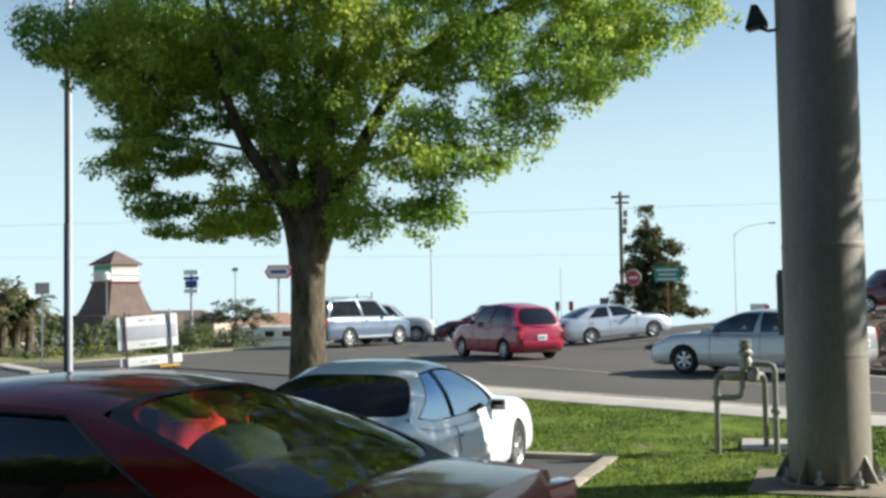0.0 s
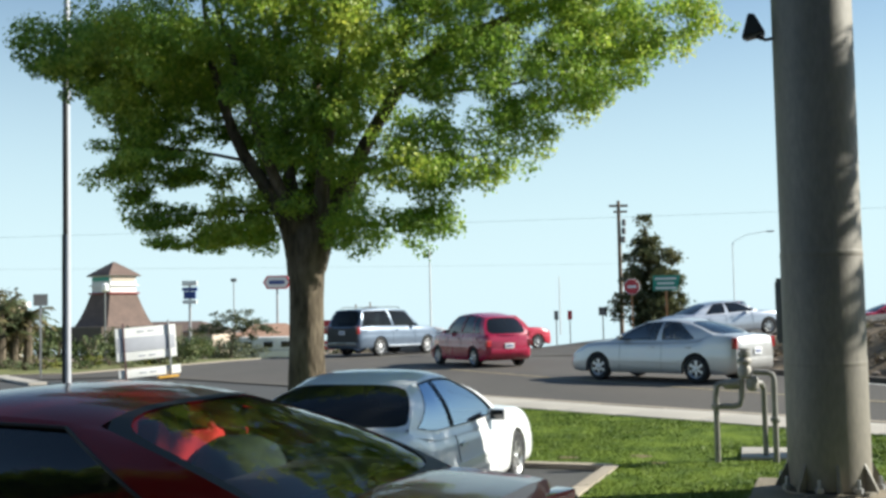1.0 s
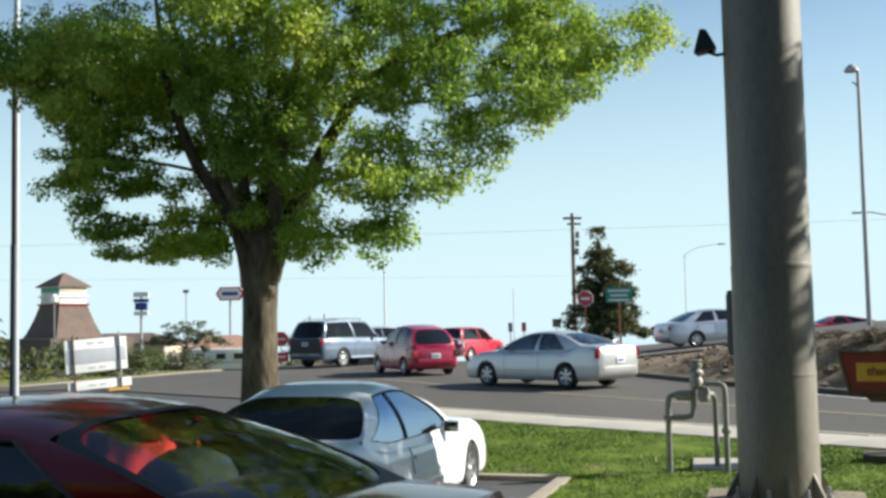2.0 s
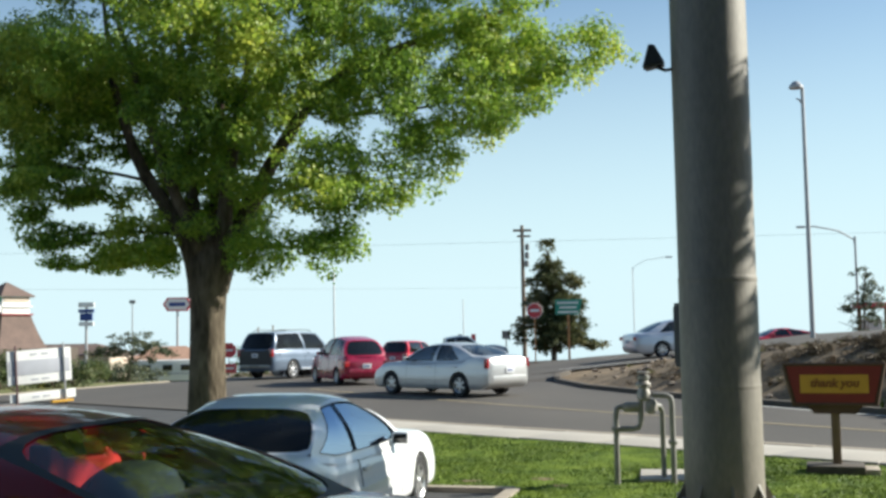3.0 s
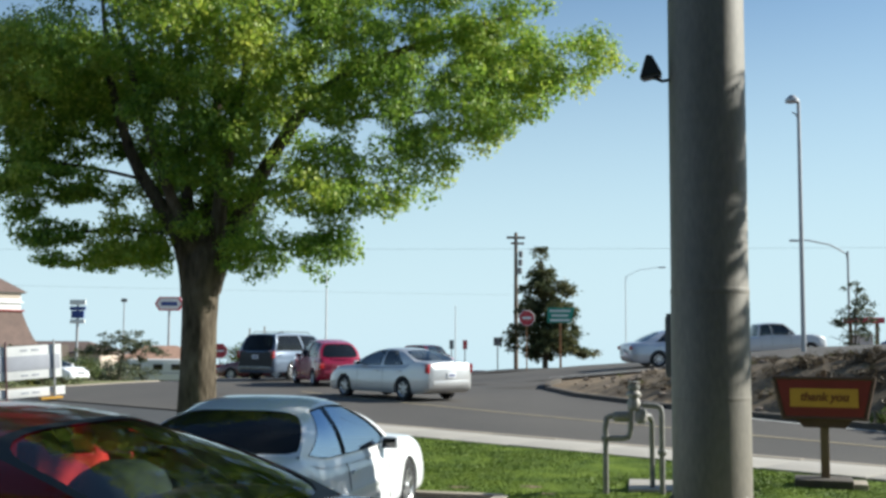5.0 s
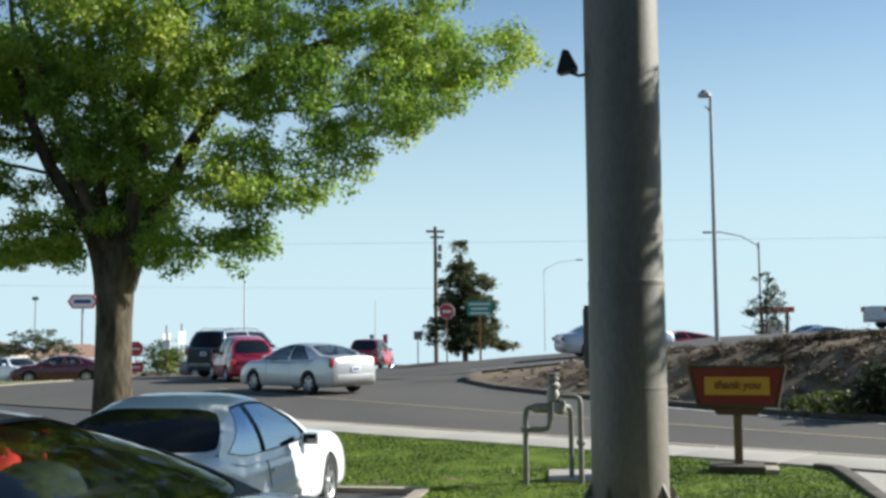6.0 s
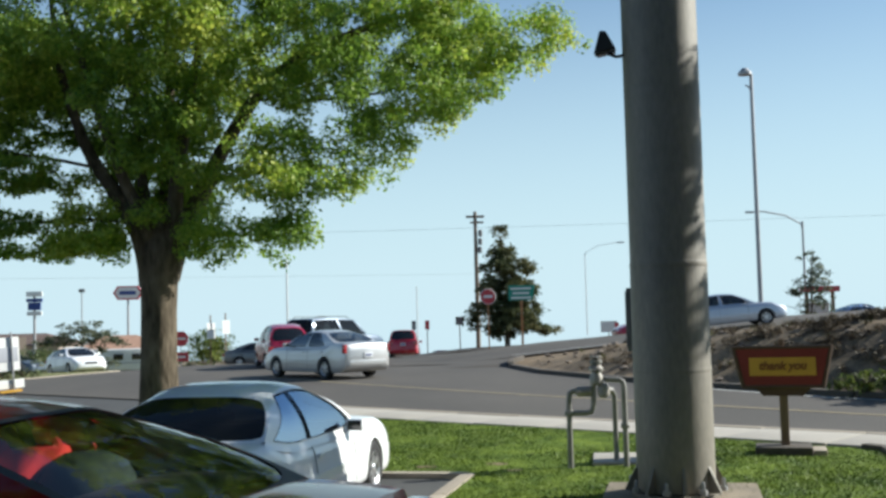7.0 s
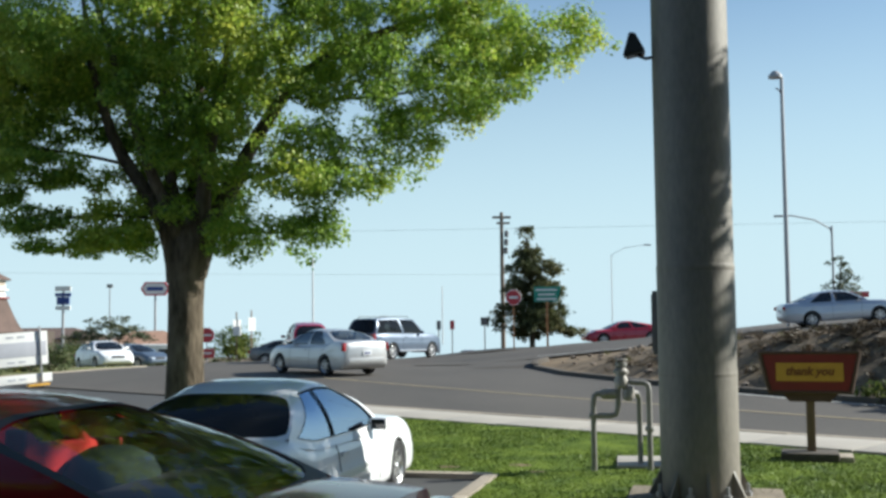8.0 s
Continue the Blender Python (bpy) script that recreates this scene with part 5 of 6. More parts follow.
    simple_tree("spreading_tree", "low spreading dark green tree by the far building", p.x, p.y, ground_z(p.x, p.y), [(0, 0, -0.2), (0, 0, 1.4), (0.2, 0, 2.6)],
                [(0, 0, 3.2, 1.6, 1.2, 0.5), (-1.9, 0, 2.8, 1.2, 1.0, 0.45), (1.8, 0, 3.0, 1.2, 1.0, 0.45), (0.6, 0, 3.9, 1.1, 0.9, 0.4), (-0.9, 0, 3.7, 0.9, 0.8, 0.4), (2.8, 0, 2.6, 0.7, 0.7, 0.3), (0.8, 0, 2.3, 1.2, 0.9, 0.4)], 15, "dusty_green", 0.2, 14, r=0.1, per_clump=24, clump=0.24)
    # young tree on the bank
    p = polar(26.0, 62)
    simple_tree("young_tree", "thin young grey green tree beyond the ramp", p.x, p.y, ground_z(p.x, p.y), [(0.0, 0, -0.2), (0.0, 0, 2.2), (0.2, 0, 4.2)],
                [(0, 0, 2.6, 1.15, 0.9, 0.6), (0.3, 0, 1.5, 1.0, 0.9, 0.5), (-0.8, 0, 2.0, 0.9, 0.8, 0.4), (0.6, 0, 3.3, 0.8, 0.7, 0.5), (-0.1, 0, 4.0, 0.5, 0.5, 0.5), (-1.4, 0, 1.5, 0.6, 0.5, 0.3), (0.9, 0, 2.1, 0.7, 0.6, 0.4)], 8, "dusty_green", 0.18, 13, r=0.08, per_clump=22, clump=0.2, shell=0.2)
    # planting beyond the left verge
    for az, d, rx, rz, leaf, lab in ((-22.6, 45, 1.5, 3.0, "dusty", "tall dusty yucca-like shrub beyond the verge"), (-21.3, 46, 1.3, 2.7, "dusty", "tall dusty yucca-like shrub beyond the verge"), (-20.3, 47, 0.9, 2.0, "shrub_pale", "dusty green shrub beyond the verge"), (-19.3, 49, 0.9, 1.6, "shrub", "dark green shrub beyond the verge"), (-17.6, 50, 1.1, 1.5, "shrub_pale", "dusty green shrub beyond the verge"), (-15.6, 49, 1.0, 1.5, "shrub", "dense green shrub in front of the tower"), (-21.8, 54, 1.8, 2.6, "shrub_pale", "tall dusty green shrub beyond the verge"), (-20.0, 55, 1.3, 2.0, "shrub", "dark green rounded shrub beyond the verge"), (-18.2, 58, 1.6, 1.3, "shrub", "low dark green shrub beyond the verge"), (-16.2, 57, 2.0, 1.9, "shrub", "dense green shrub in front of the tower"),
                             (-14.6, 60, 1.6, 1.4, "shrub", "dense green shrub in front of the tower"), (-13.2, 70, 2.4, 1.8, "shrub", "dark shrub near the pylon sign"), (-10.9, 88, 2.2, 2.2, "dusty_green", "spreading dark green tree by the far building"), (-12.6, 92, 2.2, 2.4, "dusty_green", "dark green tree by the far building"), (-9.8, 92, 1.6, 1.8, "dusty_green", "dark green tree by the far building"),
                             (-4.9, 72, 2.0, 3.1, "bank_leaf", "pale green willow-like shrub behind the signs"), (-4.0, 74, 1.6, 2.4, "shrub_pale", "pale green shrub behind the signs"), (-23.5, 50, 2.0, 2.4, "shrub_pale", "tall dusty green shrub beyond the verge")):
        q = polar(az, d)
        shrub(lab, q.x, q.y, rx, rz, int(d * 7 - az * 13), leaf, 0.2, 9)
    rng = random.Random(3)
    for k in range(26):
        az, d = -24 + 0.46 * k + rng.uniform(-0.2, 0.2), rng.uniform(39.5, 44)
        q = polar(az, d)
        if q.x > -9.6:
            continue
        shrub(rng.choice(("low yellow green groundcover on the verge", "low dark green groundcover on the verge", "low pale flowering groundcover on the verge")), q.x, q.y, rng.uniform(0.5, 0.9), rng.uniform(0.25, 0.5), 900 + k, rng.choice(("shrub", "shrub_pale", "verge_leaf")), 0.12, 16, category="groundcover")
    for az, d, h in ((-20.7, 45, 2.0), (-21.9, 44.5, 2.2), (-22.8, 44, 1.9), (-21.3, 45, 1.4)):
        q = polar(az, d)
        palm("small ragged palm beyond the verge", q.x, q.y, h, int(-az * 10), 1.25 if d < 60 else 1.5)
    # shrubs at the foot of the bank and far beyond the ramp
    for x, y, rx, rz, leaf, lab in ((10.78, 20.9, 0.42, 0.46, "bank_leaf", "low green shrub at the foot of the dirt bank"), (10.98, 20.4, 0.5, 0.62, "bank_leaf", "low green shrub at the foot of the dirt bank"), (11.3, 19.9, 0.5, 0.62, "bank_leaf", "low green shrub at the foot of the dirt bank"), (11.9, 19.3, 0.95, 1.15, "dark_leaf", "dense dark green bush at the foot of the dirt bank"), (13.1, 18.0, 0.9, 1.0, "dark_leaf", "dense dark green bush at the foot of the dirt bank"), (14.6, 16.9, 0.9, 0.9, "bank_leaf", "low green shrub at the foot of the dirt bank")):
        shrub(lab, x, y, rx, rz, int(x * 31), leaf, 0.085, 130)
    for az, d, rx, rz in ((6.2, 92, 1.6, 0.9), (7.8, 96, 2.0, 0.8), (13.6, 84, 1.8, 1.0), (5.0, 100, 1.8, 1.1), (14.8, 92, 2.0, 0.9)):
        q = polar(az, d)
        shrub("low grey green brush beyond the crossing", q.x, q.y, rx, rz, int(d * 3 + az * 7), "shrub", 0.2, 10)
    # dry brush and clods over the bank
    rng = np.random.default_rng(21)
    low = []
    for k in range(520):
        y = rng.uniform(14, 34)
        d = rng.uniform(1.0, 8.0)
        x = lerp(y, KERB_Y, KERB_X) + d
        if rng.random() > 0.35 + 0.65 * smoothstep(31, 24, y):
            continue
        r = rng.uniform(0.1, 0.38)
        low.append((x, y, ground_z(x, y) + r * 0.15, r, r, r * rng.uniform(0.25, 0.6)))
    me = leaf_cloud(low, 700, 0.07, 22, clump=0.07, per_clump=9, shell=0.2, gap=-1.0)
    me.materials.append(M["brush"])
    tagged(new("dry_brush", me), "low dry brown brush over the dirt bank", "brush", kind="stuff")
    # tufts of dry weeds on the bank
    rng = np.random.default_rng(12)
    for k in range(150):
        y = rng.uniform(17, 38.5) if k < 60 else rng.uniform(17, 31)
        x = lerp(y, KERB_Y, KERB_X) + rng.uniform(0.6, 7.5)
        bm = bmesh.new()
        for j in range(16):
            a, h, o = rng.uniform(0, 6.28), rng.uniform(0.06, 0.22), rng.uniform(0.06, 0.24)
            b = Vector((math.cos(a) * 0.04, math.sin(a) * 0.04, 0))
            e = Vector((-math.sin(a), math.cos(a), 0)) * 0.012
            bm.faces.new([bm.verts.new(b - e), bm.verts.new(b + e), bm.verts.new(b + Vector((math.cos(a) * o, math.sin(a) * o, h)))])
        tagged(part("weed_tuft", bm, rng.choice(("verge", "dry_brush", "dry_brush")), at=pose(x, y, ground_z(x, y) - 0.02), smooth=False), "dry yellow weed tuft on the dirt bank", "weed", "weeds on the bank")


build_plants()

# ---- posts, signs, buildings ----
def build_sign_pole():
    """The thick steel pole of a tall roadside sign, on a bolted base plate."""
    x, y = 3.6, 10.39
    top = thing("sign_pole", "thick grey painted steel sign pole bolted to a concrete footing", "pole", pose(x, y, 0.03, 0, 0, -20) @ Matrix.Scale(0.935, 4))
    part("shaft", lathe([(0.402, 0.08), (0.4, 2.4), (0.396, 2.42), (0.395, 5.0), (0.39, 9.0), (0.38, 14.0)], 48), "steel_pole", top)
    for z in (1.28, 2.37):
        part("weld_band", lathe([(0.4, z), (0.4025, z + 0.02), (0.4025, z + 0.05), (0.397, z + 0.07)], 48), "steel_pole", top)
    part("footing", box(1.6, 1.5, 0.4, (0.05, 0, -0.165), 0.03), "footing", top, "worn concrete footing")
    part("base_plate", lathe([(0.0, 0.035), (0.46, 0.035), (0.46, 0.06), (0.0, 0.06)], 32), "steel_pole", top)
    for k in range(8):
        a = 2 * math.pi * k / 8 + 0.2
        g = prism([(0.39, 0.08), (0.53, 0.08), (0.53, 0.1), (0.39, 0.36)], 0.03)
        part("gusset", g, "steel_pole", top, at=pose(0, 0, 0, 0, 0, math.degrees(a)))
    for k in range(8):
        a = 2 * math.pi * k / 8 + 0.2 + math.pi / 8
        b = lathe([(0.018, 0.08), (0.018, 0.2), (0.016, 0.205)], 8)
        lathe([(0.042, 0.08), (0.042, 0.125)], 6, b)
        part("anchor_bolt", b, "galvanised", top, at=pose(0.48 * math.cos(a), 0.48 * math.sin(a), 0))
    bx = part("junction_box", box(0.16, 0.2, 0.68, (0, 0, 0), 0.012), "sign_back", top, "grey electrical box", at=pose(-0.38, 0.27, 1.84))
    part("box_door", box(0.012, 0.17, 0.6, (-0.085, 0, 0), 0.004), "sign_back", bx)
    # flood lamp on an arm
    arm = tube([(-0.32, -0.1, 4.65), (-0.45, -0.12, 4.63), (-0.54, -0.12, 4.67)], 0.018, 8)
    fl = part("lamp_arm", arm, "black", top)
    hood = prism([(-0.115, -0.09), (0.12, -0.045), (0.02, 0.15), (-0.045, 0.16)], 0.16, bevel=0.012)
    part("floodlight", hood, "black", fl, "black floodlight head", at=pose(-0.57, -0.12, 4.75, 0, 0, 0))
    part("lamp_glass", box(0.2, 0.12, 0.012, (0.0, 0, -0.085), 0.004), "glass_dark", fl, at=pose(-0.57, -0.12, 4.75, 0, -10, 0))


def build_backflow():
    """Backflow preventer: two risers, a low elbow, valve bodies."""
    a, b = Vector((3.12, 12.68, 0)), Vector((3.76, 12.5, 0))
    d = (b - a)
    L = d.length
    top = thing("backflow_preventer", "grey painted backflow preventer pipes on the lawn", "water valve", pose(a.x, a.y, 0.03, 0, 0, math.degrees(math.atan2(d.y, d.x))))
    r = 0.033
    part("riser", tube([(0, 0, -0.1), (0, 0, 0.78), (0.012, 0, 0.86), (0.05, 0, 0.885), (0.16, 0, 0.885)], r, 14), "pipe", top)
    part("riser", tube([(L - 0.02, 0, -0.1), (L - 0.02, 0, 0.93), (L - 0.035, 0, 0.99), (L - 0.08, 0, 1.01), (L - 0.24, 0, 1.02)], r, 14), "pipe", top)
    part("riser", tube([(L - 0.13, 0.35, -0.1), (L - 0.13, 0.35, 0.8), (L - 0.16, 0.2, 0.88), (L - 0.26, 0.02, 0.9)], r * 0.95, 14), "pipe", top)
    part("elbow_pipe", tube([(0.0, 0, 0.63), (0.2, 0, 0.63), (0.26, 0, 0.645), (0.285, 0, 0.7), (0.29, 0, 0.95)], r, 14), "pipe", top)
    v = lathe([(0.05, 0), (0.075, 0.02), (0.08, 0.1), (0.06, 0.13), (0.06, 0.16), (0.085, 0.17), (0.085, 0.2), (0.05, 0.24), (0.03, 0.25)], 16)
    part("valve_body", v, "brass", top, "weathered brass valve body", at=pose(0.33, 0, 0.95))
    part("valve_cap", lathe([(0.05, 0), (0.07, 0.015), (0.07, 0.055), (0.03, 0.075)], 14), "pipe", top, at=pose(0.33, 0, 1.19))
    part("relief_valve", lathe([(0.03, 0), (0.07, 0.03), (0.075, 0.12), (0.045, 0.17)], 16), "brass", top, "weathered brass relief valve", at=pose(0.41, 0.02, 0.8))
    part("check_valve", lathe([(0.045, -0.09), (0.06, -0.07), (0.06, 0.07), (0.045, 0.09)], 14, axis="X"), "brass", top, at=pose(0.18, 0, 0.88))
    for x in (0.0, L - 0.02):
        part("coupling", lathe([(0.048, -0.03), (0.052, -0.025), (0.052, 0.025), (0.048, 0.03)], 14), "pipe", top, at=pose(x, 0, 0.48 if x else 0.63))
    part("hand_wheel", lathe([(0.06, 0), (0.07, 0.006), (0.07, 0.014), (0.06, 0.02)], 16), "brass", top, at=pose(0.33, 0, 1.27))
    part("slab", box(0.72, 0.95, 0.08, (0, 0, 0), 0.01), "concrete", top, "small concrete slab", at=pose(L - 0.05, 0.62, -0.008))
    part("hose_box", box(0.2, 0.12, 0.05, (L + 0.18, -0.15, 0.02), 0.01), "kerb_dark", top)


def build_thank_you():
    p = Vector((5.92, 13.0, 0))
    face = -24
    top = thing("thank_you_sign", "small red and yellow wooden thank you sign on a post", "sign", pose(p.x, p.y, 0.03, 0, 0, face) @ Matrix.Scale(1.09, 4))
    part("post", box(0.095, 0.095, 0.78, (0, 0.03, 0.33), 0.008), "wood", top)
    part("base_slab", box(0.62, 0.46, 0.14, (-0.02, 0, 0.03), 0.03), "slab_dark", top, "dark concrete base slab")
    part("base_end", box(0.16, 0.4, 0.09, (0.36, 0.02, 0.02), 0.02), "kerb", top)
    out = [(-0.55, 0.48), (-0.45, 0), (0.45, 0), (0.55, 0.48)]
    part("board", prism(out, 0.12, bevel=0.006), "sign_brown", top, at=pose(0, 0, 0.74))
    part("panel", prism([(-0.505, 0.445), (-0.41, 0.04), (0.41, 0.04), (0.505, 0.445)], 0.02), "sign_dark_red", top, "dark red panel", at=pose(0, -0.064, 0.74))
    rim = bmesh.new()
    pts = [(-0.53, 0.465), (-0.435, 0.02), (0.435, 0.02), (0.53, 0.465), (-0.53, 0.465)]
    for (xa, za), (xb, zb) in zip(pts, pts[1:]):
        tube([(xa, -0.066, za), (xb, -0.066, zb)], 0.022, 6, rim)
    part("frame", rim, "sign_brown", top, at=pose(0, 0, 0.74))
    inner = prism([(-0.36, 0.35), (-0.36, 0.145), (0.36, 0.145), (0.36, 0.35)], 0.014)
    pan = part("lettering_panel", inner, "sign_yellow", top, "yellow lettering panel", at=pose(0, -0.078, 0.74))
    fc = bpy.data.curves.new("lettering", "FONT")
    fc.body, fc.size, fc.align_x, fc.align_y, fc.extrude = "thank you", 0.128, "CENTER", "CENTER", 0.004
    fc.offset, fc.shear = 0.005, 0.22
    txt = new("lettering_tmp", fc)
    dg = bpy.context.evaluated_depsgraph_get()
    me = bpy.data.meshes.new_from_object(txt.evaluated_get(dg))
    bpy.data.objects.remove(txt)
    me.materials.append(M["sign_letters"])
    part("lettering", me, None, pan, "dark brown letters reading thank you", at=pose(0, -0.012, 0.255, 90, 0, 0))
    part("skirt", prism([(-0.3, 0), (-0.22, -0.09), (0.22, -0.09), (0.3, 0)], 0.09), "sign_brown", top, at=pose(0, 0, 0.745))
    part("finial", box(0.06, 0.05, 0.1, (0, 0.02, 1.25), 0.01), "wood", top)


def post_sign(name, label, az, dist, z_face, shape, mat, post_h, post_mat="post_rust", face=180, post_w=0.06, extra=None, category="road sign", below=0.0):
    p = polar(az, dist)
    drop = min(0.0, ground_z(p.x, p.y))
    top = thing(name, label, category, pose(p.x, p.y, max(ground_z(p.x, p.y), -0.2), 0, 0, face - 180))
    part("post", box(post_w, post_w, post_h + 0.3 - drop, (0, 0.03, (post_h + drop) / 2 - 0.15), 0.006), post_mat, top)
    f = part("panel", prism(shape, 0.02), mat, top, at=pose(0, -0.02, z_face))
    if extra:
        extra(f)
    return top


def octagon(r):
    return [(r * math.cos(math.pi / 8 + k * math.pi / 4), r * math.sin(math.pi / 8 + k * math.pi / 4)) for k in range(8)]


def rect(w, h):
    return [(-w / 2, -h / 2), (w / 2, -h / 2), (w / 2, h / 2), (-w / 2, h / 2)]


def build_road_signs():
    def stop_bar(f):
        part("lettering_bar", box(0.42, 0.006, 0.12, (0, -0.014, 0), 0.002), "sign_white", f)
        rim = bmesh.new()
        o = octagon(0.375)
        for a, b in zip(o, o[1:] + o[:1]):
            tube([(a[0], -0.012, a[1]), (b[0], -0.012, b[1])], 0.012, 4, rim)
        part("border", rim, "sign_white", f)
    post_sign("stop_sign", "red octagonal stop sign on a rusty post", 9.81, 52, 2.45, octagon(0.39), "sign_red", 2.3, extra=stop_bar, face=176)
    def green_bars(f):
        for z, w in ((0.2, 1.0), (-0.02, 0.8), (-0.24, 0.95)):
            part("lettering_bar", box(w, 0.006, 0.09, (-0.02, -0.014, z), 0.002), "sign_white", f)
    post_sign("guide_sign", "green road guide sign on a wooden post", 11.55, 53, 2.5, [(-0.62, -0.36), (0.5, -0.36), (0.68, 0.36), (-0.62, 0.36)], "sign_green", 2.3, "post_rust", extra=green_bars, face=172, post_w=0.1)
    # small plates near the crossing
    for az, d, z, w, h, mat, hgt in ((8.3, 66, 1.75, 0.5, 0.5, "sign_back", 1.9), (6.6, 74, 1.5, 0.3, 0.6, "sign_red", 1.8), (5.9, 74, 1.5, 0.28, 0.6, "sign_back", 1.8), (16.4, 78, 1.0, 0.3, 0.6, "sign_red", 1.4), (16.0, 80, 1.0, 1.2, 0.8, "sign_white", 1.3)):
        post_sign("marker_sign", "small road marker sign on a thin post", az, d, z, rect(w, h), mat, hgt, "wood", face=178)
    def enter(f):
        part("bar", box(0.5, 0.006, 0.1, (0, -0.014, 0.0), 0.002), "sign_white", f)
    post_sign("no_entry_sign", "red no entry sign with a lower red plate", -6.0, 62, 1.2, octagon(0.43), "sign_red", 1.6, "galvanised", extra=enter, face=182)
    post_sign("warning_plate", "small red plate under the no entry sign", -6.0, 61.6, 0.22, rect(0.8, 0.5), "sign_red", 0.6, "galvanised", extra=enter, face=182)
    post_sign("speed_plate", "tall white road plate on a post", -4.5, 68, 1.55, rect(0.6, 0.95), "sign_white", 2.5, "wood", face=222)
    post_sign("speed_plate", "white road plate on a brown post", -3.75, 68, 1.75, rect(0.55, 0.8), "sign_white", 2.6, "wood", face=222)
    # sign seen from behind at the far left verge
    post_sign("parking_sign", "small road sign on a green post by the shrubs", -20.1, 36, 2.4, rect(0.42, 0.36), "sign_back", 2.35, "galvanised", face=200)
    # white double-panel board on two posts
    p = polar(-15.0, 32.5)
    top = thing("entrance_board", "white sign board with grey panel on two posts", "sign", pose(p.x, p.y, 0.03, 0, -3.5, 34))
    for x in (-0.66, 0.66):
        part("post", box(0.04, 0.05, 1.7, (x, -0.06, 0.8), 0.006), "post_dark" if x < 0 else "galvanised", top)
    part("board", box(1.75, 0.05, 0.92, (0, 0, 1.05), 0.01), "sign_white", top)
    part("panel", box(1.66, 0.012, 0.4, (0.0, -0.03, 1.04), 0.003), "board_grey", top)
    part("lower_board", box(1.8, 0.05, 0.24, (0.06, 0, 0.22), 0.01), "sign_white", top)
    for z in (1.39, 0.7, 0.22):
        for k in range(2):
            part("lettering_bar", box(0.2, 0.006, 0.045, (-0.15 + 0.3 * k, -0.03, z), 0.001), "board_grey", top)
    part("base_strip", box(0.6, 0.2, 0.06, (0.55, -0.05, 0.03), 0.01), "sign_yellow", top)


def tall_pole(name, label, az, dist, height, r0, r1, mat, category="pole", lean=0.0, z=None):
    p = polar(az, dist)
    top = thing(name, label, category, pose(p.x, p.y, ground_z(p.x, p.y) if z is None else z, 0, lean, 0))
    part("shaft", tube([(0, 0, -0.4), (0, 0, height * 0.5), (0, 0, height)], [r0, (r0 + r1) / 2, r1], 14), mat, top)
    return top


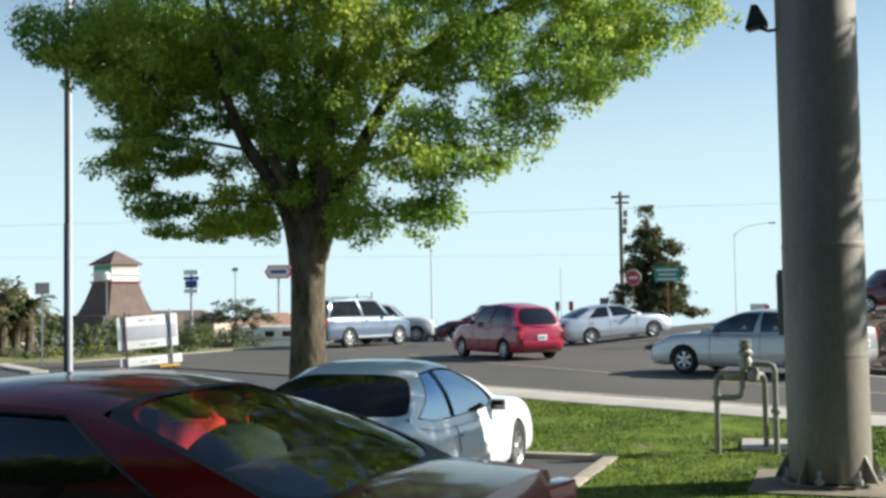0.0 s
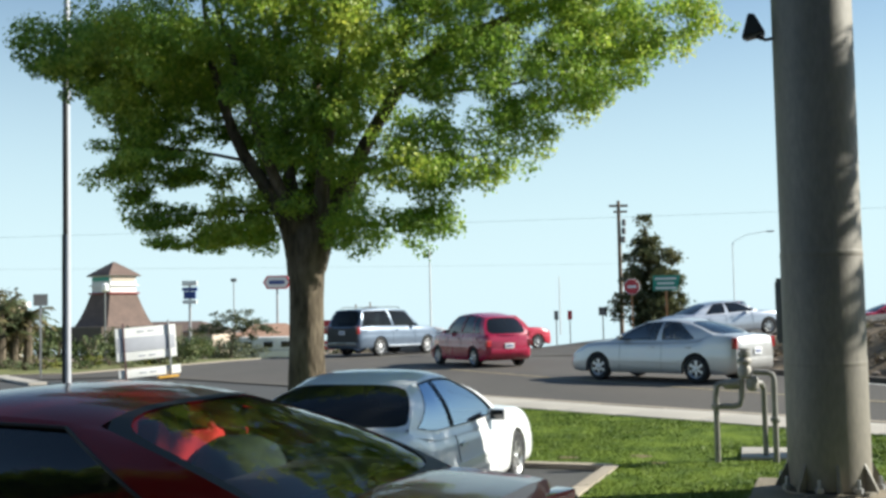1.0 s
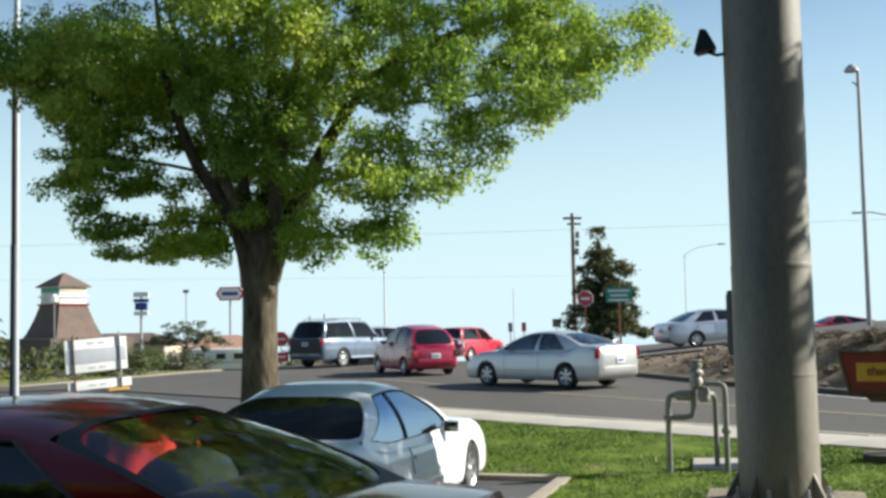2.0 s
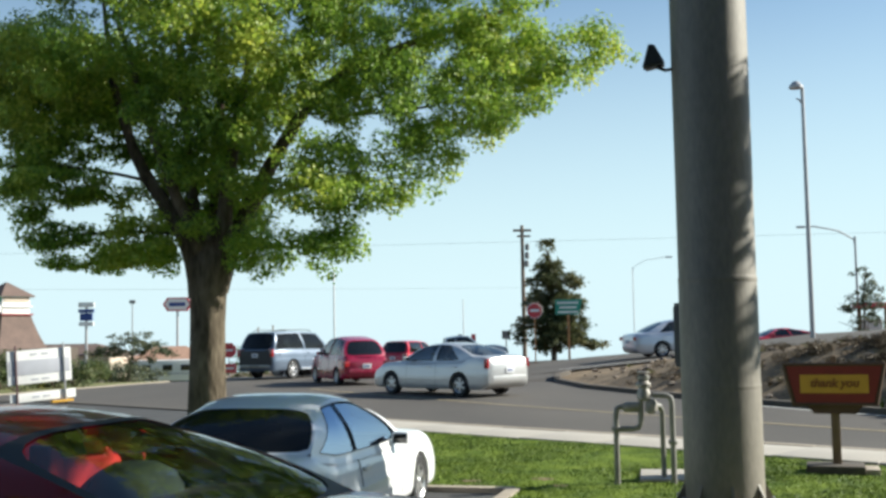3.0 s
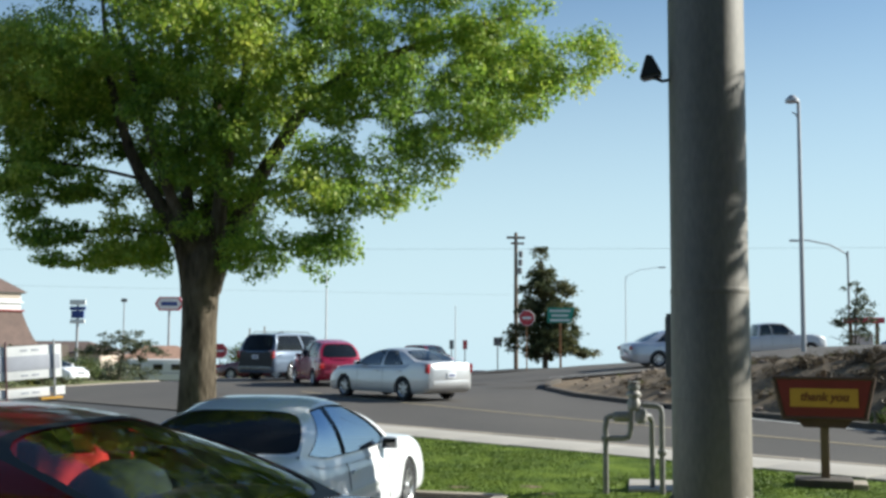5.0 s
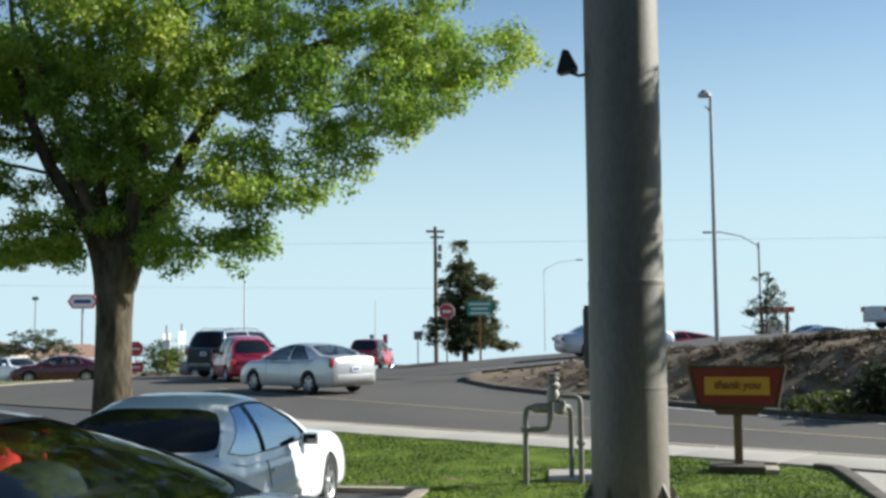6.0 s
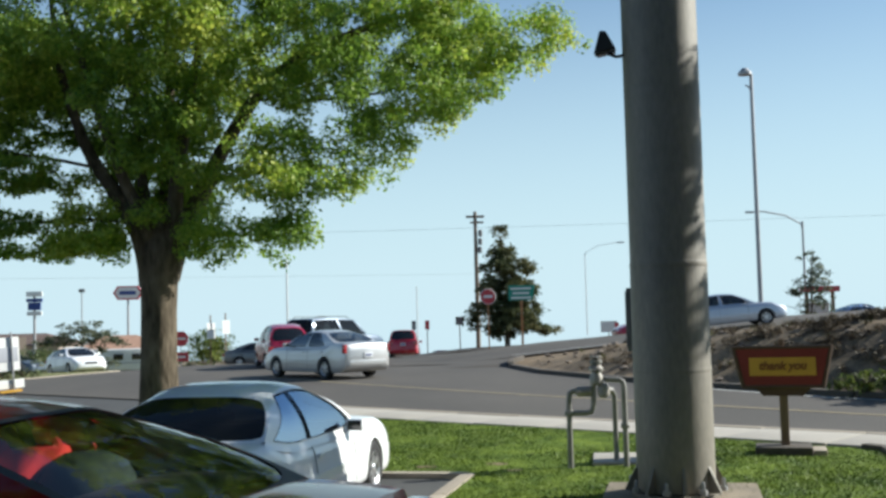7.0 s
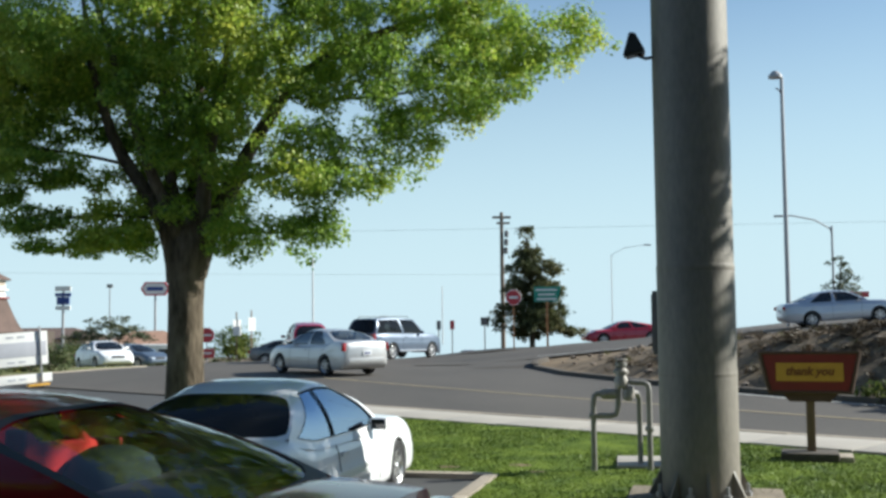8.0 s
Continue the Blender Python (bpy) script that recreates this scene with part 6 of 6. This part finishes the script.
def build_poles():
    t = tall_pole("flag_pole", "slim dark and grey steel pole at the car park edge", -18.85, 26, 9.5, 0.075, 0.065, "board_grey")
    part("dark_sleeve", tube([(-0.025, -0.04, 3.7), (-0.025, -0.04, 7.2)], 0.065, 12), "black", t)
    part("dark_strip", tube([(-0.07, -0.03, 0.0), (-0.06, -0.03, 3.7)], 0.05, 8), "black", t)
    # utility pole with crossarm beside the pine
    t = tall_pole("utility_pole", "brown wooden utility pole with crossarms", 9.25, 66, 8.4, 0.14, 0.1, "wood_pole", z=-0.3)
    part("crossarm", box(1.1, 0.12, 0.14, (0, 0, 8.1), 0.01), "wood_pole", t)
    part("crossarm", box(0.8, 0.1, 0.12, (0.1, 0, 7.75), 0.01), "wood_pole", t)
    for k, (x, z) in enumerate(((0.3, 6.9), (0.28, 6.4), (0.25, 5.9))):
        part("transformer", lathe([(0.1, 0), (0.13, 0.03), (0.13, 0.34), (0.08, 0.4)], 12), "sign_back", t, at=pose(x, 0, z))
    # street lamps
    t = tall_pole("street_lamp", "tall galvanised street lamp beyond the bank", 23.6, 50, 11.3, 0.11, 0.075, "galvanised", "street lamp", z=0.9)
    lamp = part("lamp_head", lathe([(0.05, -0.05), (0.3, 0.0), (0.3, 0.12), (0.12, 0.3)], 14), "galvanised", t, at=pose(-0.28, 0, 11.25))
    part("bracket", tube([(0, 0, 10.5), (-0.15, 0, 10.75), (-0.28, 0, 10.8)], 0.035, 8), "galvanised", t)
    t = tall_pole("street_lamp", "curved-arm street lamp beyond the ramp", 25.75, 80, 7.6, 0.1, 0.07, "galvanised", "street lamp", z=0.2)
    part("arm", tube([(0, 0, 6.9), (-0.1, 0, 7.4), (-1.2, 0, 8.0), (-2.8, 0, 8.3), (-3.6, 0, 8.3)], 0.05, 8), "galvanised", t)
    part("lamp_head", box(0.6, 0.25, 0.14, (-3.8, 0, 8.27), 0.05), "galvanised", t)
    t = tall_pole("street_lamp", "slim curved-arm street lamp far beyond the crossing", 14.9, 110, 7.8, 0.055, 0.04, "white_metal", "street lamp", z=0)
    part("arm", tube([(0, 0, 7.4), (0.2, 0, 7.9), (1.4, 0, 8.5), (3.4, 0, 8.8)], 0.026, 8), "white_metal", t)
    part("lamp_head", box(0.7, 0.25, 0.14, (3.7, 0, 8.78), 0.05), "galvanised", t)
    tall_pole("light_pole", "slim pale light pole beyond the crossing", -0.62, 90, 8.2, 0.075, 0.06, "white_metal", z=-1)
    tall_pole("light_pole", "slim pale light pole beyond the crossing", 6.1, 130, 6.5, 0.07, 0.05, "white_metal", z=-1)
    t = tall_pole("light_pole", "thin dark light pole with a white lamp head", -17.08, 70, 3.9, 0.06, 0.045, "sign_back", z=-0.4)
    part("lamp_head", lathe([(0.1, 0.0), (0.24, 0.1), (0.24, 0.42), (0.12, 0.55)], 12), "sign_white", t, at=pose(0, 0, 3.75))
    # overhead wires
    for z, d, az0, az1 in ((11.7, 180, -40, 60), (8.6, 178, -60, 10)):
        a, b = polar(az0, d), polar(az1, d)
        w = thing("overhead_wire", "thin dark overhead wire", "wire", pose(0, 0, 0))
        pts = [a.lerp(b, k / 24) + Vector((0, 0, z - 0.6 * 4 * (k / 24) * (1 - k / 24))) for k in range(25)]
        part("strand", tube(pts, 0.012, 4), "sign_back", w)


def build_far_signs():
    # hexagonal pylon sign
    t = tall_pole("pylon_sign", "white and red hexagonal sign on a tall steel pole", -8.55, 120, 5.0, 0.13, 0.11, "galvanised", "sign", z=-0.4)
    hexa = [(-1.5, 0), (-1.05, 0.72), (1.05, 0.72), (1.5, 0), (1.05, -0.72), (-1.05, -0.72)]
    b = part("sign_box", prism(hexa, 0.4), "sign_red", t, "red bordered sign box", at=pose(0, 0, 5.6))
    part("panel", prism([(x * 0.86, z * 0.8) for x, z in hexa], 0.42), "sign_white", b)
    part("emblem", box(1.7, 0.44, 0.4, (0, 0, 0), 0.02), "sign_blue", b)
    # stacked pylon boxes
    t = tall_pole("pylon_sign", "stacked blue and white sign boxes on a pole", -12.95, 115, 5.6, 0.14, 0.12, "galvanised", "sign", z=-0.4)
    for z, w, h, m in ((5.5, 1.5, 0.5, "sign_white"), (4.9, 1.5, 0.35, "sign_blue"), (4.3, 1.2, 0.75, "sign_blue"), (3.6, 1.4, 0.4, "sign_white")):
        part("sign_box", box(w, 0.35, h, (0, 0, z), 0.02), m, t)
    t = tall_pole("light_pole", "slim light pole with a small lamp", -10.75, 100, 5.6, 0.06, 0.05, "galvanised", z=-0.6)
    part("lamp_head", box(0.5, 0.3, 0.3, (0, 0, 5.5), 0.05), "sign_back", t)


def gable(w, d, h, mat, parent, at, name="roof"):
    bm = bmesh.new()
    vs = [(-w / 2, -d / 2, 0), (w / 2, -d / 2, 0), (w / 2, d / 2, 0), (-w / 2, d / 2, 0), (-w / 2 + d * 0.35, 0, h), (w / 2 - d * 0.35, 0, h)]
    v = [bm.verts.new(p) for p in vs]
    for f in ((0, 1, 5, 4), (2, 3, 4, 5), (1, 2, 5), (3, 0, 4), (3, 2, 1, 0)):
        bm.faces.new([v[i] for i in f])
    bmesh.ops.recalc_face_normals(bm, faces=bm.faces)
    return part(name, bm, mat, parent, at=at, smooth=False)


def frustum(w0, w1, z0, z1, curve=0.0, n=6):
    """A four-sided tapering roof, flaring in a curve towards its eaves."""
    bm = bmesh.new()
    rows = []
    for k in range(n + 1):
        t = k / n
        w = (w0 + (w1 - w0) * (t ** (1 - curve) if curve else t)) / 2
        z = z0 + (z1 - z0) * t
        rows.append([bm.verts.new(p) for p in ((-w, -w, z), (w, -w, z), (w, w, z), (-w, w, z))])
    for a, b in zip(rows, rows[1:]):
        for k in range(4):
            bm.faces.new((a[k], a[(k + 1) % 4], b[(k + 1) % 4], b[k]))
    bm.faces.new(rows[0][::-1])
    bm.faces.new(rows[-1])
    return bm


def build_buildings():
    p = polar(-16.65, 92)
    t = thing("tower_building", "windmill-like tower with flared brown shingle roof", "building", pose(p.x, p.y, -0.5, 0, 0, 52))
    part("wall", box(7.6, 7.6, 1.7, (0, 0, 0.75), 0.05), "wall_dark", t)
    part("flared_roof", frustum(5.2, 2.55, 1.2, 4.2, 0.42, 8), "roof_brown", t, smooth=False)
    w = part("lantern", box(2.45, 2.45, 1.5, (0, 0, 4.9), 0.03), "stucco_white", t, "white lantern storey")
    for k in range(4):
        part("window", box(2.2, 0.06, 0.34, (0, 0, 0), 0.01), "sign_green" if k == 3 else "stucco", w, at=pose(0, 0, 5.35, 0, 0, 90 * k) @ pose(0, -1.24, 0))
        part("rail", box(2.75, 0.08, 0.1, (0, 0, 0), 0.01), "sign_white", w, at=pose(0, 0, 4.85, 0, 0, 90 * k) @ pose(0, -1.34, 0))
    part("band", box(2.85, 2.85, 0.14, (0, 0, 4.22), 0.03), "sign_dark_red", t)
    part("cap_roof", frustum(3.1, 0.12, 5.62, 6.75, -0.05, 4), "roof_brown", t, smooth=False)
    part("eaves", box(2.95, 2.95, 0.1, (0, 0, 5.6), 0.03), "stucco_white", t)
    # low building with a red tile roof, far off
    p = polar(-8.9, 118)
    t = thing("low_building", "long low tan building with a red tile roof", "building", pose(p.x, p.y, -3.6, 0, 0, 6))
    part("wall", box(8, 7, 3.0, (0, 0, 1.5), 0.02), "stucco", t)
    gable(9, 8.4, 1.4, "roof_tile", t, pose(0, 0, 3.0))
    for k in range(2):
        part("window", box(1.6, 0.08, 1.1, (-1.8 + 3.6 * k, -3.54, 1.7), 0.01), "window", t)
    p = polar(-13.8, 126)
    t = thing("low_building", "distant low building with a brown tile roof", "building", pose(p.x, p.y, -2.4, 0, 0, -8))
    part("wall", box(12, 8, 2.4, (0, 0, 1.2), 0.02), "stucco", t)
    gable(13, 9.4, 1.2, "roof_brown", t, pose(0, 0, 2.4))
    for k in range(3):
        part("window", box(1.6, 0.08, 1.1, (-3.4 + 3.6 * k, -4.04, 1.3), 0.01), "window", t)
    p = polar(-22.2, 60)
    t = thing("low_building", "tan stucco building behind the shrubs", "building", pose(p.x - 6, p.y + 4, -0.2, 0, 0, 15))
    part("wall", box(11, 6, 2.7, (0, 0, 1.35), 0.02), "stucco", t)
    part("parapet", box(11.3, 6.3, 0.3, (0, 0, 2.85), 0.02), "stucco_white", t)
    part("window", box(2, 0.08, 1.2, (2.5, -3.04, 1.5), 0.01), "window", t)
    # white camper beside the far building
    p = polar(-9.1, 98)
    t = thing("camper_trailer", "white camper trailer parked far beyond the verge", "trailer", pose(p.x, p.y, ground_z(p.x, p.y), 0, 0, 4))
    part("body", box(5.2, 2.2, 1.9, (0, 0, 1.35), 0.18), "white_metal", t)
    for x in (-1.6, 0.2, 1.7):
        part("window", box(0.8, 0.05, 0.5, (x, -1.11, 1.65), 0.01), "window", t)
    part("stripe", box(5.0, 0.03, 0.12, (0, -1.115, 1.15), 0.004), "board_grey", t)
    for x in (-0.5, 0.5):
        part("wheel", lathe([(0.2, -0.1), (0.33, -0.1), (0.33, 0.1), (0.2, 0.1)], 16, axis="Y"), "rubber", t, at=pose(x, -0.9, 0.33))
    # toll-booth like shelter behind the bank
    p = polar(26.4, 74)
    t = thing("shelter", "small white shelter with a red band beyond the ramp", "shelter", pose(p.x, p.y, 0.4, 0, 0, -15))
    for x in (-0.8, 0.8):
        part("post", box(0.2, 0.2, 2.6, (x, 0, 1.2), 0.01), "wood", t)
    part("roof", box(2.2, 1.6, 0.35, (0, 0, 2.55), 0.02), "sign_red", t)
    part("wall", box(1.3, 0.1, 1.6, (0, 0.5, 0.9), 0.01), "stucco_white", t)
    # guard rail along the far edge of the ramp
    line = [(33, 60.5), (38, 70), (42, 80), (45, 92)]
    rail = thing("guard_rail", "galvanised steel guard rail along the ramp", "guard rail", pose(0, 0, 0))
    pts = [Vector((x, y, ground_z(x, y) + 0.68)) for x, y in line]
    for a, b in zip(pts, pts[1:]):
        part("beam", tube([a, b], 0.11, 6), "white_metal", rail)
        n = 3
        for k in range(n):
            q = a.lerp(b, k / n)
            part("post", box(0.12, 0.12, 0.8, (q.x, q.y, q.z - 0.35), 0.01), "wood", rail)


def build_distance():
    """Glowing ring that paints pale haze over the far plain, all round, far behind everything."""
    m = bpy.data.materials.new("haze")
    m.use_nodes = True
    n, l = m.node_tree.nodes, m.node_tree.links
    n.remove(n["Principled BSDF"])
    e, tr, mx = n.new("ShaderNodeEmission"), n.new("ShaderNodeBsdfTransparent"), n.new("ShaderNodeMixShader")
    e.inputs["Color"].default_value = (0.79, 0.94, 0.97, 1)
    e.inputs["Strength"].default_value = HAZE_GLOW
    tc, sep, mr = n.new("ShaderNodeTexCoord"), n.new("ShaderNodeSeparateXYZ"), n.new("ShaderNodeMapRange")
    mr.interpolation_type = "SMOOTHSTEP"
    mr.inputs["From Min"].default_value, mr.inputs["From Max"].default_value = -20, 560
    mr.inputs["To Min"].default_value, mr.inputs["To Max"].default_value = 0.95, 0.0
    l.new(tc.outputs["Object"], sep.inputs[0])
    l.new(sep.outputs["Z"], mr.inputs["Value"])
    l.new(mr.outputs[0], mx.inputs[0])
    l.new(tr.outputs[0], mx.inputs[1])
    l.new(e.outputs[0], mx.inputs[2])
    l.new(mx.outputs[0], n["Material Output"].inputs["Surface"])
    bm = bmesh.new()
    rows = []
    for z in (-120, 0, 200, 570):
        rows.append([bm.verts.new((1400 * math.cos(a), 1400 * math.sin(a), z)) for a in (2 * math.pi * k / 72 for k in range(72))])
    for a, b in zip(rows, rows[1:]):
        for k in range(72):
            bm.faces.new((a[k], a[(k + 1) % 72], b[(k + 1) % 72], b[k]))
    tagged(part("backdrop", bm, m), "glowing ring painted as pale haze over the plain", "backdrop", kind="structure")


def build_back_wall():
    """Unseen plain wall added behind the camera to hold back sky light."""
    tagged(part("wall_south", box(44, 0.3, 9.0, (-6, -5.5, 4.5), 0.02), "wall_dark"), "unseen plain dark brown wall added to block sky light", "wall", kind="structure")


build_back_wall()
build_sign_pole()
build_backflow()
build_thank_you()
build_road_signs()
build_poles()
build_far_signs()
build_buildings()
build_distance()

# ---- what moves ----
def drive(ob, rows, lift=0.035):
    """Rows of seconds, bearing, distance, heading (degrees clockwise from ahead); the wheels stay on the ground."""
    keys = []
    for t, az, dist, head in rows:
        p = polar(az, dist)
        f = Vector((math.sin(radians(head)), math.cos(radians(head)), 0)) * 1.3
        z0, z1 = ground_z(p.x - f.x, p.y - f.y), ground_z(p.x + f.x, p.y + f.y)
        keys.append((t, pose(p.x, p.y, (z0 + z1) / 2 + lift, 0, 0, -head) @ pose(0, 0, 0, math.degrees(math.atan2(z1 - z0, 2.6)), 0, 0)))
    walk(ob, keys)


def motions():
    drive(CARS["sedan"], [(0, 15.95, 26.1, -49), (0.5, 13.7, 26.7, -47), (1, 11.5, 27.3, -44), (1.5, 9.5, 28.4, -42), (2.2, 7.2, 30.2, -40.5), (3, 5.2, 31.7, -39), (3.5, 3.95, 31.8, -38), (4.0, 3.5, 31.9, -37), (5.5, 2.8, 33.2, -35), (6.5, 1.9, 34.3, -33), (7, 1.2, 35.1, -32), (8, 0.0, 36.3, -32)])
    drive(CARS["wagon"], [(0, 3.15, 34.0, -27), (0.5, 2.5, 34.9, -26), (1, 1.8, 35.7, -25), (1.5, 1.25, 36.8, -22), (2.5, 0.4, 39, -18.5), (3.5, -0.25, 40.5, -17.5), (5.5, -0.72, 41.9, -15), (6.5, -0.9, 43.0, -11), (8, -1.0, 47.8, -8)])
    drive(CARS["suv"], [(0, -4.65, 44.9, 38), (0.5, -3.83, 45.8, 38), (1, -3.05, 46.2, 38), (1.5, -2.75, 46.5, 37), (3.5, -2.62, 47, 35), (5.0, -2.3, 47, 33), (5.5, -1.95, 47, 33), (6, -0.75, 47.2, 35), (6.5, 0.75, 47.8, 39), (7, 1.75, 49, 42), (7.5, 2.8, 50.8, 42), (8, 3.6, 52.2, 42)])
    drive(CARS["red_suv"], [(0, 3.9, 51.6, 70), (0.5, 3.3, 52, 68), (1, 3.2, 53, 64), (1.5, 3.9, 54, 45), (3.5, 3.3, 58, 30), (5.5, 5.4, 60, 25), (6.5, 6.0, 63, 12), (7, 5.4, 65, 8), (7.5, 4.9, 70, 4), (8, 3.8, 90, 0)])
    drive(CARS["ramp_sedan"], [(0, 8.6, 43, 70), (0.5, 12.0, 43.4, 70), (1, 14.4, 44.2, 72), (1.5, 15.6, 44.8, 76), (2.8, 17.25, 45.4, 84), (3.5, 17.65, 45.6, 87), (5.5, 17.8, 45.6, 89), (6, 18.5, 45.9, 92), (6.5, 20.1, 46.3, 95), (7, 21.9, 46.8, 97), (7.5, 23.75, 47.5, 99), (8, 25.95, 48.4, 101)], 0.06)
    drive(CARS["pickup"], [(0, -3.5, 52, 90), (0.5, -2.85, 52, 90), (1.0, -2.65, 52.1, 89), (1.5, -2.3, 52.4, 82), (2.2, -0.2, 55.5, 72), (2.8, 3.5, 60, 88), (3.2, 8.0, 58.6, 89), (3.5, 10.1, 58.3, 90), (4, 12.6, 58.2, 93), (4.6, 17.8, 57.6, 96), (5.3, 25.2, 57.8, 92), (5.5, 27.5, 58.2, 88), (6, 33.0, 60.5, 80), (6.6, 39, 66, 75), (8, 50, 84, 70)], 0.06)
    drive(CARS["sports"], [(0, 22.2, 60.5, -92), (1.5, 22.1, 60.5, -92), (5.5, 21.8, 60.5, -92), (6, 21.6, 60.5, -92), (6.5, 20.3, 60.8, -91), (7, 18.3, 61.2, -90), (7.5, 16.7, 61.8, -90), (8, 15.4, 62.4, -90)])
    drive(CARS["maroon"], [(0, 22.3, 49, -90), (0.3, 20.4, 50, -88), (0.6, 16.8, 55, -75), (1.0, 13.6, 60, -60), (1.5, 11.0, 66, -50), (3, 8.2, 84, -20), (8, 7.4, 110, 0)])
    drive(CARS["turning"], [(0, 2.1, 49.6, -90), (1.0, 1.8, 49.6, -90), (2.0, 0.9, 50, -78), (2.8, -0.6, 51.5, -70), (3.5, -1.8, 54, -60), (4.6, -3.2, 60, -55), (5.2, -4.4, 60, -75), (5.5, -5.5, 59.5, -85), (6.0, -9.6, 58.5, -92), (6.5, -13.2, 58.5, -95), (7.0, -17.0, 59, -95), (8, -24, 61, -92)], 0.05)
    drive(CARS["blue_coupe"], [(0, 29.0, 66.0, -95), (3.5, 28.8, 66.0, -95), (6.2, 28.5, 66.0, -95), (7, 27.8, 66.0, -95), (7.5, 27.3, 66.0, -94), (8, 26.7, 66.0, -93)], 0.06)
    drive(CARS["white_sedan"], [(0, -27, 86, 110), (3.5, -20, 75, 112), (4.8, -14.8, 69, 118), (5.5, -12.6, 66, 132), (6.0, -11.6, 62.5, 142), (7.0, -11.05, 59.5, 150), (8, -11.0, 57.5, 152)])
    drive(CARS["blue_sedan"], [(0, -29, 92, 120), (4.0, -24, 82, 112), (6.0, -18.5, 74, 112), (7.0, -14.2, 70, 114), (7.5, -12.0, 68, 120), (8, -9.6, 66, 130)])


motions()
